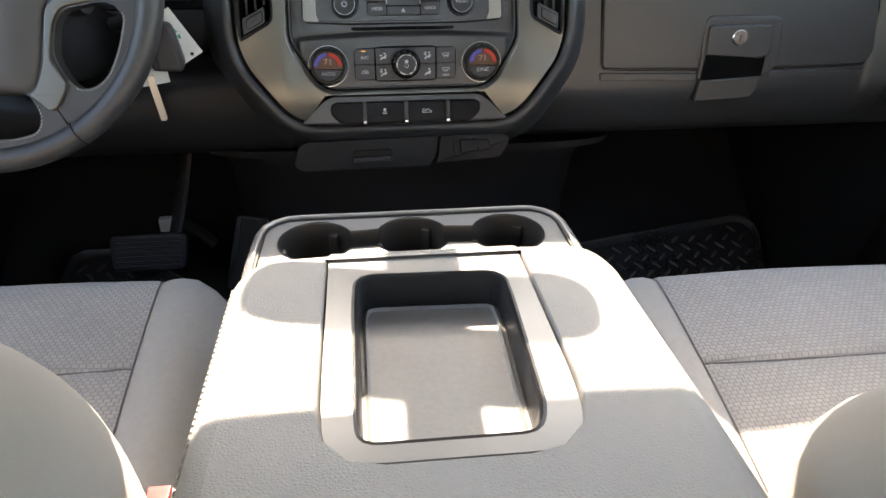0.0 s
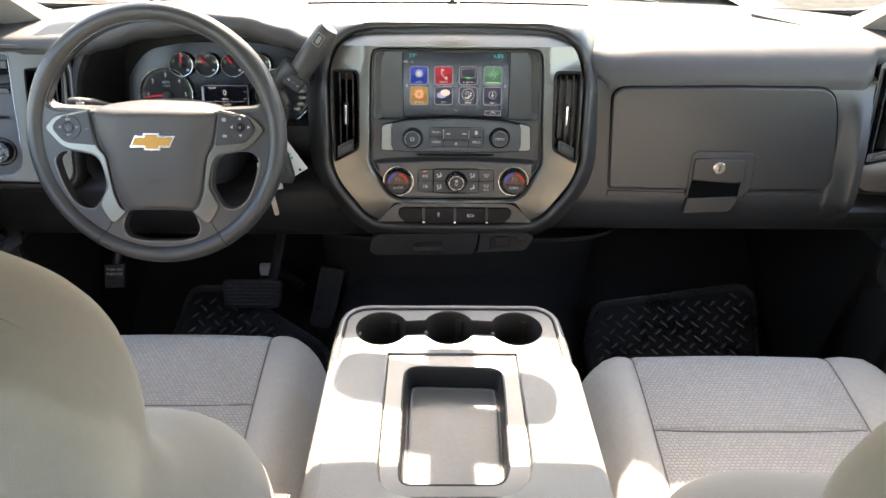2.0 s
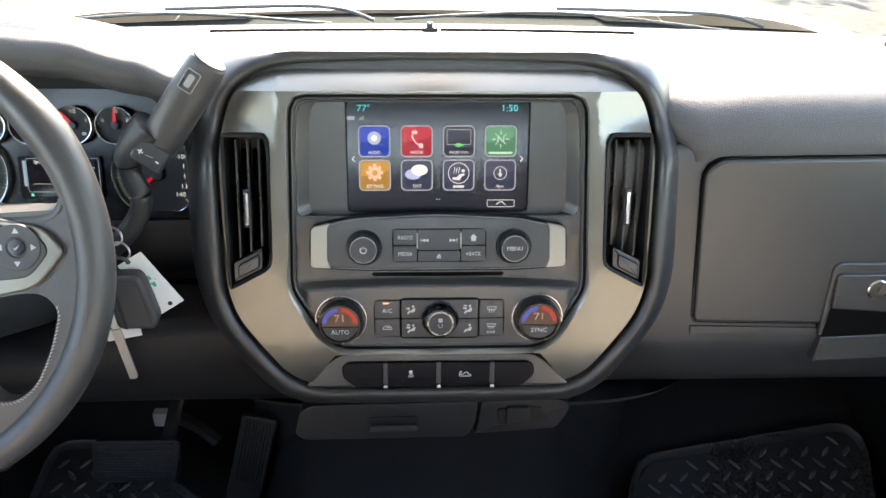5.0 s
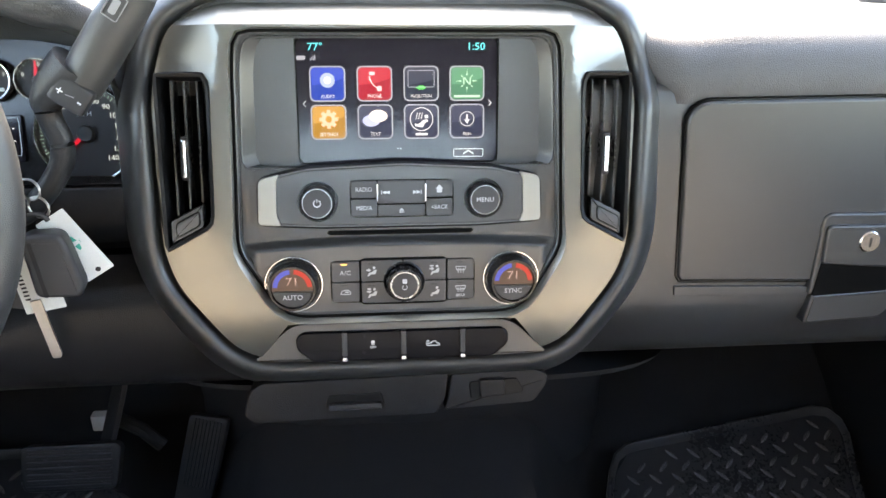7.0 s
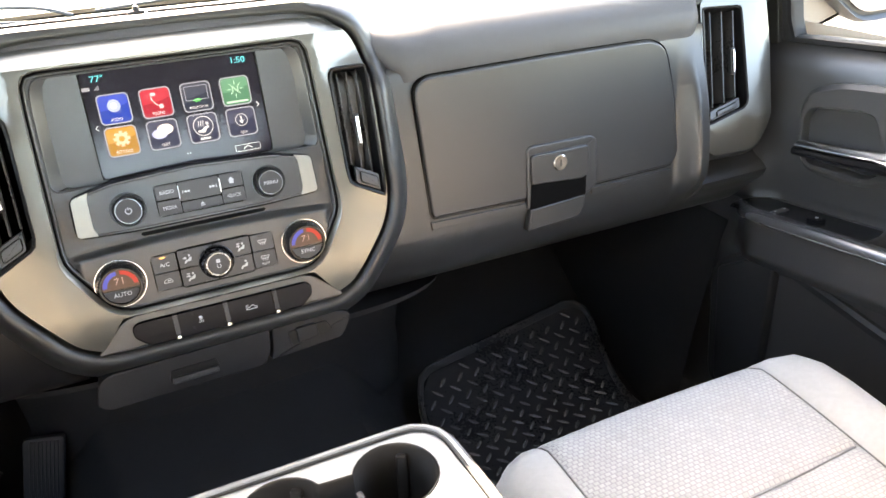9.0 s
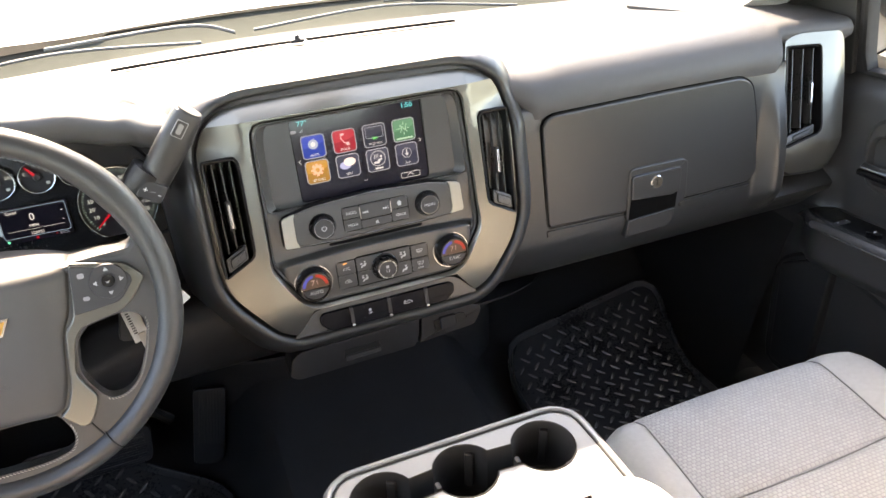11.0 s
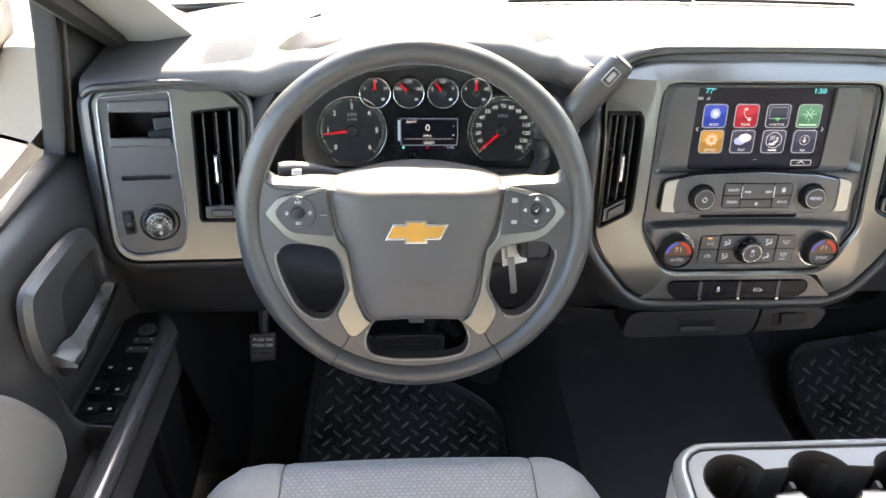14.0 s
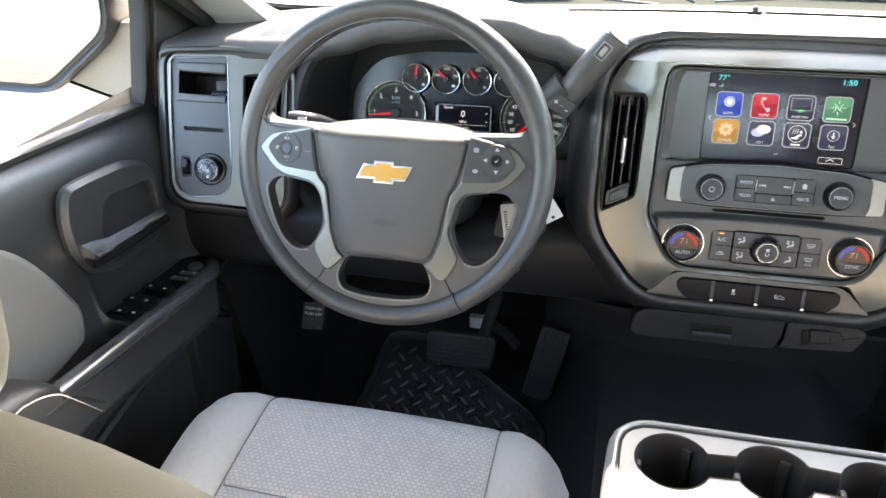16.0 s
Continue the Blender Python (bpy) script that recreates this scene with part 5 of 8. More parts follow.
# ---- air vents ----
def air_vent(m, pts, slats, knob_at, flap, label):
    """A vent with upright slats in a face frame; pts its outline, flap the height of its closing flap."""
    xs, ys = [p[0] for p in pts], [p[1] for p in pts]
    x0, x1, y0, y1 = min(xs), max(xs), min(ys), max(ys)
    v = thing("air_vent", m @ Vector(((x0 + x1) / 2, (y0 + y1) / 2, 0)), label, "air vent", "dashboard air vents")
    P = resample(pts, 48)
    b = bmesh.new()
    loft(b, [lift(offset(P, 0.0015), -0.004, m), lift(P, 0.0015, m), lift(offset(P, -0.0025), 0.0005, m), lift(offset(P, -0.0035), -0.012, m), lift(offset(P, -0.006), -0.055, m)], True, False, True)
    part("housing", b, M_VENT, v)
    # a flat black plate stands for the shade deep in the duct
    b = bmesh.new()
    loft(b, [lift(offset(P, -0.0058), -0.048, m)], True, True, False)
    part("duct_shade_plate", b, M_SLOT, v, "black plate painted as the shade in the duct")
    mid = (x0 + x1) / 2
    tl, bl = max((p for p in pts if p[0] < mid), key=lambda p: p[1]), min((p for p in pts if p[0] < mid), key=lambda p: p[1])
    br = min((p for p in pts if p[0] > mid), key=lambda p: p[1])
    lean = (tl[0] - bl[0]) / (tl[1] - bl[1])  # slats and slide lean with the outline
    lean = lean if abs(lean) < 0.2 else 0.0
    ym = (y0 + y1) / 2

    def foot(x, up):
        """Height over the slanting lower edge."""
        return bl[1] + (br[1] - bl[1]) * (x - bl[0]) / (br[0] - bl[0]) + up

    w = (x1 - x0 - 0.010 - abs(lean) * (y1 - y0)) / slats
    for i in range(slats):
        x = x0 + 0.005 + abs(lean) * (y1 - y0) / 2 + w * (i + 0.5)
        b = bmesh.new()
        yb = foot(x, flap)
        loft(b, [[m @ Vector((x + lean * (yb + (y1 - 0.006 - yb) * t - ym) + q * 0.0012 + 0.003 * k, yb + (y1 - 0.006 - yb) * t, n)) for q, n, k in ((-1, -0.035, -1), (-1, -0.0085, 0), (-0.5, -0.0070, 0), (0.5, -0.0070, 0), (1, -0.0085, 0), (1, -0.035, -1))] for t in np.linspace(0, 1, 6)], close=False)
        part("slat", b, M_SLAT, v)
    b = bmesh.new()
    box(b, (0, 0, -0.003), (0.007, 0.036, 0.008), at(m, *knob_at, 0, -math.degrees(math.atan(lean))), 0.002)
    k = part("slide", b, M_LOW, v)
    b = bmesh.new()
    box(b, (0, 0, 0.0015), (0.0042, 0.031, 0.004), at(m, *knob_at, 0, -math.degrees(math.atan(lean))), 0.0015)
    part("slide_tip", b, M_CHROME, k, "bright tip")
    b = bmesh.new()
    xa, xb = bl[0] + 0.0035, br[0] - 0.0035
    tilt = lean * (flap - 0.005)
    slab(b, rpoly([(xa, foot(xa, 0.004)), (xb, foot(xb, 0.004)), (xb + tilt, foot(xb, flap - 0.001)), (xa + tilt, foot(xa, flap - 0.001))], 0.002, 2), -0.014, -0.001, m, 0.002)
    f = part("closing_flap", b, M_PANEL, v)
    b = bmesh.new()
    xa, xb = bl[0] + (br[0] - bl[0]) * 0.26, bl[0] + (br[0] - bl[0]) * 0.82
    G = rpoly([(xa, foot(xa, 0.0075)), (xb, foot(xb, 0.0075)), (xb, foot(xb, flap - 0.0055)), (xa, foot(xa, flap - 0.0055))], 0.003, 4)
    slab(b, offset(G, 0.0008), -0.003, -0.0004, m)
    part("grip_gap", b, M_SLOT, f, "dark joint")
    b = bmesh.new()
    slab(b, G, -0.004, 0.0016, m, 0.0015)
    part("flap_grip", b, M_PANEL, f, "raised finger grip")
    return v


air_vent(S, VL, 3, (-0.1765, 0.0755), 0.0245, "black centre air vent with upright slats")
air_vent(S, [(-x, y) for x, y in VL], 3, (0.1765, 0.0755), 0.0245, "black centre air vent with upright slats")

# ---- driver's outer panel: light switch, slot, open bin, vent ----
LO = resample(rpoly([(-0.0020, 0.1000), (0.006, 0.1085), (0.088, 0.1065), (0.140, 0.0985), (0.1600, 0.076), (0.1440, -0.094), (0.134, -0.106), (0.092, -0.1000), (0.008, -0.0885), (-0.0035, -0.0800), (-0.0090, -0.066), (-0.0062, 0.03)], [0.012, 0.012, 0.03, 0.012, 0.012, 0.012, 0.012, 0.03, 0.010, 0.008, 0.01, 0.05], 4), 110)
LP = resample(rpoly([(0.0075, 0.1072), (0.0805, 0.1052), (0.0770, 0.045), (0.0745, -0.048), (0.0695, -0.0735), (0.0600, -0.0840), (0.0130, -0.0835), (0.0030, -0.0780), (-0.0048, -0.064), (-0.0028, 0.03), (0.0025, 0.098)], [0.004, 0.003, 0.05, 0.02, 0.008, 0.008, 0.010, 0.008, 0.01, 0.05, 0.01], 4), 90)
LV = rpoly([(0.1000, 0.0795), (0.1567, 0.0795), (0.1405, -0.0600), (0.0895, -0.0530)], 0.004, 3)
lp = thing("switch_panel", LB @ Vector((0.06, 0, 0)), "dark switch panel framed in silver beside the driver's door", "switch panel")
bm = bmesh.new()
holed(bm, LO, [LP[::-1], LV[::-1]], -0.02, 0.0, LB, -0.012)
part("silver_frame", bm, M_SILVER, lp, "satin silver frame")
# pale tube standing for the highlight round the switch panel
bm = bmesh.new()
tube(bm, lift([(p[0], min(p[1], 0.104)) for p in offset(LP, 0.0004)], 0.0002, LB), 0.0011, 6, close=True)
part("frame_highlight", bm, M_EDGEGLINT, lp, "thin added line painted as the edge's highlight")
BIN = rpoly([(0.0080, 0.050), (0.0115, 0.088), (0.0790, 0.083), (0.0738, 0.044)], 0.004, 3)
SLOT = rpoly([(0.0120, 0.0075), (0.0125, 0.0130), (0.0660, 0.0080), (0.0653, 0.0025)], 0.0008, 2)
bm = bmesh.new()
holed(bm, LP, [BIN[::-1], SLOT[::-1]], -0.02, -0.0045, LB, -0.014)
part("panel_face", bm, M_PANEL, lp, "dark satin panel")
bm = bmesh.new()
Q1 = resample(BIN, 40)
loft(bm, [lift(Q1, -0.006, LB), lift(offset(Q1, -0.003), -0.07, LB)], True, False, True)
part("bin", bm, M_VENT, lp, "open black storage bin")
bm = bmesh.new()
box(bm, (0.0665, 0.0665, -0.030), (0.022, 0.016, 0.02), LB)
box(bm, (0.062, 0.0530, -0.034), (0.030, 0.012, 0.02), LB)
part("bin_step", bm, M_LOW, lp)
bm = bmesh.new()
slab(bm, rpoly([(0.0055, 0.0470), (0.0075, 0.0585), (0.0735, 0.0510), (0.0725, 0.0415)], 0.002, 3), -0.01, -0.0012, LB, 0.002)
part("bin_lip", bm, M_PANEL, lp)
bm = bmesh.new()
slab(bm, rpoly([(0.0115, 0.0865), (0.0120, 0.0995), (0.0785, 0.0950), (0.0768, 0.0800)], 0.004, 3), -0.01, 0.0012, LB, 0.003, 3)
part("bin_visor", bm, M_PANEL, lp, "rounded visor over the bin")
bm = bmesh.new()
slab(bm, SLOT, -0.016, -0.012, LB)
part("ticket_slot", bm, M_RUBSEAL, lp, "narrow dark slot")
bm = bmesh.new()
m = at(LB, 0.0445, -0.0470, -0.006)
lathe(bm, [(0.0225, -0.002), (0.0225, 0.003), (0.0205, 0.004), (0.0205, 0.0)], m, 36)
lathe(bm, [(0.0180, 0), (0.0168, 0.008), (0.0150, 0.018), (0.0142, 0.020), (0.0136, 0.020), (0.0132, 0.018), (0, 0.018)], m, 36)
lk = part("light_knob", bm, M_BLACK, lp, "round black headlight knob")
bm = bmesh.new()
lathe(bm, [(0.0150, 0.0180), (0.0146, 0.0203), (0.0138, 0.0206), (0.0134, 0.0176)], m, 36)
part("knob_ring", bm, M_SATIN, lk)
bm = bmesh.new()
for a in range(7):
    q = radians(20 + a * 23)
    slab(bm, circle(0.0095 * math.cos(q), 0.0095 * math.sin(q), 0.0011, 8), 0.0178, 0.0186, m)
slab(bm, rrect(0, -0.001, 0.005, 0.004, 0.001, 2), 0.0178, 0.0186, m)
slab(bm, circle(0, -0.0095, 0.0018, 10), 0.0178, 0.0186, m)
part("knob_symbols", bm, M_SOFTMARK, lk)
bm = bmesh.new()
slab(bm, rrect(0.0110, -0.0420, 0.0135, 0.030, 0.003, 3), -0.02, -0.0038, LB)
lathe(bm, [(0.0115, -0.004), (0.0125, -0.003), (0.0125, 0.003), (0.0115, 0.004)], at(LB, 0.0110, -0.0420, -0.006) @ Matrix.Rotation(radians(90), 4, "Y"), 30)
part("dimmer_wheel", bm, M_BLACK, lp, "ribbed dimmer wheel")
air_vent(LB, LV, 3, (0.1190, 0.008), 0.0205, "black outer air vent framed in silver")

# ---- passenger's outer vent ----
RO = resample(rpoly([(-0.1060, 0.0985), (-0.0849, 0.1082), (-0.0140, 0.1088), (-0.0050, 0.0977), (0.0007, 0.0398), (-0.0028, -0.0628), (-0.0096, -0.0786), (-0.0265, -0.1057), (-0.0911, -0.1099), (-0.1075, -0.0926)], [0.006, 0.02, 0.012, 0.012, 0.05, 0.03, 0.02, 0.018, 0.014, 0.012], 5), 110)
RV = rpoly([(-0.1035, 0.0910), (-0.0461, 0.0909), (-0.0449, 0.0709), (-0.0411, -0.0381), (-0.0458, -0.0469), (-0.1048, -0.0682)], [0.003, 0.005, 0.005, 0.006, 0.006, 0.003], 4)
rp = thing("vent_trim", RB @ Vector((-0.05, 0, 0)), "satin silver trim round the passenger's outer vent", "vent trim")
bm = bmesh.new()
holed(bm, RO, [RV[::-1]], -0.02, 0.0, I4, -0.012)
for x in (-0.026, -0.017, -0.008):
    bmesh.ops.bisect_plane(bm, geom=bm.verts[:] + bm.edges[:] + bm.faces[:], plane_co=(x, 0, 0), plane_no=(1, 0, 0))
for y in (-0.070, -0.085, -0.10):
    bmesh.ops.bisect_plane(bm, geom=bm.verts[:] + bm.edges[:] + bm.faces[:], plane_co=(-0.07, y, 0), plane_no=(-0.22, 1, 0))
bmesh.ops.dissolve_degenerate(bm, dist=3e-4, edges=bm.edges[:])
for v in bm.verts:  # it folds back along its outer edge and curls under at its foot
    if v.co.z > -0.001:
        e, f = max(0, v.co.x + 0.026), max(0, -0.070 - (v.co.y - 0.22 * (v.co.x + 0.07)))
        v.co.z -= 14 * e * e + 0.35 * f
bm.transform(RB)
part("silver_frame", bm, M_SILVER, rp)
air_vent(RB, RV, 3, (-0.0620, 0.0174), 0.0195, "black outer air vent framed in silver")
bm = bmesh.new()
tube(bm, spline([LB @ Vector(p) for p in ((-0.010, 0.108, -0.004), (-0.002, 0.1135, 0.001), (0.020, 0.1148, 0.002), (0.088, 0.1130, 0.002), (0.140, 0.1050, 0.001), (0.160, 0.094, 0.0), (0.1690, 0.074, 0.0), (0.1655, 0.02, -0.001))], 6), 0.0042, 10)
part("panel_bead", bm, M_DASH, dash, "rounded bead over the switch panel", smooth=70)
for s in (-1, 1):  # end caps of the dashboard behind the outer vents
    bm = bmesh.new()
    if s < 0:
        loft(bm, [[LB @ Vector((p[0], min(p[1], 0.1190), n)) for p in offset(LO, o)] for o, n in ((-0.001, -0.008), (0.0025, -0.008), (0.005, -0.001), (0.011, -0.002), (0.018, -0.012), (0.022, -0.05), (0.022, -0.13))], True)
    else:
        loft(bm, [[RB @ Vector((max(p[0], q[0] - 0.0005), min(p[1], 0.1125), n - 14 * max(0, q[0] + 0.026) ** 2)) for p, q in zip(offset(RO, o), RO)] for o, n in ((-0.001, -0.012), (0.002, -0.014), (0.004, -0.020), (0.008, -0.05), (0.010, -0.13))], True)
    part("vent_surround", bm, M_DASH, dash, "rounded charcoal surround", smooth=60)

# ---- glove box ----
GP = plane((0.44, 0.978, 0.60), 5.0)
gb = thing("glove_box", (0.44, 0.97, 0.59), "closed charcoal glove box with a keyed latch", "glove box")
GD = resample(rpoly([(-0.1790, -0.0765), (-0.1890, 0.082), (-0.176, 0.0940), (0.0, 0.0965), (0.148, 0.0960), (0.1700, 0.084), (0.1860, 0.030), (0.2000, -0.064), (0.1880, -0.0790), (0.0, -0.0810)], [0.005, 0.014, 0.014, 0.02, 0.018, 0.018, 0.03, 0.012, 0.008, 0.02], 5), 140)
bm = bmesh.new()
loft(bm, [lift(offset(GD, 0.0024), 0.0, GP), lift(offset(GD, 0.0022), 0.0052, GP), lift(offset(GD, 0.001), 0.0054, GP), lift(offset(GD, 0.0005), -0.004, GP)], True)
part("door_gap", bm, M_SLOT, gb, "dark gap round the lid")
bm = bmesh.new()
slab(bm, GD, -0.010, 0.0085, GP, 0.0035, 4)
part("door", bm, M_DASH, gb, "grained charcoal lid")
for pts in ([(-0.180, -0.0915), (-0.181, -0.0815), (-0.044, -0.0855), (-0.044, -0.0955)], [(0.055, -0.0945), (0.055, -0.0850), (0.190, -0.0840), (0.186, -0.0920)]):
    bm = bmesh.new()
    slab(bm, rpoly(pts, 0.001, 2), -0.012, 0.0075, GP, 0.0012, 2)
    part("lower_ledge", bm, M_DASH, gb, "narrow ledge under the lid")
bm = bmesh.new()
slab(bm, rpoly([(-0.0475, -0.0930), (-0.0460, -0.0150), (-0.0400, -0.0100), (0.0500, -0.0110), (0.0600, -0.0180), (0.0620, -0.0780), (0.0480, -0.0900)], [0.003, 0.008, 0.008, 0.012, 0.012, 0.012, 0.01], 4), -0.01, 0.0112, GP, 0.0026, 4)
part("latch_frame", bm, M_DASH, gb, "raised frame of the latch")
# black plate over the frame; the hollow's shade is only its colour
bm = bmesh.new()
slab(bm, rpoly([(-0.0440, -0.0945), (-0.0405, -0.0590), (0.0430, -0.0590), (0.0410, -0.0910)], 0.003, 3), -0.002, 0.0122, GP)
part("pull_shade_plate", bm, M_SLOT, gb, "black plate painted as the shaded hollow behind the pull")
bm = bmesh.new()
slab(bm, rpoly([(-0.0415, -0.0600), (-0.0425, -0.0250), (-0.0390, -0.0215), (0.0415, -0.0215), (0.0455, -0.0250), (0.0460, -0.0610), (0.0330, -0.0655)], 0.0035, 3), -0.002, 0.0150, GP, 0.0022, 3)
lt = part("latch_plate", bm, M_DASH, gb, "smooth latch plate")
bm = bmesh.new()
lathe(bm, [(0.0105, 0.017), (0.0105, 0.0198), (0.0092, 0.0210), (0, 0.0210)], at(GP, 0.0002, -0.0375, -0.0035), 24)
lkc = part("lock_cylinder", bm, M_CHROME, lt, "bright keyed lock")
bm = bmesh.new()
box(bm, (0.0002, -0.0375, 0.0176), (0.0018, 0.0090, 0.0008), GP, 0)
part("keyhole", bm, M_RUBSEAL, lkc)
bm = bmesh.new()
slab(bm, rpoly([(-0.0480, -0.1235), (-0.0440, -0.0925), (0.0410, -0.0885), (0.0400, -0.1060), (0.0310, -0.1200)], [0.003, 0.002, 0.002, 0.008, 0.006], 4), -0.02, 0.0128, GP, 0.003, 3)
part("pull", bm, M_DASH, gb, "wide pull handle")
k = bmesh.new()
for i in range(6):
    slab(k, rrect(0.100 + 0.0085 * i, 0.1185, 0.0060, 0.0060, 0.001, 1), -0.012, -0.0030, GP)
part("embossed_mark", k, M_DASH, gb, "faint embossed row of marks")

# ---- gauges ----
cl = thing("instrument_cluster", C.translation, "dark instrument cluster with chrome-ringed gauges and red needles", "instrument cluster")
bm = bmesh.new()
slab(bm, rpoly([(-0.172, -0.052), (-0.170, 0.03), (-0.13, 0.075), (-0.06, 0.088), (0.06, 0.088), (0.13, 0.075), (0.160, 0.03), (0.160, -0.052)], 0.02, 4), -0.012, -0.003, C)
part("back_plate", bm, M_BLACK, cl, "black back plate")
bm = bmesh.new()
slab(bm, rpoly([(-0.180, -0.140), (-0.178, -0.054), (0.168, -0.054), (0.168, -0.140)], 0.02, 4), -0.012, -0.001, C, 0.004)
part("lower_fascia", bm, M_LOW, cl, "smooth dark fascia under the gauges")


def gauge(cx, cy, r, ticks, labels, needle, lo, hi, size, cap, cut=-0.043, C=C):
    """A gauge with a chrome ring; lo and hi the angles of its ends in degrees."""
    def shape(q, k=64):
        if r < 0.03:  # the small ones are blunt octagons
            return resample(rpoly([(cx + q * 1.085 * math.cos(radians(22.5 + 45 * i)), cy + q * 1.05 * math.sin(radians(22.5 + 45 * i))) for i in range(8)], q * 0.45, 4), k)
        return [(cx + q * math.cos(2 * math.pi * i / k), max(cy + q * math.sin(2 * math.pi * i / k), cut)) for i in range(k)]
    b = bmesh.new()
    loft(b, [lift(shape(r), -0.004, C), lift(shape(r), 0.004, C), lift(shape(r - 0.0006), 0.0052, C), lift(shape(r - 0.0016), 0.0050, C), lift(shape(r - 0.0022), 0.003, C)], True)
    g = part("gauge", b, M_RING, cl, "chrome-ringed gauge")
    b = bmesh.new()
    slab(b, shape(r - 0.0010), -0.003, -0.0005, C)
    part("gauge_face", b, M_GAUGE, g, "charcoal dial")
    b = bmesh.new()
    for i in range(ticks + 1):
        a = radians(lo + (hi - lo) * i / ticks)
        mm = at(C, cx, cy, 0) @ Matrix.Rotation(a, 4, "Z")
        box(b, (r * 0.875, 0, -0.0001), (r * (0.085 if i % 4 == 0 else 0.045), r * 0.006 + 0.0003, 0.0004), mm, 0)
    part("tick_ring", b, M_TICK, g, kind="stuff")
    for tx, a in labels:
        write(tx, size, at(C, cx + r * 0.69 * math.cos(radians(a)), cy + r * 0.69 * math.sin(radians(a)), 0.0001), M_BACKLIT, g, deep=0.0001)
    b = bmesh.new()
    mm = at(C, cx, cy, 0.003) @ Matrix.Rotation(radians(needle), 4, "Z")
    slab(b, [(-0.002, -0.0022), (r * 0.84, -0.0006), (r * 0.84, 0.0006), (-0.002, 0.0022)], 0, 0.0012, mm)
    nd = part("needle", b, M_NEEDLE, g, "red needle")
    b = bmesh.new()
    lathe(b, [(cap, -0.003), (cap, 0.003), (cap * 0.8, 0.0045), (0, 0.0045)], at(C, cx, cy, 0), 24)
    part("needle_hub", b, M_LOW, nd)
    return g


g = gauge(-0.103, -0.002, 0.0475, 48, [(str(i), 225 - i * 45) for i in range(7)], 187, 225, -45, 0.0098, 0.0085)
write("RPM", 0.0068, at(C, -0.103, 0.0190, 0.0001), M_SOFTMARK, g, deep=0.0001)
write("x1000", 0.0052, at(C, -0.103, 0.0130, 0.0001), M_SOFTMARK, g, deep=0.0001)
g = gauge(0.1015, -0.002, 0.0485, 56, [(str(i * 10), 225 - i * 19.3) for i in range(15)], 222, 225, -45, 0.0076, 0.0085)
write("MPH", 0.0070, at(C, 0.1015, 0.0175, 0.0001), M_SOFTMARK, g, deep=0.0001)
CS = C @ Matrix.Translation((0, 0, 0.0045))  # the small gauges stand proud of the large ones
for cx, nd, la in ((-0.0713, 90, ("9", "14", "19")), (-0.0267, 135, ("100", "210", "260")), (0.0189, 128, ("E", "1/2", "F")), (0.0635, 90, ("0", "40", "80"))):
    g = gauge(cx, 0.0500, 0.0213, 16, [(t, a) for t, a in zip(la, (160, 90, 20))], nd, 175, 5, 0.0058, 0.0046, 0.0335, CS)
    k = bmesh.new()
    slab(k, rrect(cx + 0.0105, 0.0410, 0.0045, 0.0035, 0.0006, 1), 0, 0.0002, CS)
    part("symbol", k, M_MARK, g)
bm = bmesh.new()
slab(bm, rrect(-0.0020, -0.0060, 0.089, 0.0455, 0.002, 2), -0.003, 0.001, C, 0.001)
ds = part("driver_display", bm, M_LCD, cl, "small dark driver display")
k = bmesh.new()
rim2(k, rrect(0.001, -0.004, 0.078, 0.037, 0.001, 2), 0.0006, 0.0008, 0.0012, C)
slab(k, rrect(-0.040, -0.002, 0.003, 0.028, 0.0005, 1), 0.0008, 0.0012, C)
part("display_border", k, glow("pale_blue_line", (0.35, 0.5, 0.65), 0.4), ds)
write("0", 0.0135, at(C, -0.001, 0.0015, 0.0012), M_TXT, ds)
write("MPH", 0.0056, at(C, -0.001, -0.0095, 0.0012), M_TXT, ds)
write("Speed", 0.0054, at(C, -0.023, 0.0105, 0.0012), M_TXT, ds)
k = bmesh.new()
slab(k, rrect(0.001, -0.0135, 0.066, 0.0003, 0.0001, 1), 0.0008, 0.0012, C)
for dy in (-0.008, 0.004):
    slab(k, rrect(0.034, dy, 0.002, 0.0012, 0.0002, 1), 0.0008, 0.0012, C)
part("display_lines", k, M_TXT, ds, kind="stuff")
write("126321", 0.0054, at(C, 0.001, -0.0188, 0.0012), M_TXT, ds)
write("RNDL", 0.0042, at(C, 0.031, -0.0255, 0.0012), M_MARK, ds)
write("P", 0.0042, at(C, 0.0215, -0.0255, 0.0012), M_NEEDLE, ds)
k = bmesh.new()
slab(k, rrect(-0.034, -0.0255, 0.003, 0.003, 0.0004, 1), 0.0008, 0.0012, C)
part("green_lamp", k, glow("green_lamp", (0.1, 0.8, 0.5), 0.6), ds)
k = bmesh.new()
slab(k, rrect(-0.001, -0.0255, 0.003, 0.003, 0.0004, 1), 0.0008, 0.0012, C)
part("red_lamp", k, M_NEEDLE, ds)

# ---- steering column, stalks and keys ----
col = thing("steering_column", (-0.4285, 0.95, 0.60), "black steering column cover with its ignition lock", "steering column")
CM = W
bm = bmesh.new()
rings = []
for n, w, h, dy in ((-0.035, 0.095, 0.080, -0.025), (-0.05, 0.115, 0.09, -0.03), (-0.10, 0.125, 0.095, -0.035), (-0.18, 0.135, 0.095, -0.04), (-0.30, 0.135, 0.10, -0.045)):
    rings.append(lift(rrect(0, dy, w, h, 0.035, 5), n, CM))
loft(bm, rings, True, True, True)
part("cover", bm, M_LOW, col)
bm = bmesh.new()
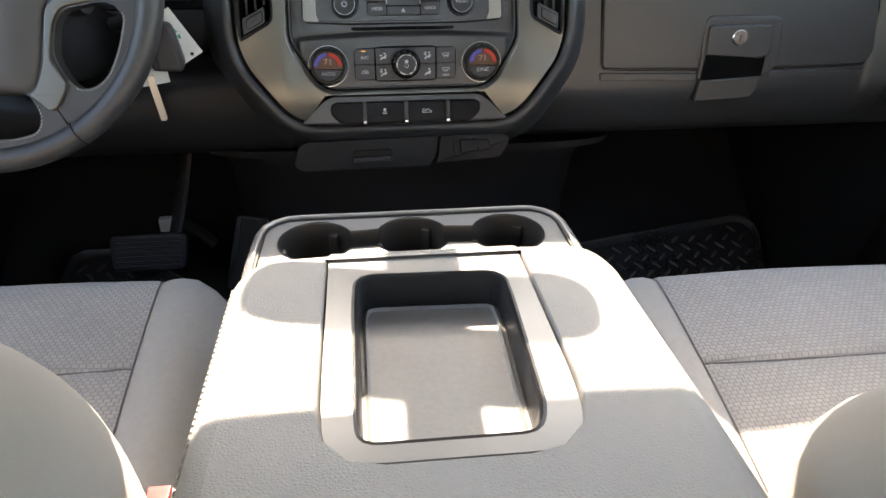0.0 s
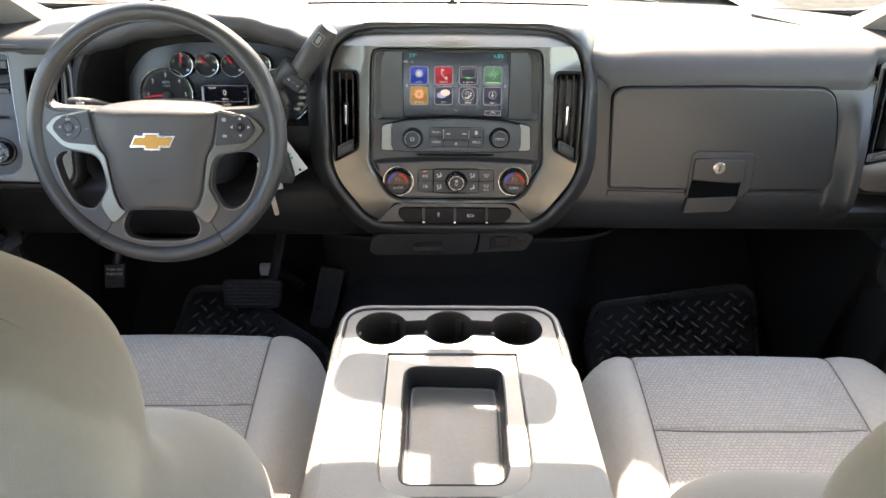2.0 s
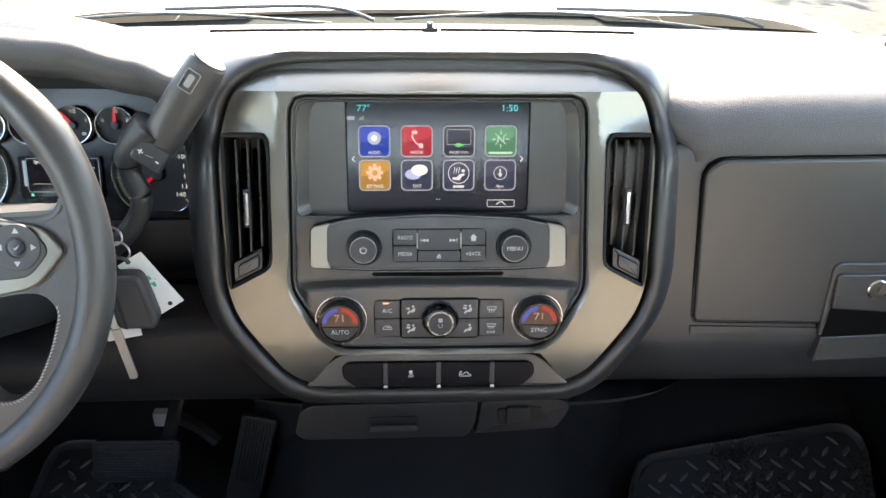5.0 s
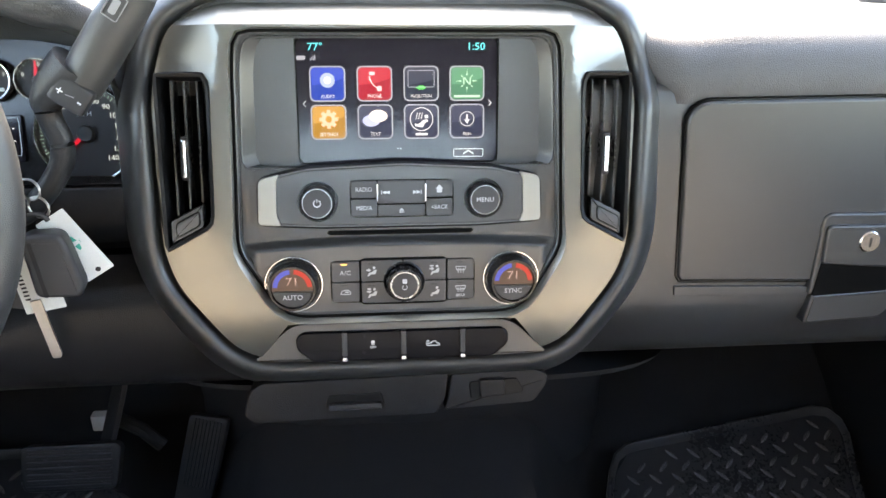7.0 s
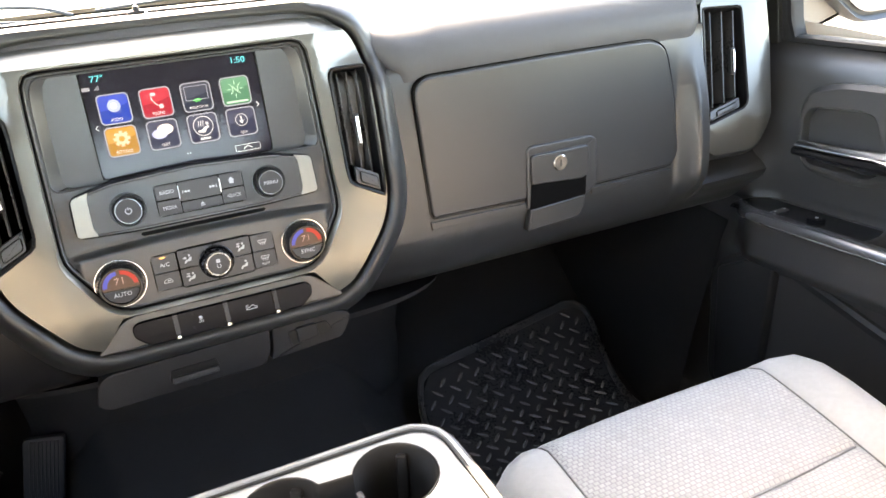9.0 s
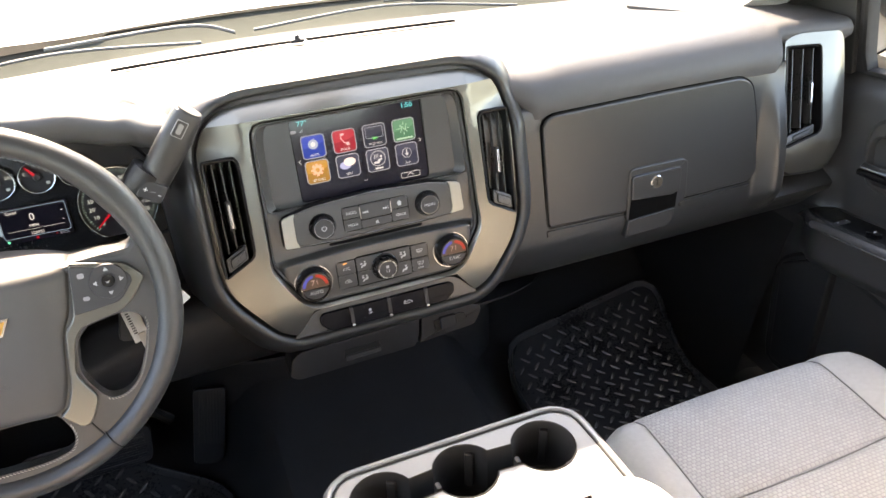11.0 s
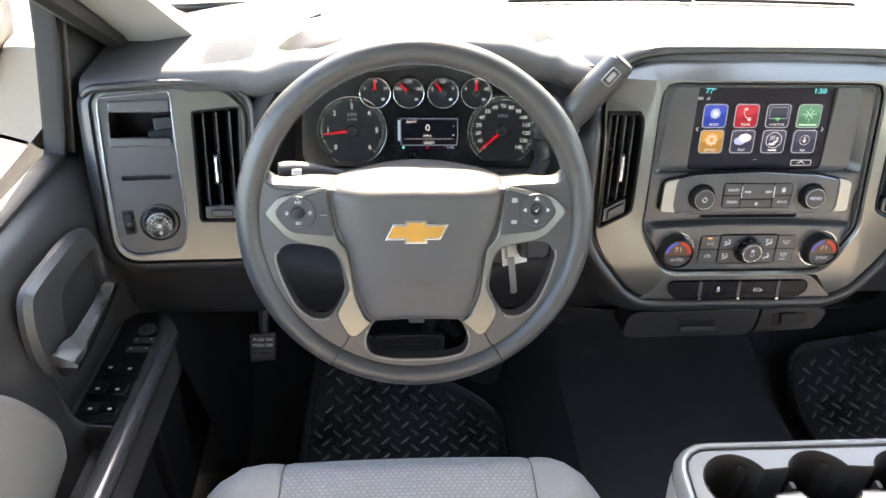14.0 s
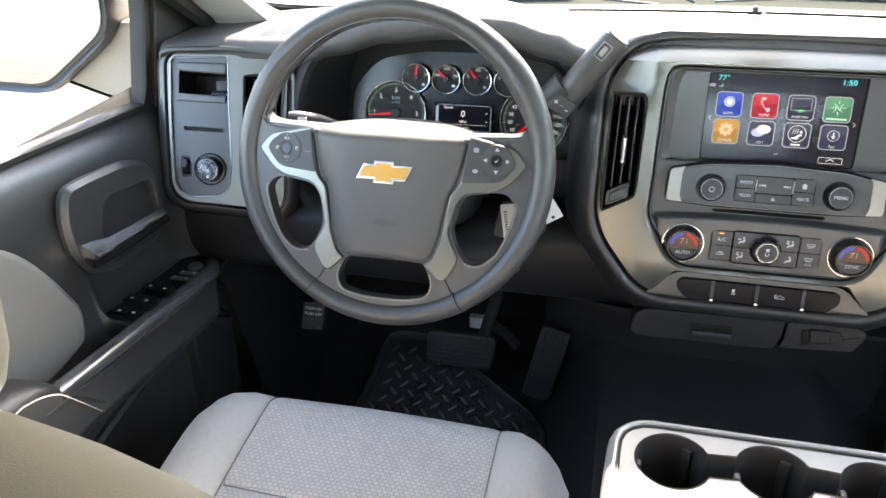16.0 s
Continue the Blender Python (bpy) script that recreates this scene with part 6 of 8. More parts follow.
IG = CM @ Matrix.Translation((0.066, -0.004, -0.085)) @ Matrix.Rotation(radians(72), 4, "Y")
lathe(bm, [(0.020, -0.01), (0.020, 0.012), (0.017, 0.018), (0.006, 0.018), (0, 0.017)], IG, 28)
part("ignition_lock", bm, M_LOW, col, "round ignition lock")
bm = bmesh.new()
tube(bm, spline([CM @ Vector(p) for p in ((-0.05, 0.028, -0.075), (-0.085, 0.036, -0.070), (-0.118, 0.0415, -0.062), (-0.146, 0.0425, -0.055))], 5), [0.006, 0.006, 0.006, 0.006, 0.007, 0.007, 0.008, 0.009, 0.010, 0.011, 0.011, 0.011, 0.0115, 0.0115, 0.011, 0.010], 12)
tsk = part("turn_stalk", bm, M_LOW, col, "black turn signal stalk")
k = bmesh.new()
slab(k, rrect(-0.126, 0.0435, 0.010, 0.006, 0.001, 2), -0.0525, -0.0462, CM)
part("stalk_mark", k, M_MARK, tsk)

sh = thing("gear_shifter", (-0.29, 0.98, 0.62), "charcoal column gear shifter raised beside the wheel", "gear shifter")
pA = [Vector(p) for p in ((-0.352, 0.988, 0.588), (-0.318, 0.975, 0.602), (-0.293, 0.971, 0.625), (-0.277, 0.971, 0.648), (-0.2735, 0.971, 0.667), (-0.2785, 0.972, 0.684), (-0.2785, 0.972, 0.699), (-0.266, 0.9725, 0.714), (-0.252, 0.973, 0.728))]
bm = bmesh.new()
sp = spline(pA, 6)
tube(bm, sp, [0.0095 + 0.0095 * step(30, 46, i) for i in range(len(sp))], 16)
part("lever", bm, M_LOW, sh, "bent black lever")
pB = [Vector((-0.2515, 0.9725, 0.711)), Vector((-0.196, 0.9735, 0.786))]
ax = (pB[1] - pB[0]).normalized()
side = Vector((0, -1, 0))
uu = ax.cross(side).normalized()
nn = uu.cross(ax).normalized()
GM = Matrix((uu, ax, nn)).transposed().to_4x4()
GM.translation = pB[0]
L_ = (pB[1] - pB[0]).length
bm = bmesh.new()
rows = []
for t, w in ((-0.004, 0.0165), (0.0, 0.0185), (0.25, 0.0195), (0.6, 0.0195), (0.9, 0.0185), (0.985, 0.0175), (1.0, 0.0160)):
    rows.append([GM @ Vector((w * math.cos(a) * (1 - 0.08 * math.cos(2 * a)), L_ * t, w * 0.86 * math.sin(a))) for a in np.linspace(0, 2 * math.pi, 24, endpoint=False)])
loft(bm, rows, True, True, True)
grip = part("grip", bm, M_LEATHER, sh, "soft charcoal grip")
bm = bmesh.new()
lathe(bm, [(0.0150, L_ * 0.995), (0.0140, L_ * 1.02), (0.0, L_ * 1.025)], GM @ Matrix.Rotation(radians(-90), 4, "X"), 24)
part("end_cap", bm, M_BTN, grip, "round end cap")
k = bmesh.new()
rim2(k, rrect(-0.004, L_ * 0.80, 0.013, 0.020, 0.0015, 2), 0.0008, 0.0145, 0.0168, GM)
slab(k, rrect(-0.004, L_ * 0.80, 0.0055, 0.012, 0.0015, 2), 0.0145, 0.0168, GM)
part("tow_button", k, M_PALE, grip, "outlined tow button")
k = bmesh.new()
box(k, (0.0, -0.004, 0.0115), (0.030, 0.024, 0.014), GM, 0.004)
rk = part("range_rocker", k, M_BTN, sh, "rocker marked plus and minus")
write("+", 0.011, at(GM, -0.0085, -0.004, 0.0185, -90), M_MARK, rk)
write("/", 0.009, at(GM, 0.0, -0.004, 0.0185, -60), M_PALE, rk)
write("-", 0.013, at(GM, 0.0085, -0.004, 0.0185, 0), M_MARK, rk)

ky = thing("key_bunch", (-0.27, 0.90, 0.62), "truck keys with a black fob and paper tags in the ignition", "keys")
KP = plane((-0.300, 0.935, 0.580), 3, 8)


def bent(u, v, n=0.0):
    return KP @ Vector((u, v, n))


for cx, cy, r in ((0.008, 0.058, 0.0085), (0.012, 0.043, 0.0085)):
    bm = bmesh.new()
    tube(bm, [bent(cx + r * math.cos(a), cy + r * math.sin(a), 0.004 * math.cos(a)) for a in np.linspace(0, 2 * math.pi, 20, endpoint=False)], 0.0011, 6, close=True)
    part("ring", bm, M_STEEL, ky, "steel split ring")
bm = bmesh.new()
slab(bm, rpoly([(0.0, -0.030), (-0.004, 0.020), (0.003, 0.025), (0.027, 0.024), (0.031, 0.014), (0.038, -0.024), (0.033, -0.033)], 0.006, 4), 0.0, 0.016, at(KP, 0, 0, 0, 0), 0.005, 3)
fob = part("fob", bm, M_BTN, ky, "black plastic fob")
bm = bmesh.new()
slab(bm, rpoly([(0.007, -0.029), (0.002, 0.019), (0.005, 0.019), (0.010, -0.029)], 0.001, 2), 0.014, 0.0166, KP)
part("fob_seam", bm, M_RUBSEAL, fob)
bm = bmesh.new()
tube(bm, [bent(0.010 + 0.009 * math.cos(a), 0.033 + 0.007 * math.sin(a), 0.008) for a in np.linspace(0.1, 3.04, 10)], 0.002, 6)
part("fob_loop", bm, M_BTN, fob)
T1 = at(KP, 0.032, 0.006, -0.004, 30)
bm = bmesh.new()
slab(bm, rrect(0, 0, 0.026, 0.062, 0.001, 2), -0.0004, 0.0, T1)
tg = part("paper_tag", bm, M_TAG, ky, "white paper tag with a green mark")
bm = bmesh.new()
for a in range(5):
    slab(bm, [(0.006 * math.cos(a * 1.257 + d), 0.002 + q * math.sin(a * 1.257 + d)) for q, d in ((0.007, -0.2), (0.007, 0.2), (0.002, 0.4), (0.002, -0.4))], 0.0001, 0.0004, T1)
part("green_mark", bm, M_TEAL, tg)
bm = bmesh.new()
slab(bm, circle(0.001, -0.026, 0.0022, 12), 0.0001, 0.0005, T1)
part("hole", bm, M_RUBSEAL, tg)
T2 = at(KP, -0.003, -0.024, -0.003, 7)
bm = bmesh.new()
slab(bm, rrect(0, 0, 0.032, 0.052, 0.001, 2), -0.0004, 0.0, T2)
tg = part("paper_tag", bm, M_TAG, ky, "white paper tag with a printed strip")
bm = bmesh.new()
for i in range(9):
    box(bm, (-0.0105, 0.016 - 0.0036 * i, 0.0003), (0.004, 0.0016, 0.0003), T2, 0)
part("printed_bars", bm, M_RUBSEAL, tg)
T3 = at(KP, -0.002, -0.068, -0.002, 8)
bm = bmesh.new()
slab(bm, rpoly([(-0.0042, -0.026), (-0.0042, 0.03), (0.0042, 0.03), (0.0042, -0.024), (0.002, -0.027)], 0.001, 2), 0, 0.0022, T3, 0.0005)
part("key_blade", bm, M_STEEL, ky, "worn brass-coloured key blade")
bm = bmesh.new()
slab(bm, rrect(-0.004, -0.022, 0.034, 0.05, 0.006, 3), -0.012, -0.006, at(KP, 0, -0.005, 0, -14), 0.002)
part("key_head", bm, M_BTN, ky, "black key head")

# ---- steering wheel ----
wh = thing("steering_wheel", W.translation, "charcoal leather steering wheel with silver spokes", "steering wheel")
bm = bmesh.new()
rings = []
for i in range(96):
    a = 2 * math.pi * i / 96
    R = 0.1702
    th = 0.0144 + 0.0010 * math.exp(-(((math.degrees(a) % 180) - 35) / 12) ** 2) * (1 if a < math.pi else 0) + 0.0012 * math.exp(-((abs(math.degrees(a) - 90) - 55) / 12) ** 2)
    rings.append([W @ Vector(((R + th * 0.92 * math.cos(q)) * math.cos(a), (R + th * 0.92 * math.cos(q)) * math.sin(a), -0.006 + th * 1.12 * math.sin(q))) for q in np.linspace(0, 2 * math.pi, 18, endpoint=False)])
rings.append(rings[0])
loft(bm, rings, True)
rim = part("rim", bm, M_LEATHER, wh, "leather-wrapped rim", smooth=60)
bm = bmesh.new()
for i in range(190):
    a0, a1 = 2 * math.pi * i / 190, 2 * math.pi * (i + 0.62) / 190
    tube(bm, [W @ Vector((0.1567 * math.cos(a), 0.1567 * math.sin(a), -0.0040)) for a in (a0, a1)], 0.0005, 4)
part("rim_stitching", bm, M_SEAM, rim, "fine stitching along the rim", kind="stuff")
for a in (37, 143, 239, 301):
    bm = bmesh.new()
    c = W @ Vector((0.1715 * math.cos(radians(a)), 0.1715 * math.sin(radians(a)), -0.006))
    t = Vector((math.cos(radians(a)), math.sin(radians(a)), 0))
    tube(bm, [W @ Vector(((0.1702 + 0.0138 * math.cos(q)) * math.cos(radians(a)), (0.1702 + 0.0138 * math.cos(q)) * math.sin(radians(a)), -0.006 + 0.0166 * math.sin(q))) for q in np.linspace(0, 2 * math.pi, 24, endpoint=False)], 0.0008, 5, close=True)
    part("rim_seam", bm, M_RUBSEAL, rim)


for s in (-1, 1):
    bm = bmesh.new()
    tube(bm, [W @ Vector((s * x, v, n)) for x, v, n in ((0.0700, -0.1195, 0.0016), (0.0750, -0.1290, 0.0022), (0.0800, -0.1370, 0.0045))], 0.0008, 5)
    part("spoke_seam", bm, M_RUBSEAL, wh)


def pol(r, a):
    return (r * math.cos(radians(a)), r * math.sin(radians(a)))


HT = [pol(0.1575, a) for a in range(18, 163, 6)] + [(-0.146, 0.0405), (-0.093, 0.0375), (-0.084, 0.030), (0.084, 0.030), (0.093, 0.0375), (0.146, 0.0405)]
HL = rpoly([(-0.1447, -0.0335), (-0.1350, -0.0215), (-0.1203, -0.0205), (-0.0890, -0.0262), (-0.0795, -0.0388), (-0.0740, -0.0710), (-0.0850, -0.0920), (-0.0936, -0.1026), (-0.1090, -0.1025), (-0.1240, -0.0910), (-0.1365, -0.0650)], [0.012, 0.010, 0.02, 0.014, 0.02, 0.02, 0.02, 0.012, 0.014, 0.03, 0.04], 5)
HR = [(-x, y) for x, y in HL][::-1]
HB = rpoly([(-0.0555, -0.1300), (-0.0500, -0.1140), (-0.0440, -0.1050), (0.0440, -0.1050), (0.0500, -0.1140), (0.0555, -0.1300), (0.0500, -0.1440), (0.026, -0.1500), (-0.026, -0.1500), (-0.0500, -0.1440)], [0.014, 0.01, 0.006, 0.006, 0.01, 0.014, 0.014, 0.04, 0.04, 0.014], 6)
bm = bmesh.new()
holed(bm, [pol(0.166, a) for a in range(0, 360, 5)], [HT[::-1], HL[::-1], HR, HB[::-1]], -0.016, 0.002, I4)
bm.transform(W)
part("spoke_body", bm, M_LEATHER, wh, "leather-covered spokes", smooth=50)
for s in (-1, 1):  # rounded upper edges of the two side spokes
    bm = bmesh.new()
    rows = []
    for x, v in spl2([(0.0780, 0.0405), (0.094, 0.0412), (0.110, 0.0418), (0.124, 0.0422), (0.136, 0.0432), (0.145, 0.0462), (0.1505, 0.0515)], 4):
        deep = 1 - 0.55 * step(0.105, 0.142, x)
        rows.append([W @ Vector((s * x, v + dv, n if n > 0 else n * deep)) for dv, n in ((-0.0120, 0.0028), (-0.0085, 0.0034), (-0.0055, 0.0010), (-0.0035, -0.0050), (-0.0018, -0.0150), (0.0, -0.0300), (0.0005, -0.0440), (-0.006, -0.0500))])
    loft(bm, rows, close=False)
    part("spoke_top", bm, M_LEATHER, wh, "rounded leather upper edge", smooth=70)
for nm, H in (("stitching", HB), ("stitching", HL), ("stitching", HR)):
    Q = resample(H, 84)
    bm = bmesh.new()
    for i in range(84):
        p = Vector(Q[i])
        q = Vector(Q[(i + 1) % 84])
        c = (p + q) / 2
        if nm == "stitching" and H is not HB and (abs(c.x) < 0.092 or c.y > -0.030):
            continue
        if H is HB and c.y > -0.118:
            continue
        d = (q - p).normalized()
        o = Vector((d.y, -d.x)) * 0.0016
        tube(bm, [W @ Vector((*(p + o * 0.6), 0.0026)), W @ Vector((*(p.lerp(q, 0.70) + o * 1.5), 0.0030))], 0.0005, 4)
    part("stitching", bm, M_THREAD, wh, "pale stitching", kind="stuff")
HUB = resample(rpoly([(-0.0475, -0.1062), (-0.0558, -0.1000), (-0.0642, -0.0785), (-0.0668, -0.060), (-0.0715, -0.0262), (-0.0828, -0.0100), (-0.0885, 0.028), (-0.0880, 0.0395), (-0.066, 0.0455), (-0.030, 0.0508), (0, 0.0522), (0.030, 0.0512), (0.066, 0.0468), (0.0900, 0.0405), (0.0905, 0.028), (0.0828, -0.0110), (0.0715, -0.0262), (0.0660, -0.060), (0.0635, -0.0785), (0.0558, -0.1000), (0.0475, -0.1062), (0.0, -0.1030)], [0.006, 0.008, 0.02, 0.03, 0.012, 0.012, 0.012, 0.006, 0.02, 0.03, 0.03, 0.03, 0.02, 0.006, 0.012, 0.012, 0.012, 0.03, 0.02, 0.008, 0.006, 0.03], 4), 120)
bm = bmesh.new()
hub_rings = []
for sc, n in [(1.02, -0.02), (1.005, -0.004), (1.0, 0.004), (0.97, 0.0085), (0.93, 0.0105)] + [(0.87 - 0.06 * i, 0.0112 + 0.0004 * min(i, 5)) for i in range(14)]:
    ring = []
    for p in HUB:
        x, v = p[0] * sc, (p[1] - 0.01) * sc + 0.01
        ring.append(W @ Vector((x, v, n - 78 * max(0, v - 0.0265) ** 2 - 7 * max(0, abs(x) - 0.052 - 0.25 * v) ** 2)))
    hub_rings.append(ring)
loft(bm, hub_rings, True, False, True)
part("airbag_cover", bm, M_HUB, wh, "taupe-grey airbag cover", smooth=60)
write("AIRBAG", 0.0085, at(W, 0.002, -0.0625, 0.0134), M_LEATHER, wh, label="embossed lettering")
k = bmesh.new()
slab(k, [(-0.004, -0.047), (0.0, -0.050), (0.005, -0.046), (0.0, -0.0525)], 0.0130, 0.0136, W)
part("embossed_mark", k, M_LEATHER, wh)
# badge: a plain gold cross with slanted ends
def badge(g):
    return [(-0.0315 - g, -0.0135 - g), (-0.0245 - g * 0.2, 0.0005 + g), (-0.0115 - g, 0.0005 + g), (-0.0115 - g, 0.0042 + g), (0.0085 + g, 0.0042 + g), (0.0085 + g, 0.0005 + g), (0.0300 + g * 1.4, 0.0005 + g), (0.0228 + g * 0.2, -0.0135 - g), (0.0085 + g, -0.0135 - g), (0.0085 + g, -0.0175 - g), (-0.0115 - g, -0.0175 - g), (-0.0115 - g, -0.0135 - g)]


bm = bmesh.new()
slab(bm, badge(0.0014), 0.012, 0.0155, W, 0.0010)
bd = part("badge", bm, M_CHROME, wh, "gold and chrome badge")
bm = bmesh.new()
slab(bm, badge(-0.0012), 0.013, 0.0162, W, 0.0005)
part("badge_field", bm, M_GOLD, bd)
for s in (-1, 1):
    fl = lambda pts: pts if s < 0 else [(-x, y) for x, y in pts]
    bm = bmesh.new()
    trim = rpoly([(-0.1535, 0.0110), (-0.1395, 0.0280), (-0.0905, 0.0382), (-0.0872, 0.012), (-0.0835, -0.0105), (-0.0800, -0.0185), (-0.0722, -0.0260), (-0.0672, -0.060), (-0.0645, -0.080), (-0.0560, -0.1010), (-0.0476, -0.1070), (-0.0645, -0.1238), (-0.0728, -0.1212), (-0.0822, -0.1045), (-0.0845, -0.0960), (-0.0742, -0.0775), (-0.0712, -0.0690), (-0.0783, -0.0365), (-0.0870, -0.0248), (-0.1246, -0.0178), (-0.1354, -0.0115)], [0.006, 0.008, 0.003, 0.01, 0.01, 0.008, 0.012, 0.03, 0.02, 0.012, 0.002, 0.004, 0.004, 0.006, 0.006, 0.012, 0.012, 0.014, 0.014, 0.02, 0.008], 4)
    slab(bm, fl(trim), -0.004, 0.0066, W, 0.0018, 3)
    tr = part("silver_spoke_trim", bm, M_SILVER, wh, "satin silver spoke trim")
    bm = bmesh.new()
    slab(bm, fl(rpoly([(-0.1440, 0.0115), (-0.1338, 0.0245), (-0.0905, 0.0350), (-0.0875, 0.010), (-0.0842, -0.0128), (-0.1275, -0.0085)], [0.008, 0.008, 0.003, 0.003, 0.003, 0.008], 4)), 0.0, 0.0080, W, 0.0015)
    bp = part("button_panel", bm, M_BTN, tr, "dark button panel")
    c = (-0.1185, 0.0125) if s < 0 else (0.121, 0.0140)
    bm = bmesh.new()
    lathe(bm, [(0.0172, 0.0078), (0.0166, 0.0090), (0.0080, 0.0090), (0.0070, 0.0082)], at(W, *c, 0), 32)
    cp = part("control_pad", bm, M_BTN, tr, "round control pad")
    bm = bmesh.new()
    lathe(bm, [(0.0062, 0.0078), (0.0058, 0.0092), (0, 0.0096)], at(W, *c, 0), 24)
    part("pad_center", bm, M_BLACK, cp)
    k = bmesh.new()
    for i in range(4):
        mm = at(W, c[0] + 0.0118 * math.cos(i * 1.5708), c[1] + 0.0118 * math.sin(i * 1.5708), 0.0090) @ Matrix.Rotation(i * 1.5708, 4, "Z")
        if s > 0:
            slab(k, [(-0.0016, -0.0024), (0.0022, 0), (-0.0016, 0.0024)], 0, 0.0003, mm)
        elif i % 2 == 0:
            lathe(k, [(0.0013, 0), (0.0013, 0.0003), (0.0019, 0.0003), (0.0019, 0)], mm, 14, 20, 300)
            slab(k, rrect(0.0002, 0, 0.0022, 0.0005, 0.0001, 1), 0, 0.0003, mm)
    if s < 0:
        for tx, dv in (("+", 0.0142), ("RES", 0.0106), ("SET", -0.0106), ("-", -0.0142)):
            write(tx, 0.0042, at(W, c[0], c[1] + dv, 0.0091), M_SOFTMARK, cp)
    else:
        slab(k, [(-0.0022, 0.0), (-0.0006, -0.0020), (0.0026, 0.0020), (-0.0006, -0.0008)], 0.0096, 0.0099, at(W, *c, 0))
    part("symbols", k, M_SOFTMARK, cp, kind="stuff")
    k = bmesh.new()
    if s > 0:
        slab(k, rrect(0.0985, 0.024, 0.006, 0.005, 0.0015, 2), 0.0078, 0.0084, W)
        slab(k, rrect(0.0985, 0.0015, 0.006, 0.004, 0.0015, 2), 0.0078, 0.0084, W)
    else:
        slab(k, rrect(-0.094, 0.0100, 0.007, 0.0006, 0.0002, 1), 0.0078, 0.0084, W)
    part("panel_symbols", k, M_PALE, bp)


# ---- doors ----
def arm_top(y):
    return 0.468 + (0.72 - y) * 0.13


def resample3(pts, step_):
    """Points at even steps along a line in space."""
    out, rest = [Vector(pts[0])], step_
    for p, q in zip(pts, pts[1:]):
        p, q = Vector(p), Vector(q)
        ln = (q - p).length
        u = rest
        while u < ln:
            out.append(p.lerp(q, u / ln))
            u += step_
        rest = u - ln
    return out


def door(s):
    """A front door's inner face; s is -1 on the driver's side."""
    side = "driver's" if s < 0 else "passenger's"
    d = thing("front_door", (s * 0.82, 0.5, 0.1), "charcoal " + side + " door with a chrome-tipped pull and grey insert", "door", "front doors", "structure")

    def row(y):
        fade = min(1, max(0, (0.985 - y) / 0.09))
        fade = fade * fade * (3 - 2 * fade)
        zt = arm_top(y)
        out = 0.052 * fade
        dz = -0.10 * max(0, y - 0.66)
        tr = 0.036 * step(0.742, 0.734, y) * step(0.50, 0.52, y)  # grab recess behind the switches
        ex = 0.024 * step(0.742, 0.750, y) * step(0.96, 0.93, y)  # the shelf of the switches runs deeper into the door
        pts = [(0.862, 0.692 + dz), (0.845, 0.698 + dz), (0.830, 0.694 + dz), (0.815, 0.672 + dz * 0.8), (0.806, 0.63), (0.800, 0.58), (0.797 + ex * 0.2, 0.53), (0.794 + ex * 0.8, zt + 0.018), (0.790 - out * 0.12 + ex, zt + 0.004 - tr), (0.784 - out * 0.45, zt - tr), (0.784 - out * 0.52, zt - 0.9 * tr), (0.784 - out * 0.56, zt), (0.784 - out * 0.90, zt - 0.001), (0.784 - out, zt - 0.010), (0.784 - out, zt - 0.055), (0.784 - out * 0.85, zt - 0.075),
               (0.786 - out * 0.2, zt - 0.088), (0.792, zt - 0.11), (0.794, 0.20), (0.785, 0.05)]
        return [Vector((s * x, y, z)) for x, z in pts]
    bm = bmesh.new()
    loft(bm, [row(y) for y in sorted([*np.linspace(-0.15, 1.12, 70), 0.733, 0.735, 0.737, 0.739, 0.741, 0.743])], close=False)
    part("inner_panel", bm, M_DOOR, d, "grained charcoal inner panel", smooth=50)
    # raised cup round the pull, with its hollow
    H = Matrix(((0, 0, -s, s * 0.797), (1, 0, 0, 0.0), (0, 1, 0, 0.0), (0, 0, 0, 1)))  # x: along the truck, y: up, z: into the cab
    cup = rpoly([(0.750, 0.528), (0.7205, 0.570), (0.7235, 0.622), (0.738, 0.6515), (0.770, 0.650), (0.850, 0.640), (0.895, 0.622), (0.906, 0.595), (0.900, 0.540), (0.885, 0.510), (0.800, 0.512)], [0.03, 0.03, 0.03, 0.014, 0.03, 0.04, 0.02, 0.03, 0.02, 0.018, 0.03], 5)
    hol = rpoly([(0.768, 0.545), (0.777, 0.575), (0.791, 0.607), (0.806, 0.612), (0.885, 0.598), (0.893, 0.583), (0.889, 0.545), (0.875, 0.524), (0.785, 0.530)], 0.010, 5)
    A, B = resample(cup, 80), resample(hol, 80)
    b = bmesh.new()
    loft(b, [lift(A, -0.004, H), lift(A, 0.002, H), lift(offset(A, -0.006), 0.008, H), lift(offset(B, 0.006), 0.009, H), lift(offset(B, 0.002), 0.008, H), lift(B, 0.004, H), lift(offset(B, -0.003), -0.040, H)], True, False, True)
    part("pull_cup", b, M_DOOR, d, "smooth charcoal cup round the pull")
    b = bmesh.new()
    hp = [Vector((s * 0.783, 0.893, 0.5480)), Vector((s * 0.778, 0.84, 0.5560)), Vector((s * 0.774, 0.78, 0.5660)), Vector((s * 0.772, 0.728, 0.5760))]
    sp_ = spline(hp, 5)
    prof = resample(rpoly([(-0.010, 0.0095), (-0.0115, -0.006), (0.0085, -0.008), (0.0105, -0.0035)][::-1], 0.0022, 3), 24)
    loft(b, [[p + Vector((-s * i * k, 0, u * k)) for i, u in prof] for p, k in zip(sp_, [0.50 + 0.22 * t + 0.38 * step(0.72, 0.84, t) for t in np.linspace(0, 1, len(sp_))])], True, True, True)
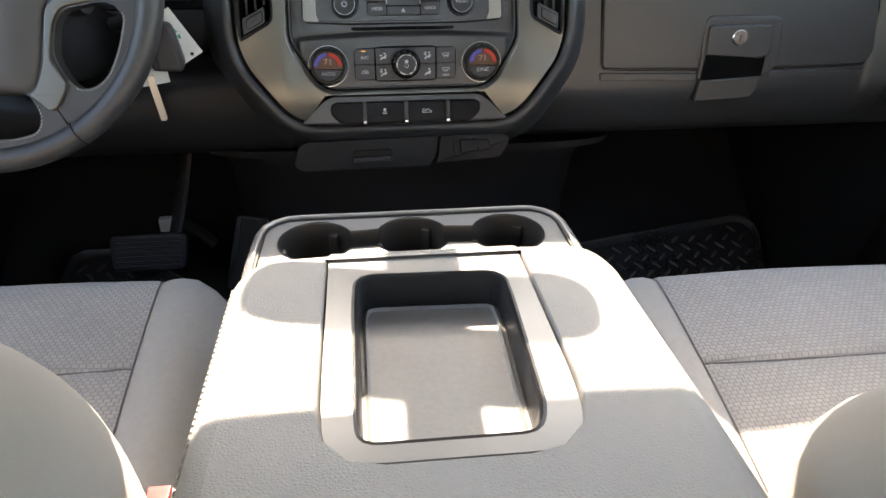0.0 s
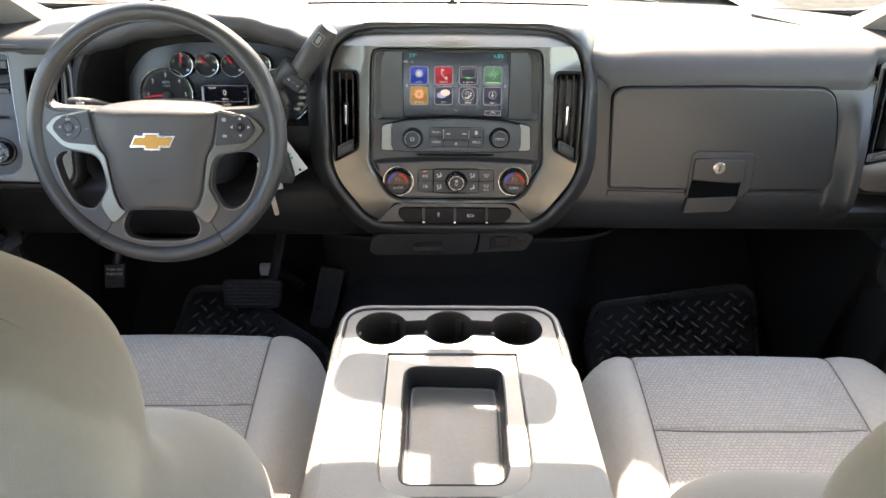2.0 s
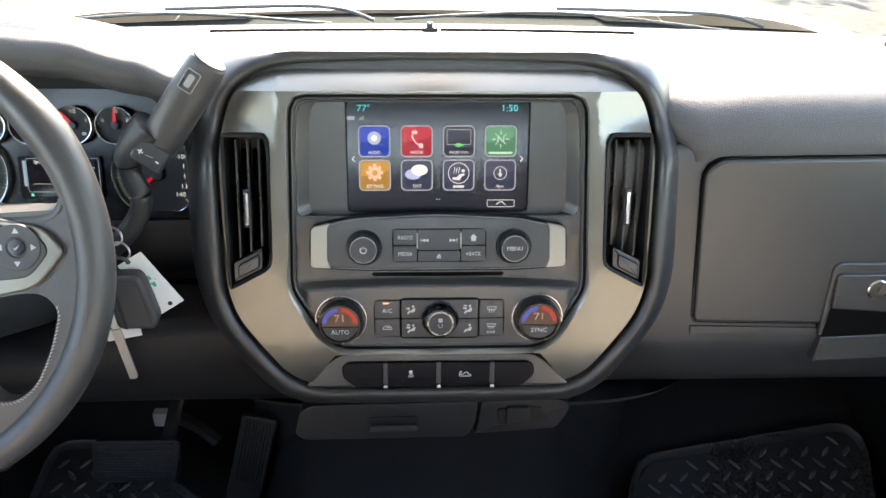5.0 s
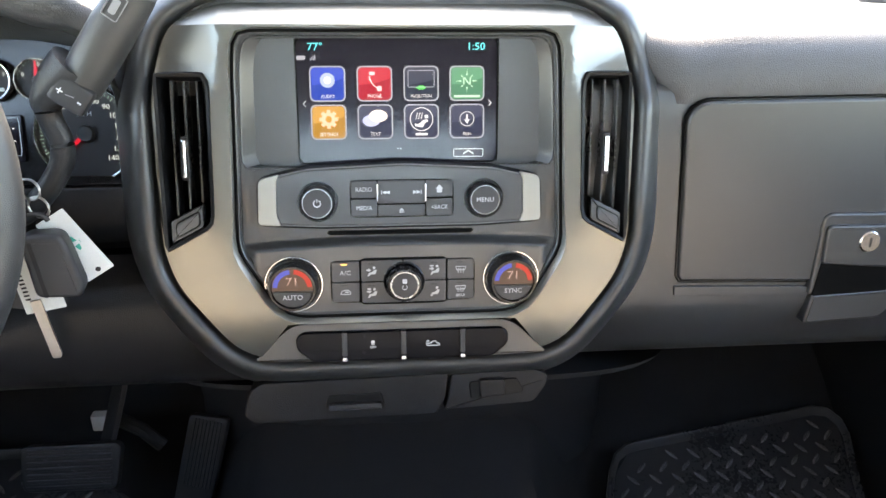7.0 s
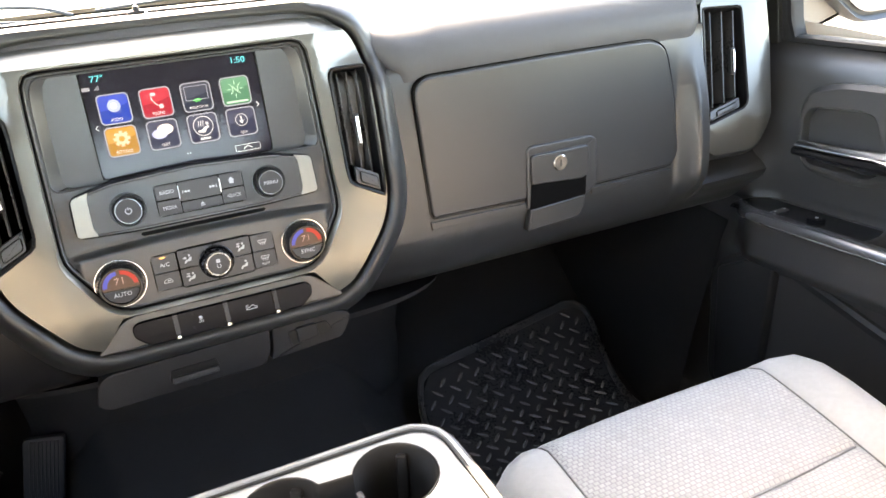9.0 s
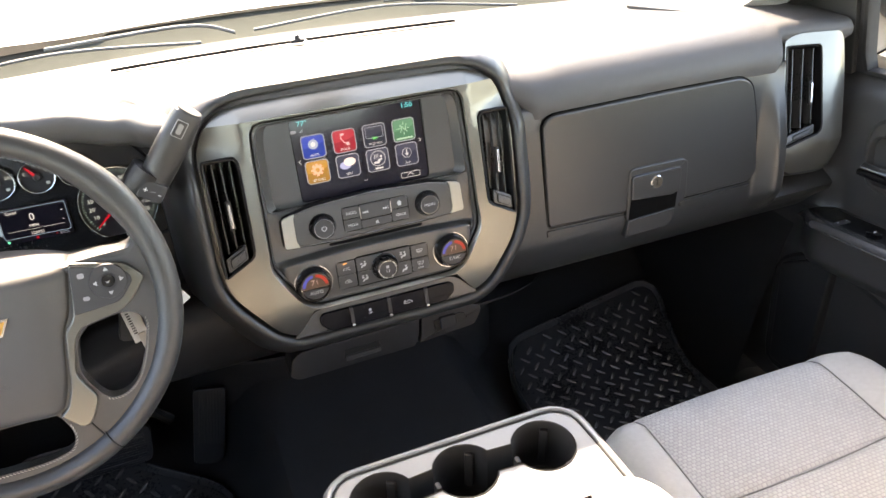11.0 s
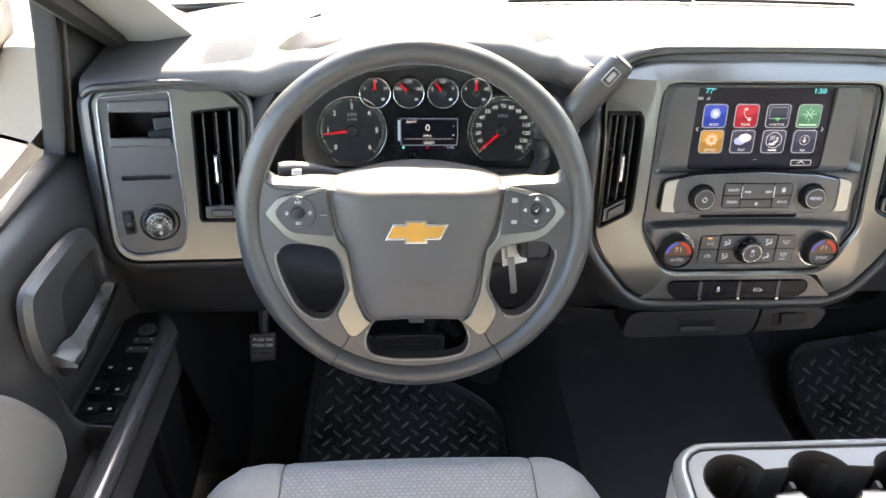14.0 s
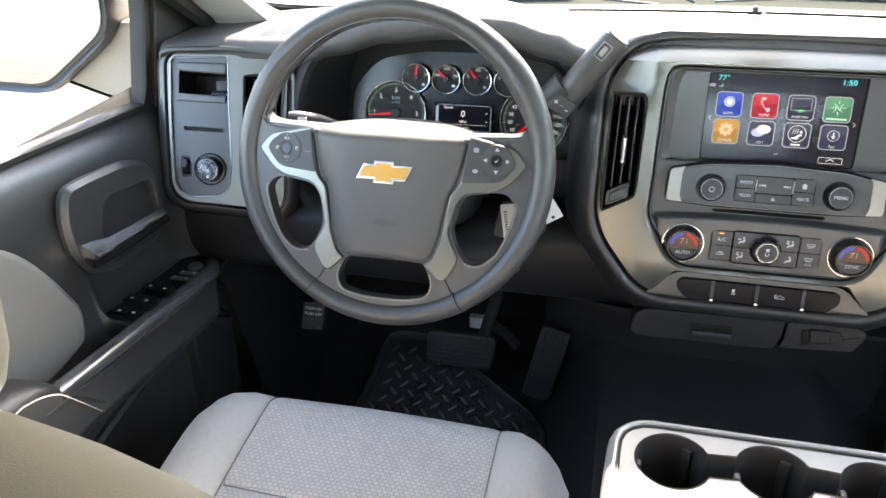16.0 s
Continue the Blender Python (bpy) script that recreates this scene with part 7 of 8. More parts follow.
    hd = part("door_handle", b, M_CHROME, d, "chrome door pull")
    b = bmesh.new()
    tube(b, [p + Vector((s * 0.003, 0.004, -0.013)) for p in sp_], [0.0060 + 0.0045 * i / (len(sp_) - 1) for i in range(len(sp_))], 12)
    part("handle_grip", b, M_BLACK, hd, "black underside of the pull")
    # pale insert and padded armrest further back
    b = bmesh.new()
    ins = rpoly([(0.10, 0.50), (0.10, 0.66), (0.585, 0.668), (0.650, 0.620), (0.684, 0.566), (0.712, 0.506), (0.702, 0.466), (0.64, 0.455)], [0.03, 0.03, 0.05, 0.06, 0.06, 0.014, 0.012, 0.02], 6)
    I = resample(ins, 120)
    loft(b, [lift(I, -0.01, H), lift(I, 0.004, H), lift(offset(I, -0.006), 0.010, H), lift(offset(I, -0.009), 0.0105, H)], True, False, True)
    part("insert", b, M_DOORPAD, d, "grey vinyl insert")
    b = bmesh.new()
    rows = []
    for y, g in ((0.05, 1), (0.40, 1), (0.52, 1), (0.545, 0.985), (0.565, 0.93), (0.582, 0.83), (0.596, 0.70), (0.610, 0.53), (0.625, 0.32), (0.640, 0.08)):
        zt = 0.521 + (0.55 - min(y, 0.55)) * 0.03
        ring = []
        for q in np.linspace(0, 2 * math.pi, 20, endpoint=False):
            cx, cz = 0.766, zt - 0.044 - 0.05 * (1 - g)
            w, h = 0.036, 0.044 * g
            ring.append(Vector((s * (cx - w * math.copysign(abs(math.cos(q)) ** 0.6, math.cos(q))), y, cz + h * math.copysign(abs(math.sin(q)) ** 0.6, math.sin(q)))))
        rows.append(ring)
    loft(b, rows, True, True, True)
    ar = part("armrest_pad", b, M_LEATHER, d, "black padded armrest", smooth=60)
    b = bmesh.new()
    line = resample3(spline([(s * 0.7295, 0.20, 0.523), (s * 0.7295, 0.50, 0.514), (s * 0.7295, 0.545, 0.511), (s * 0.7295, 0.580, 0.494), (s * 0.7295, 0.605, 0.463), (s * 0.7295, 0.632, 0.424)], 24), 0.0030)
    for p, q in zip(line, line[1:]):
        tube(b, [p, p.lerp(q, 0.72)], 0.0007, 4)
    part("stitching", b, M_THREAD, ar, "pale stitching", kind="stuff")
    # switch plate with its buttons
    def top(y, w, up=0.0):
        return Vector((s * (0.784 - w), y, arm_top(y) + 0.0025 + up))
    b = bmesh.new()
    loft(b, [[top(y, w, u) for w, u in ((-0.030, 0.010), (-0.028, 0.003), (-0.022, 0.001), (0.034, 0.001), (0.0405, -0.004))] for y in np.linspace(0.744, 0.955, 16)], close=False)
    sw = part("switch_plate", b, M_BLACK, d, "gloss black switch plate")
    b = bmesh.new()
    loft(b, [[top(y, w * min(1, max(0.2, (0.985 - y) / 0.06)), u) for w, u in ((0.0300, 0.0008), (0.0320, 0.0022), (0.042, 0.0030), (0.049, 0.0016), (0.0528, -0.004), (0.0533, -0.009))] for y in np.linspace(0.56, 0.955, 22)], close=False)
    part("armrest_edge", b, M_BARGREY, d, "satin dark metallic armrest edge", smooth=70)
    # bright line along the armrest's edge
    b = bmesh.new()
    tube(b, [Vector((s * (0.784 - 0.052 * min(1, max(0, (0.985 - y) / 0.09)) - 0.0004), y, arm_top(y) - 0.007)) for y in np.linspace(0.56, 0.95, 24)], 0.0016, 6)
    part("edge_line", b, M_CHROME, d, "thin added line painted as the edge's highlight line")
    spots = [(0.765, -0.003), (0.764, 0.018), (0.794, -0.004), (0.792, 0.0185), (0.832, -0.002), (0.829, 0.0210)] if s < 0 else [(0.826, 0.016)]
    for i, (y, w) in enumerate(spots):
        flat = i < 2 and s < 0
        b = bmesh.new()
        m = Matrix.Translation(top(y, w)) @ Matrix.Rotation(-0.13, 4, "X")
        box(b, (0, 0, 0.0015 if flat else 0.004), (0.0195 if s < 0 else 0.0165, 0.014 if flat else 0.019, 0.004 if flat else 0.007), m, 0.0018)
        bt = part("window_switch" if not flat else "lock_switch", b, M_BLACK, sw)
        b = bmesh.new()
        box(b, (0, -0.001, 0.0037 if flat else 0.0077), (0.0042, 0.0030, 0.0006), m, 0)
        part("symbol", b, M_SOFTMARK, bt)
        if not flat and i % 2 == 0:
            b = bmesh.new()
            m = Matrix.Translation(top(y + 0.005, 0.0085 if s < 0 else 0.016)) @ Matrix.Rotation(-0.13, 4, "X")
            slab(b, rrect(0, 0, 0.050 if s < 0 else 0.03, 0.032, 0.006, 3), -0.001, 0.0007, m)
            part("switch_well", b, M_RUBSEAL, sw)
    for y, w0, w1 in ((0.873, 0.002, 0.032), (0.892, 0.005, 0.031)) if s < 0 else ((0.885, 0.004, 0.030),):
        b = bmesh.new()
        m = Matrix.Translation(top(y, (w0 + w1) / 2)) @ Matrix.Rotation(-0.13, 4, "X")
        box(b, (0, 0, 0.001), (w1 - w0, 0.011, 0.004), m, 0.001)
        bt = part("rocker_switch", b, M_BTN, sw)
        b = bmesh.new()
        for dx in (-0.009, 0.009):
            box(b, (dx, 0, 0.0033), (0.0024, 0.0024, 0.0005), m, 0)
        part("symbol", b, M_SOFTMARK, bt)
    if s < 0:
        b = bmesh.new()
        lathe(b, [(0.011, 0), (0.011, 0.003), (0.0085, 0.004), (0.0080, 0.006), (0, 0.0065)], Matrix.Translation(top(0.914, 0.016)), 24)
        part("mirror_knob", b, M_BTN, sw, "round mirror adjuster")
    # map pocket below
    b = bmesh.new()
    P = resample(rpoly([(0.40, 0.08), (0.40, 0.30), (0.72, 0.345), (0.90, 0.372), (0.965, 0.345), (1.012, 0.300), (0.985, 0.08)], 0.03, 4), 64)
    H2 = Matrix(((0, 0, -s, s * 0.794), (1, 0, 0, 0.0), (0, 1, 0, 0.0), (0, 0, 0, 1)))
    loft(b, [lift(P, -0.004, H2), lift(P, 0.008, H2), lift(offset(P, -0.006), 0.012, H2), lift(offset(P, -0.016), 0.010, H2), lift(offset(P, -0.020), -0.004, H2)], True, False, True)
    part("map_pocket", b, M_LOW, d, "black map pocket")
    b = bmesh.new()
    slab(b, rpoly([(0.880, 0.10), (0.885, 0.356), (0.925, 0.352), (0.992, 0.306), (0.966, 0.10)], [0.01, 0.01, 0.012, 0.008, 0.01], 3), -0.002, 0.018, H2, 0.005, 3)
    part("pocket_divider", b, M_LOW, d)
    # frame round the window, the sail panel at its front corner
    T = 0.16

    def fr(y, z, k=0.0):
        return Vector((s * (0.853 - T * (z - 0.69) - k), y, z))
    outer = [(1.31, 0.62), (1.31, 0.70), (1.24, 0.78), (1.0, 0.965), (0.78, 1.12), (0.60, 1.215), (0.2, 1.25), (-0.2, 1.25), (-0.22, 0.69), (0.66, 0.685), (1.0, 0.645)]
    win = rpoly([(0.975, 0.668), (0.990, 0.81), (0.985, 0.930), (0.76, 1.088), (0.58, 1.170), (0.2, 1.20), (-0.08, 1.20), (-0.10, 0.697), (0.66, 0.697)], [0.01, 0.03, 0.03, 0.05, 0.05, 0.05, 0.04, 0.02, 0.02], 4)
    b = bmesh.new()
    holed(b, outer, [win[::-1]], 0.0, 0.022, Matrix.Identity(4))
    for v in b.verts:
        v.co = fr(v.co.x, v.co.y, v.co.z)
    part("window_frame", b, M_LOW, d, "black window frame")
    b = bmesh.new()
    Wn = resample(win, 90)
    loft(b, [[fr(p[0], p[1], n) for p in offset(Wn, o)] for o, n in ((0.004, 0.022), (0.002, 0.027), (-0.004, 0.027), (-0.007, 0.022), (-0.007, 0.006))], True)
    part("window_seal", b, M_RUBSEAL, d, "black rubber seal")
    b = bmesh.new()
    b.faces.new([b.verts.new(fr(p[0], p[1], 0.004)) for p in offset(Wn, 0.001)])
    pn = part("window_pane", b, M_GLASS, d, "clear window pane")
    pn.visible_shadow = False
    b = bmesh.new()
    sail = rpoly([(0.990, 0.650), (1.004, 0.81), (1.000, 0.930), (1.06, 0.892), (1.12, 0.845), (1.235, 0.742), (1.24, 0.640)], 0.01, 3)
    slab(b, sail, 0.020, 0.030, Matrix.Identity(4), 0.004)
    for v in b.verts:
        v.co = fr(v.co.x, v.co.y, v.co.z)
    part("sail_panel", b, M_DASH, d, "charcoal corner panel")
    # outside skin
    b = bmesh.new()
    loft(b, [[Vector((s * x, y, z)) for x, z in ((0.865, 0.688), (0.90, 0.66), (0.96, 0.55), (0.985, 0.3), (0.97, 0.0), (0.93, -0.15))] for y in (1.28, 0.6, -0.2)], close=False)
    part("outer_skin", b, M_WHITE, d, "white painted outer skin")
    # rear door, plain
    r = thing("rear_door", (s * 0.82, -0.8, 0.1), "plain charcoal rear door", "door", "rear doors", "structure")
    b = bmesh.new()
    loft(b, [[Vector((s * x, y, z)) for x, z in ((0.862, 0.692), (0.83, 0.697), (0.80, 0.6), (0.79, 0.45), (0.79, 0.05))] for y in (-0.22, -1.33)], close=False)
    part("inner_panel", b, M_DASH, r)
    b = bmesh.new()
    holed(b, [(-0.2, 0.69), (-0.2, 1.25), (-1.2, 1.23), (-1.36, 0.69)], [[(-0.30, 0.70), (-1.20, 0.70), (-1.08, 1.16), (-0.30, 1.19)]], 0.0, 0.03, Matrix.Identity(4))
    for v in b.verts:
        v.co = fr(v.co.x, v.co.y, v.co.z)
    part("window_frame", b, M_TRIM, r)
    b = bmesh.new()
    b.faces.new([b.verts.new(fr(y, z, 0.012)) for y, z in ((-0.29, 0.69), (-1.21, 0.69), (-1.09, 1.17), (-0.29, 1.20))])
    pn = part("window_pane", b, M_TINT, r, "lightly tinted window pane")
    pn.visible_shadow = False
    b = bmesh.new()
    loft(b, [[Vector((s * x, y, z)) for x, z in ((0.865, 0.688), (0.90, 0.66), (0.96, 0.55), (0.985, 0.3), (0.97, 0.0), (0.93, -0.15))] for y in (-0.2, -1.4)], close=False)
    part("outer_skin", b, M_WHITE, r)
    # pillar trim along the windshield
    p = thing("a_pillar", (s * 0.76, 1.25, 0.72), "pale grey trim of the windshield pillar", "pillar", "windshield pillars", "structure")
    b = bmesh.new()
    rows = []
    for t in np.linspace(0, 1, 16):
        z = 0.700 + 0.52 * t
        g = ws(s * 0.80, max(z, 0.735))
        flare = 0.05 * max(0, 1 - t * 3.2) ** 1.5
        rows.append([Vector((s * (abs(g.x) + 0.035), g.y - 0.005, z)), Vector((s * (abs(g.x) - 0.030 - flare), g.y - 0.010 + flare * 0.3, z)), Vector((s * (abs(g.x) - 0.060 - flare), g.y - 0.035 - flare * 0.3, z)), Vector((s * (abs(g.x) - 0.067 - flare), g.y - 0.065 - flare, z)), Vector((s * (abs(g.x) - 0.044), g.y - 0.085 - flare, z)), Vector((s * (abs(g.x) + 0.022), g.y - 0.100, z))])
    loft(b, rows, close=False)
    part("pillar_trim", b, M_TRIM, p, smooth=70)
    b = bmesh.new()
    tube(b, [Vector((s * (abs(ws(s * 0.80, z).x) - 0.004), ws(s * 0.80, z).y - 0.108, z)) for z in np.linspace(0.71, 1.2, 14)], 0.014, 8)
    part("door_seal", b, M_RUBSEAL, p, "black rubber door seal")
    b = bmesh.new()
    tube(b, spline([ws(s * 0.60, 0.733), ws(s * 0.70, 0.736) + Vector((0, -0.002, 0.004)), ws(s * 0.775, 0.765) + Vector((0, -0.004, 0)), ws(s * 0.795, 0.83) + Vector((0, -0.004, 0)), ws(s * 0.797, 1.0)], 6), 0.006, 8)
    part("glass_border", b, M_RUBSEAL, p, "black border of the glass")
    # outside mirror
    mr_ = thing("side_mirror", (s * 1.1, 1.08, 0.62), "charcoal door mirror outside the window", "mirror", "door mirrors")
    MX = Matrix(((s, 0, 0, 0), (0, 0, -1, 1.05), (0, 1, 0, 0), (0, 0, 0, 1)))
    b = bmesh.new()
    hs = resample(rpoly([(0.928, 0.80), (0.936, 0.745), (1.075, 0.652), (1.20, 0.655), (1.23, 0.70), (1.21, 0.93), (1.17, 0.96), (0.98, 0.95), (0.940, 0.92)], 0.03, 4), 64)
    loft(b, [lift(offset(hs, -0.004), -0.012, MX), lift(offset(hs, 0.004), -0.004, MX), lift(offset(hs, 0.008), -0.02, MX), lift(offset(hs, 0.0), -0.08, MX), lift(offset(hs, -0.05), -0.13, MX)], True, True, True)
    part("housing", b, M_DASH, mr_)
    b = bmesh.new()
    slab(b, offset(hs, -0.010), -0.011, -0.008, MX)
    part("mirror_glass", b, M_MIRROR, mr_, "mirror glass")
    b = bmesh.new()
    slab(b, rpoly([(0.862, 0.590), (0.864, 0.757), (0.935, 0.760), (0.99, 0.72), (1.07, 0.660), (0.95, 0.625)], 0.02, 4), -0.075, -0.03, MX, 0.01)
    part("arm", b, M_TANPLASTIC, mr_, "short tan arm")
    return d


for side_ in (-1, 1):
    door(side_)


# ---- seats ----
def seat(cx, front, name):
    """A front seat with its cushion's front edge at y = front."""
    st = thing("front_seat", (cx, front - 0.3, 0.06), name, "car seat", "front seats")
    hw, ln = 0.245, 0.60
    xs = [-0.245, -0.240, -0.230, -0.215, -0.195, -0.175, -0.160, -0.153, -0.150, -0.147, -0.140] + list(np.linspace(-0.12, 0.12, 9)) + [0.140, 0.147, 0.150, 0.153, 0.160, 0.175, 0.195, 0.215, 0.230, 0.240, 0.245]
    sm = 0.012 if cx < 0 else -0.013  # the woven field lies a little towards the middle of the cab
    cs = 0.172  # distance of the cross seam from the front edge
    ds = [0.0, 0.002, 0.006, 0.013, 0.025, 0.04, 0.06, 0.08, 0.10, 0.125, 0.150, 0.162, 0.167, 0.170, 0.172, 0.174, 0.177, 0.186] + list(np.linspace(0.2, ln, 14))

    def top(x, d):
        x0, x = x, x - sm * max(0, 1 - (x / 0.245) ** 2)
        r = 0.050
        z = 0.362 + 0.012 * math.sin(min(1, d / 0.5) * 3.14) - 0.14 * max(0, d - 0.04)  # the cushion falls towards the back
        a = max(0.0, 1 - d / r)
        z -= r * 1.15 * (1 - math.sqrt(max(0, 1 - a * a)))
        ex = hw - abs(x0) + 0.006 - 0.05 * max(0, 1 - d / 0.07) ** 2
        b = min(1.0, max(0.0, 1 - ex / 0.060))
        z -= 0.060 * (1 - math.sqrt(max(0, 1 - b * b)))
        z += 0.014 * math.exp(-((abs(x) - 0.19) / 0.03) ** 2) * min(1, d / 0.1)
        z -= 0.0035 * math.exp(-((abs(x) - 0.150) / 0.004) ** 2)
        if abs(x) < 0.149:
            z -= 0.0045 * math.exp(-((d - cs - 0.02 * math.cos(x / 0.15 * 1.57) * 0.3) / 0.0035) ** 2)
            z += 0.004 * math.cos(x / 0.15 * 1.57)
        return z

    def P(x, d):
        x = x + sm * max(0, 1 - (x / 0.245) ** 2)
        return Vector((cx + x, front - d - 0.03 * max(0, (abs(x) - 0.17) / 0.075) ** 2 * max(0, 1 - d / 0.15), top(x, d)))

    def grid(cols, rows):
        b = bmesh.new()
        loft(b, [[P(x, d) for x in cols] for d in rows], close=False)
        return b
    L, Mid, R = [x for x in xs if x <= -0.149], [x for x in xs if -0.1501 <= x <= 0.1501], [x for x in xs if x >= 0.149]
    c = part("cushion_insert", grid(Mid, [d for d in ds if d >= 0.0]), M_WEAVE, st, "woven grey cushion insert", smooth=70)
    part("cushion_bolster", grid(L, ds), M_CLOTH, st, "plain grey cushion bolster", smooth=70)
    part("cushion_bolster", grid(R, ds), M_CLOTH, st, "plain grey cushion bolster", smooth=70)
    b = bmesh.new()
    rim = [P(x, ln) for x in xs]
    edge = [P(xs[0], d) for d in ds[::-1]] + [P(x, 0) for x in xs[1:-1]] + [P(xs[-1], d) for d in ds]
    loft(b, [edge, [Vector((cx + (p.x - cx) * 0.985, p.y - (0.012 if p.y > front - 0.1 else 0), p.z - 0.05)) for p in edge], [Vector((cx + (p.x - cx) * 0.95, p.y - (0.04 if p.y > front - 0.1 else 0), 0.215)) for p in edge]], close=False)
    part("cushion_side", b, M_CLOTH, st, "plain grey cushion side", smooth=70)
    b = bmesh.new()
    for sx in (-0.149, 0.149):
        tube(b, [P(sx, d) + Vector((0, 0, 0.0012)) for d in np.linspace(0.01, ln - 0.02, 40)], 0.0009, 5)
    tube(b, [P(x, cs + 0.006 * math.cos(x / 0.15 * 1.57)) + Vector((0, 0, 0.0010)) for x in np.linspace(-0.147, 0.147, 24)], 0.0010, 5)
    part("cushion_seam", b, M_SEAM, st, "grey sewn seam")
    b = bmesh.new()
    box(b, (cx, front - 0.33, 0.15), (0.40, 0.44, 0.16), bev=0.02)
    part("seat_base", b, M_LOW, st, "black seat base")
    # backrest: a stack of rounded sections
    by = front - 0.79
    secs = [(0.33, 0.256, 0.385, 0.14), (0.42, 0.262, 0.430, 0.115), (0.50, 0.262, 0.425, 0.095), (0.56, 0.262, 0.398, 0.085), (0.61, 0.260, 0.362, 0.078), (0.640, 0.252, 0.330, 0.072), (0.664, 0.242, 0.292, 0.067), (0.69, 0.235, 0.260, 0.063), (0.73, 0.231, 0.240, 0.058), (0.78, 0.236, 0.236, 0.052), (0.82, 0.234, 0.231, 0.054), (0.852, 0.220, 0.223, 0.062), (0.876, 0.190, 0.210, 0.076), (0.889, 0.148, 0.197, 0.092), (0.896, 0.095, 0.182, 0.112), (0.898, 0.045, 0.168, 0.130)]
    rows = []
    if cx > 0:  # this seat is leaned back a little further
        secs = [(z - 0.050 * min(1, max(0, (z - 0.50) / 0.2)), w, f - 0.01 * min(1, max(0, (z - 0.60) / 0.2)), k) for z, w, f, k in secs]
    for z, w, f, k in [tuple(p) for p in _dense(secs)]:
        ring = []
        for q in np.linspace(0, 2 * math.pi, 44, endpoint=False):
            cq, sq = math.cos(q), math.sin(q)
            x = w * math.copysign(abs(cq) ** 0.66, cq)
            yy = math.copysign(abs(sq) ** 0.66, sq)
            yf = (f + k) / 2 + (f - k) / 2 * yy
            if yy > 0:
                yf -= 0.030 * yy * math.exp(-(x / (w * 0.62)) ** 4) * min(1, max(0, (0.82 - z) / 0.1))
            ring.append(Vector((cx + x, by + yf, z)))
        rows.append(ring)
    b = bmesh.new()
    loft(b, rows, True, True, True)
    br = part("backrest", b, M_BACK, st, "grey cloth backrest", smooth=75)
    b = bmesh.new()
    for sx in (-1, 1):
        pts = []
        for z, w, f, k in _dense(secs)[4:-4]:
            pts.append(Vector((cx + sx * (w * 0.985), by + k + (f - k) * 0.42, z)))
        tube(b, pts, 0.0015, 5)
    part("backrest_seam", b, M_SEAM, br, "sewn side seam")
    # headrest on two posts
    b = bmesh.new()
    rows = []
    hx = cx + (0.012 if cx < 0 else -0.010)
    for u in [-1, -0.99, -0.97, -0.93, -0.86, -0.75, -0.5, -0.2, 0.2, 0.5, 0.75, 0.86, 0.93, 0.97, 0.99, 1]:
        z = (0.9445 if cx < 0 else 0.9025) + 0.0925 * u
        g = (1 - (0.994 * abs(u)) ** 12) ** 0.30
        ring = []
        for q in np.linspace(0, 2 * math.pi, 56, endpoint=False):
            ring.append(Vector((hx + (0.104 - 0.016 * step(0.3, -1.0, u)) * g ** 0.8 * math.copysign(abs(math.cos(q)) ** 0.40, math.cos(q)), by + 0.196 + 0.046 * g * math.copysign(abs(math.sin(q)) ** 0.50, math.sin(q)), z)))
        rows.append(ring)
    loft(b, rows, True, True, True)
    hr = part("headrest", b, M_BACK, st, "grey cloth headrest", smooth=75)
    for sx in (-0.07, 0.07):
        b = bmesh.new()
        tube(b, [(cx + sx, by + 0.185, 0.80), (cx + sx, by + 0.198, 0.90)], 0.006, 10)
        part("post", b, M_CHROME, hr, "steel headrest post")
    b = bmesh.new()
    box(b, (cx + (0.246 if cx < 0 else -0.225), front - 0.417, 0.405), (0.022, 0.032, 0.066), bev=0.004)
    bk = part("belt_buckle", b, M_BLACK, st, "black belt buckle")
    b = bmesh.new()
    box(b, (cx + (0.246 if cx < 0 else -0.225), front - 0.417, 0.4390), (0.015, 0.024, 0.006), bev=0.001)
    part("release_button", b, mat("red_plastic", (0.6, 0.03, 0.03), 0.4), bk, "red release button")
    return st


def _dense(secs):
    out = []
    P4 = [Vector((a, b, c, d)) for a, b, c, d in secs]
    for i in range(len(P4) - 1):
        p0, p1, p2, p3 = P4[max(i - 1, 0)], P4[i], P4[i + 1], P4[min(i + 2, len(P4) - 1)]
        for k in range(4):
            t = k / 4
            out.append(tuple(0.5 * ((2 * p1) + (p2 - p0) * t + (2 * p0 - 5 * p1 + 4 * p2 - p3) * t * t + (3 * p1 - p0 - 3 * p2 + p3) * t ** 3)))
    out.append(tuple(P4[-1]))
    return out


seat(-0.446, 0.793, "light grey cloth driver's seat with a woven insert")
seat(0.425, 0.745, "light grey cloth passenger's seat with a woven insert")


# ---- folded-down centre console ----
CX = -0.012
con = thing("center_console", (CX, 0.4, 0.1), "pale grey folded-down centre console with cup holders and a tray", "center console")
bm = bmesh.new()
OUT = resample(rpoly([(-0.150, 0.04), (0.150, 0.04), (0.157, 0.58), (0.152, 0.672), (0.128, 0.694), (-0.128, 0.694), (-0.152, 0.672), (-0.157, 0.58)], [0.02, 0.02, 0.05, 0.035, 0.03, 0.03, 0.035, 0.05], 6), 120)
ZM = Matrix.Translation((CX, 0, 0))
loft(bm, [lift(offset(OUT, -0.020), 0.21, ZM), lift(offset(OUT, -0.006), 0.36, ZM), lift(OUT, 0.440, ZM), lift(OUT, 0.4600, ZM)], True)
part("base", bm, M_VINYL, con, "pale grey base", smooth=60)
bm = bmesh.new()
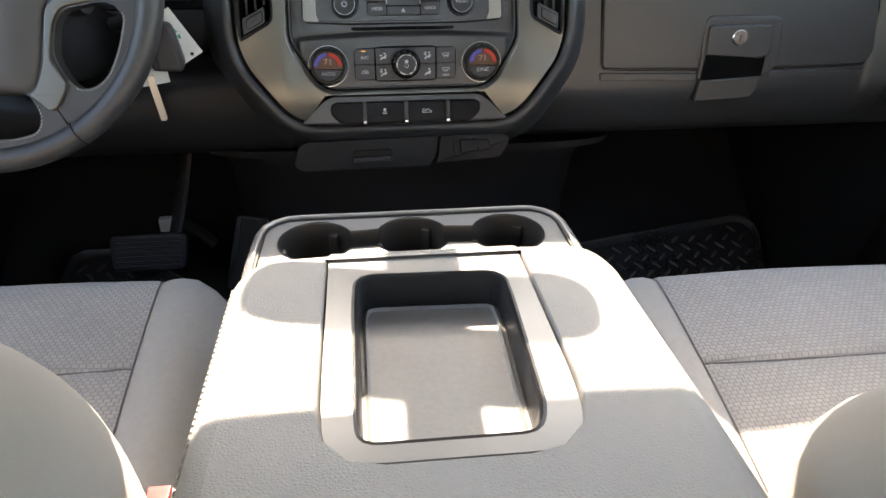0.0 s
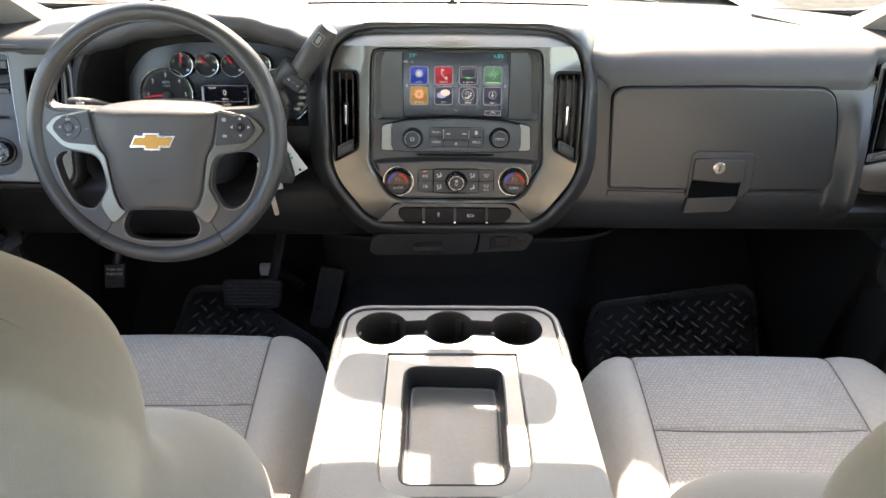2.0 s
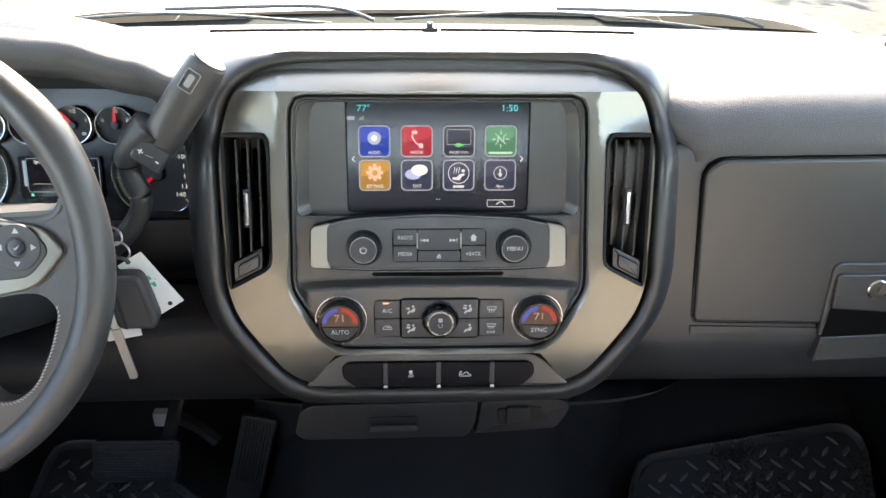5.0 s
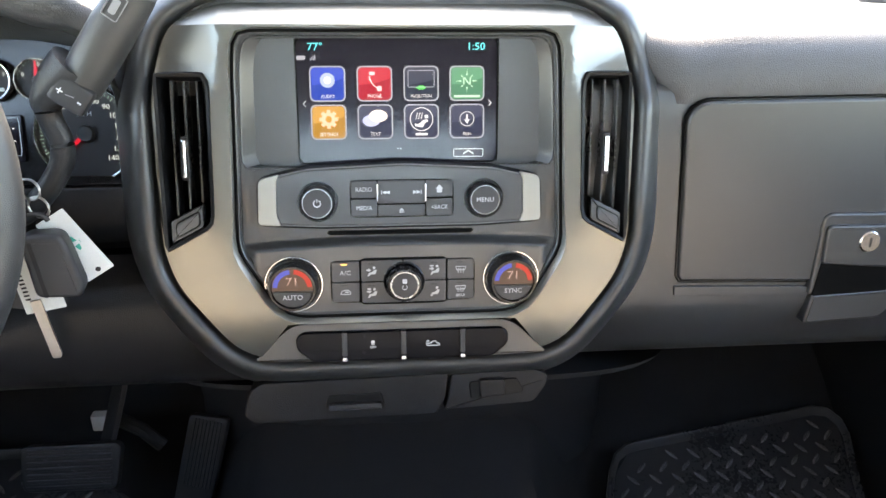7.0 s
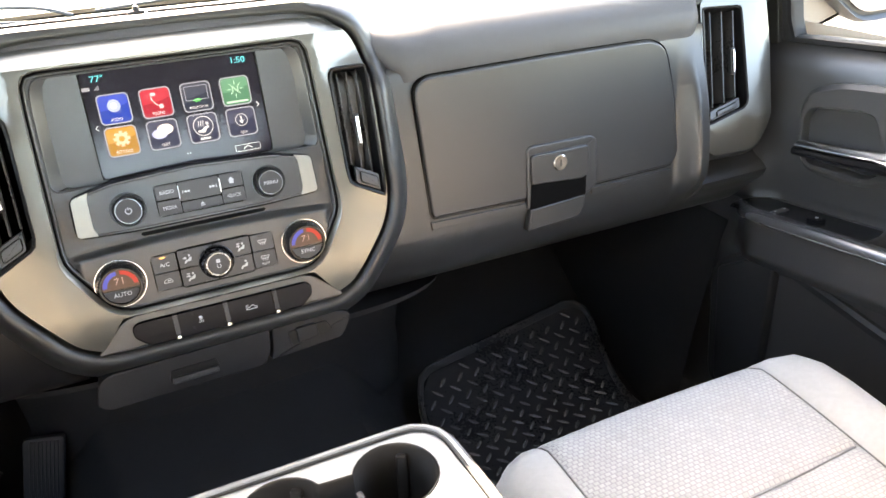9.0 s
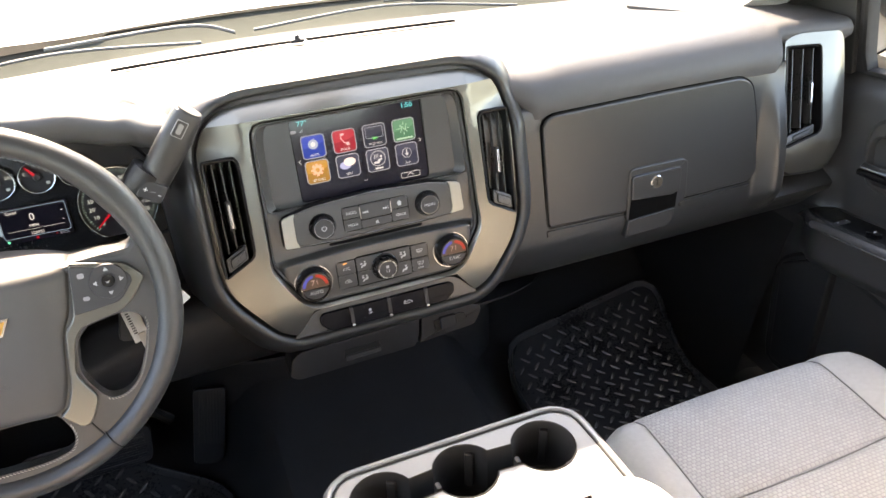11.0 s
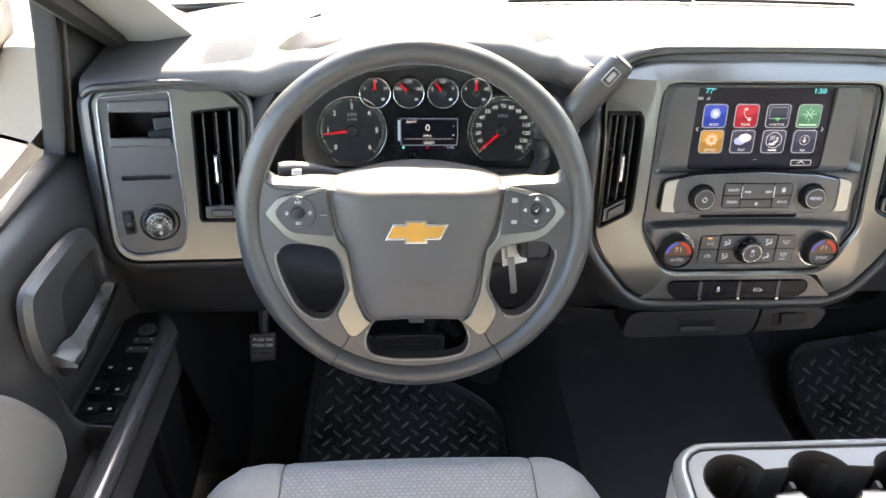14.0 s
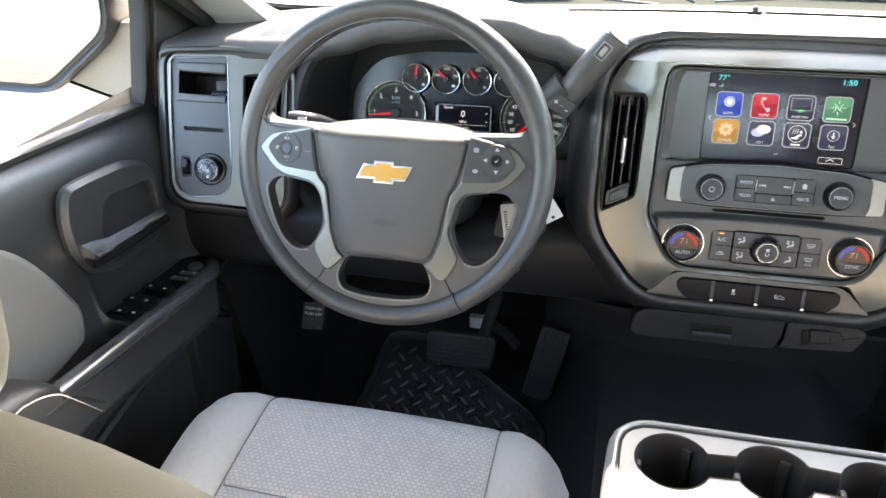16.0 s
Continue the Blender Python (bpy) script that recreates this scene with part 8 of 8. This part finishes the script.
loft(bm, [[Vector((CX + x, y, z)) for x, y in offset(OUT, o)] for o, z in ((-0.001, 0.456), (0.0012, 0.458), (0.0012, 0.466), (-0.0010, 0.4722), (-0.0045, 0.4762), (-0.0080, 0.4768), (-0.0102, 0.4752), (-0.0106, 0.4700))], True)
part("deck_rim", bm, M_RIMGREY, con, "satin silver-grey rim round the deck", smooth=70)
# deck with three joined cup holders
cups = [(-0.0925, 0.6405), (-0.002, 0.6425), (0.0895, 0.6405)]
RC, NK = 0.0350, 0.0145


def arc(c, a0, a1, n=14):
    return [(c[0] + RC * math.cos(radians(a0 + (a1 - a0) * i / n)), c[1] + RC * math.sin(radians(a0 + (a1 - a0) * i / n))) for i in range(n + 1)]


an = math.degrees(math.asin(NK / RC))
hole = arc(cups[0], an, 360 - an, 24) + arc(cups[1], 180 + an, 360 - an, 12) + arc(cups[2], -180 + an, 180 - an, 24) + arc(cups[1], an, 180 - an, 12)
DK = [p for p in offset(OUT, -0.0100)]
DK = [(x, max(y, 0.545)) for x, y in DK]
dd = []
for p in DK:
    if not dd or (Vector(p) - Vector(dd[-1])).length > 1e-4:
        dd.append(p)
bm = bmesh.new()
holed(bm, dd, [hole[::-1]], 0.45, 0.4735, ZM, 0.4735)
part("cup_deck", bm, M_DECK, con, "satin silver-grey cup deck")
bm = bmesh.new()
HH = hole
loft(bm, [lift(offset(HH, 0.0012), 0.4738, ZM), lift(offset(HH, 0.0004), 0.4748, ZM), lift(offset(HH, -0.001), 0.4730, ZM), lift(offset(HH, -0.002), 0.455, ZM), lift(offset(HH, -0.003), 0.405, ZM)], True, False, True)
part("cup_holder", bm, M_CUP, con, "joined black cup holders", smooth=50)
for i, (x, y) in enumerate(cups):
    for a in (60, 180, 300):
        bm = bmesh.new()
        mm = Matrix.Translation((CX + x, y, 0.44)) @ Matrix.Rotation(radians(a), 4, "Z")
        box(bm, (RC - 0.004, 0, 0), (0.006, 0.010, 0.05), mm, 0.002)
        part("cup_grip", bm, M_CUP, con, "rubber cup grip")
bm = bmesh.new()
tube(bm, [Vector((CX + x, y, 0.4742)) for x, y in offset(OUT, -0.0112) if y > 0.535], 0.0016, 6)
part("deck_gap", bm, M_RUBSEAL, con, "dark gap round the deck")
# lid: padded sides, hard middle panel with its tray
SL = -0.095


def lz(y):
    return 0.517 + (0.545 - y) * -SL


def lid_pt(x, y, h):
    return Vector((CX + x, y, lz(y) + h))


def lid_loft(outline, steps, cap=True):
    b = bmesh.new()
    O = resample(outline, 110)
    loft(b, [[lid_pt(p[0], p[1], h) for p in (offset(O, o) if o else O)] for o, h in steps], True, False, cap)
    return b


PANEL = rpoly([(-0.0735, 0.300), (0.0685, 0.300), (0.0745, 0.36), (0.0755, 0.552), (-0.0735, 0.552), (-0.0755, 0.36)], [0.03, 0.03, 0.02, 0.004, 0.004, 0.02], 5)
LIDO = resample(rpoly([(-0.142, 0.05), (0.142, 0.05), (0.150, 0.30), (0.1505, 0.515), (0.132, 0.546), (0.080, 0.549), (-0.078, 0.549), (-0.130, 0.546), (-0.1485, 0.515), (-0.148, 0.30)], [0.03, 0.03, 0.05, 0.03, 0.02, 0.005, 0.005, 0.02, 0.03, 0.05], 6), 150)
bm = bmesh.new()
loft(bm, [[lid_pt(p[0], p[1], h) for p in (offset(LIDO, o) if o else LIDO)] for o, h in ((-0.012, -0.050), (-0.003, -0.044), (0.0, -0.030), (0.0, -0.014), (-0.003, -0.005), (-0.009, 0.0008), (-0.018, 0.0030))], True)
lid = part("lid", bm, M_VINYL, con, "padded pale grey lid", smooth=60)
NOTCH = [(0.0775, 0.36), (0.0765, 0.345), (0.070, 0.320), (0.055, 0.303), (0.035, 0.2975), (-0.040, 0.2975), (-0.060, 0.303), (-0.074, 0.320), (-0.0785, 0.345), (-0.0785, 0.36)]
inner = []
for p in offset(LIDO, -0.018):
    if p[1] > 0.51 and abs(p[0]) < 0.079:
        if NOTCH:
            inner += [(0.0785, p[1])] + NOTCH + [(-0.0785, p[1])]
            NOTCH = []
    else:
        inner.append(p)
notch = [(0.0785, 0.5325), (0.0775, 0.36), (0.0765, 0.345), (0.070, 0.320), (0.055, 0.303), (0.035, 0.2975), (-0.040, 0.2975), (-0.060, 0.303), (-0.074, 0.320), (-0.0785, 0.345), (-0.0785, 0.36), (-0.0785, 0.5325)]
bm = bmesh.new()
vs_ = [bm.verts.new((p[0], p[1], 0)) for p in inner]
bmesh.ops.triangle_fill(bm, use_beauty=True, use_dissolve=False, edges=[bm.edges.new((vs_[i - 1], vs_[i])) for i in range(len(vs_))])
for v in bm.verts:
    v.co = lid_pt(v.co.x, v.co.y, 0.0030)
part("lid_cushion", bm, M_VINYL, lid, "padded lid sides", smooth=60)
bm = bmesh.new()
loft(bm, [[lid_pt(x * k, y - (1 - k) * 0.3 * (0 if y > 0.4 else -0.05), h) for x, y in notch] for k, h in ((1.0, 0.0030), (0.985, 0.0018), (0.975, -0.003), (0.97, -0.02))], close=False)
part("lid_cushion_edge", bm, M_VINYL, lid, smooth=60)
PANEL = rpoly([(-0.0755, 0.2985), (0.0715, 0.2985), (0.0770, 0.36), (0.0785, 0.5475), (-0.0785, 0.5475), (-0.0782, 0.36)], [0.03, 0.03, 0.02, 0.004, 0.004, 0.02], 5)
PH = resample(PANEL, 96)
TRAY = rpoly([(-0.0545, 0.316), (0.0455, 0.316), (0.0525, 0.34), (0.0580, 0.47), (0.0575, 0.504), (-0.0550, 0.508), (-0.0570, 0.47), (-0.0560, 0.34)], [0.014, 0.014, 0.01, 0.02, 0.018, 0.018, 0.02, 0.01], 5)
bm = bmesh.new()
TH = resample(TRAY, 96)
holed(bm, offset(PH, -0.003), [TH[::-1]], 0.0, 0.0, I4)
for f in [f for f in bm.faces if f.calc_area() < 1e-9]:
    bm.faces.remove(f)
for v in bm.verts:
    v.co = lid_pt(v.co.x, v.co.y, 0.0005)
tp = part("tray_panel", bm, M_DECK, con, "hard silver-grey tray panel")
part("panel_skirt", lid_loft(PANEL, ((-0.003, 0.0005), (-0.0025, -0.002), (-0.0025, -0.035)), False), M_DECK, tp)
part("tray_wall", lid_loft(TRAY, ((0.001, 0.0005), (-0.001, 0.0010), (-0.003, -0.002), (-0.004, -0.030)), False), M_LOW, tp, "dark tray wall")
part("tray_floor", lid_loft(TRAY, ((-0.0035, -0.029), (-0.006, -0.0285), (-0.008, -0.026), (-0.0095, -0.0285), (-0.012, -0.0290)), True), M_TRAY, tp, "grey rubber tray liner")
for sx in (-1, 1):
    bm = bmesh.new()
    for i in range(70):
        y = 0.09 + 0.0060 * i
        if y > 0.50:
            continue
        x0 = sx * (0.1455 if y > 0.3 else 0.138 + 0.0075 * (y - 0.05) / 0.25)
        tube(bm, [lid_pt(x0, y, -0.0045), lid_pt(x0, y + 0.0038, -0.0045)], 0.0008, 4)
    part("stitching", bm, M_THREAD, lid, "pale stitching", kind="stuff")


# ---- pedals and mats ----
pd = thing("brake_pedal", (-0.437, 1.2, 0.1), "wide black ribbed brake pedal", "pedal")
BP = plane((-0.430, 1.161, 0.161), 27)
bm = bmesh.new()
slab(bm, rpoly([(-0.060, -0.026), (-0.064, 0.022), (-0.058, 0.030), (0.060, 0.031), (0.066, 0.024), (0.060, -0.026), (0.052, -0.031), (-0.052, -0.031)], 0.007, 4), -0.014, 0.0, BP, 0.004)
part("pad", bm, M_LOW, pd, "rubber pad")
for i in range(7):
    bm = bmesh.new()
    box(bm, (0, -0.024 + 0.0080 * i, 0.001), (0.108, 0.0040, 0.005), BP, 0.0012)
    part("rib", bm, M_LOW, pd)
bm = bmesh.new()
tube(bm, spline([(-0.395, 1.20, 0.16), (-0.372, 1.24, 0.25), (-0.352, 1.27, 0.36), (-0.35, 1.29, 0.46)], 5), 0.013, 8, flat=0.5)
part("arm", bm, M_LOW, pd, "black pedal arm")
bm = bmesh.new()
box(bm, (-0.412, 1.252, 0.165), (0.034, 0.016, 0.026), Matrix.Identity(4), 0.003)
part("switch_bracket", bm, M_MARK, pd, "bright bracket")
bm = bmesh.new()
tube(bm, [(-0.395, 1.25, 0.17), (-0.36, 1.245, 0.15), (-0.335, 1.24, 0.125)], 0.010, 8)
part("switch_tube", bm, M_LOW, pd, "black switch tube")
gp = thing("gas_pedal", (-0.262, 1.19, 0.08), "long scuffed black gas pedal", "pedal")
AP = plane((-0.272, 1.193, 0.128), 25, -8)
bm = bmesh.new()
slab(bm, rpoly([(-0.029, -0.066), (-0.030, 0.066), (0.026, 0.070), (0.024, -0.060), (0.012, -0.070), (-0.02, -0.071)], 0.008, 4), -0.014, 0.0, AP @ Matrix.Rotation(radians(-9), 4, "Z"), 0.004)
part("pad", bm, M_LOW, gp)
for i in range(8):
    bm = bmesh.new()
    box(bm, (-0.019 + 0.0052 * i, 0.015, 0.0005), (0.0022, 0.095, 0.003), AP @ Matrix.Rotation(radians(-9), 4, "Z"), 0.0008)
    part("rib", bm, M_LOW, gp)
pp = thing("parking_brake_pedal", (-0.66, 1.05, 0.24), "small black parking brake pedal with pale lettering", "pedal")
KP2 = plane((-0.661, 1.055, 0.277), 30)
bm = bmesh.new()
slab(bm, rpoly([(-0.020, -0.024), (-0.021, 0.022), (0.020, 0.025), (0.018, -0.022)], 0.003, 3), -0.012, 0.0, KP2, 0.003)
pdm = part("pad", bm, M_LOW, pp)
write("PUSH ON", 0.0072, at(KP2, 0, 0.013, 0.0004), M_MARK, pdm)
write("PUSH OFF", 0.0072, at(KP2, 0, 0.004, 0.0004), M_MARK, pdm)
for i in range(2):
    bm = bmesh.new()
    box(bm, (0, -0.007 - 0.008 * i, 0.0006), (0.032, 0.004, 0.004), KP2, 0.001)
    part("rib", bm, M_LOW, pp)
bm = bmesh.new()
tube(bm, [(-0.661, 1.065, 0.277), (-0.661, 1.13, 0.36), (-0.66, 1.18, 0.46)], 0.009, 8)
part("arm", bm, M_LOW, pp)


def mat_rows(pts, name):
    """A rubber mat with a raised rim and a field of raised treads."""
    O = resample(rpoly(pts, 0.03, 4), 80)
    cx, cy = sum(p[0] for p in O) / 80, sum(p[1] for p in O) / 80

    def q(x, y, h):
        k = max(0.0, y - 1.10)
        return Vector((x, y, 0.037 + 0.62 * k ** 1.25 + h))
    t = thing("floor_mat", (cx, cy, 0.03), name, "floor mat", "rubber floor mats")
    b = bmesh.new()
    loft(b, [[q(*p, h) for p in (offset(O, o) if o else O)] for o, h in ((0, -0.01), (0, 0.010), (-0.004, 0.013), (-0.008, 0.010), (-0.010, 0.003))], True)
    part("rim", b, M_RUBBER, t)
    x0, x1, y0, y1 = min(p[0] for p in O), max(p[0] for p in O), min(p[1] for p in O), max(p[1] for p in O)
    I = offset(O, -0.009)
    b = bmesh.new()

    def inside(x, y):
        c = False
        for i in range(len(I)):
            (ax, ay), (bx, by_) = I[i - 1], I[i]
            if (ay > y) != (by_ > y) and x < (bx - ax) * (y - ay) / (by_ - ay) + ax:
                c = not c
        return c
    # base field as strips that follow the slope
    n = 24
    for j in range(n):
        ya, yb = y0 + (y1 - y0) * j / n, y0 + (y1 - y0) * (j + 1) / n
        def span(y):
            hit = [x for x in np.linspace(x0, x1, 120) if inside(x, min(max(y, y0 + 0.012), y1 - 0.012))]
            return (min(hit), max(hit)) if hit else (cx, cx)
        (a0, a1), (c0, c1) = span(ya), span(yb)
        b.faces.new([b.verts.new(q(a0, ya, 0.003)), b.verts.new(q(a1, ya, 0.003)), b.verts.new(q(c1, yb, 0.003)), b.verts.new(q(c0, yb, 0.003))])
    part("field", b, M_RUBBER, t)
    pitch = 0.0245  # a checker of treads, turned by 45 degrees, each pointing at its neighbour's middle
    tread = None
    made = 0
    h = math.sqrt(0.5)
    for i in range(-24, 25):
        for j in range(-24, 25):
            x, y = (x0 + x1) / 2 + pitch * h * (i - j), 1.06 + pitch * h * (i + j)
            if y < 0.82 or made >= 295 or not all(inside(x + dx, y + dy) for dx, dy in ((0, 0), (0.012, 0), (-0.012, 0), (0, 0.012), (0, -0.012))):
                continue
            if tread is None:
                g = bmesh.new()
                rows_ = []
                for u in np.linspace(-1, 1, 7):
                    w = 0.0031 * math.sqrt(max(0.02, 1 - u * u))
                    rows_.append([Vector((0.0112 * u, -w, 0)), Vector((0.0112 * u, -w * 0.4, 0.0034 * (1 - u * u) + 0.0004)), Vector((0.0112 * u, w * 0.4, 0.0034 * (1 - u * u) + 0.0004)), Vector((0.0112 * u, w, 0))])
                loft(g, rows_, close=False)
                tread = bpy.data.meshes.new("tread")
                g.to_mesh(tread)
                g.free()
                for f in tread.polygons:
                    f.use_smooth = True
                tread.materials.append(M_TREAD)
            ob = new("tread", tread)
            ob.parent = t
            p0 = q(x, y, 0.003) - t.matrix_basis.translation
            k = max(0.0, y - 1.10)
            sl = math.atan(0.775 * k ** 0.25) if k > 0 else 0
            ob.matrix_basis = Matrix.Translation(p0) @ Matrix.Rotation(sl, 4, "X") @ Matrix.Rotation(radians(45 + 90 * ((i + j) % 2)), 4, "Z")
            made += 1
    return t


mat_rows([(0.30, 0.62), (0.68, 0.62), (0.668, 1.05), (0.719, 1.247), (0.690, 1.277), (0.33, 1.228), (0.300, 1.15)], "black rubber passenger's mat with raised treads")
mat_rows([(-0.62, 0.62), (-0.26, 0.62), (-0.255, 1.10), (-0.285, 1.135), (-0.50, 1.265), (-0.60, 1.265), (-0.62, 1.10)], "black rubber driver's mat with raised treads")
# kick panels beside the footwells
for s in (-1, 1):
    bm = bmesh.new()
    loft(bm, [[Vector((s * x, y, z)) for x, z in ((0.80, 0.44), (0.775, 0.36), (0.745, 0.20), (0.73, 0.06), (0.72, 0.0))] for y in (0.99, 1.10, 1.30, 1.55)], close=False)
    part("kick_panel", bm, M_LOW, None, "black plastic kick panel beside the footwell", category="kick panel", kind="structure")
    bm = bmesh.new()
    loft(bm, [[Vector((s * (x + 0.02), y, z)) for x, z in ((0.70, 0.0), (0.715, 0.035), (0.745, 0.045), (0.80, 0.03), (0.84, 0.0), (0.84, -0.1))] for y in (1.0, 0.3, -0.4, -1.3)], close=False)
    part("door_sill", bm, M_LOW, None, "black plastic door sill", category="sill", kind="structure")
# rear bench, plain
rb = thing("rear_bench", (0, -0.9, 0.0), "plain grey cloth rear bench", "seat")
bm = bmesh.new()
box(bm, (0, -0.85, 0.22), (1.40, 0.50, 0.30), bev=0.06, seg=4)
part("cushion", bm, M_CLOTH, rb)
bm = bmesh.new()
box(bm, (0, -1.16, 0.62), (1.40, 0.16, 0.62), Matrix.Identity(4), 0.06, 4)
part("backrest", bm, M_CLOTH, rb)
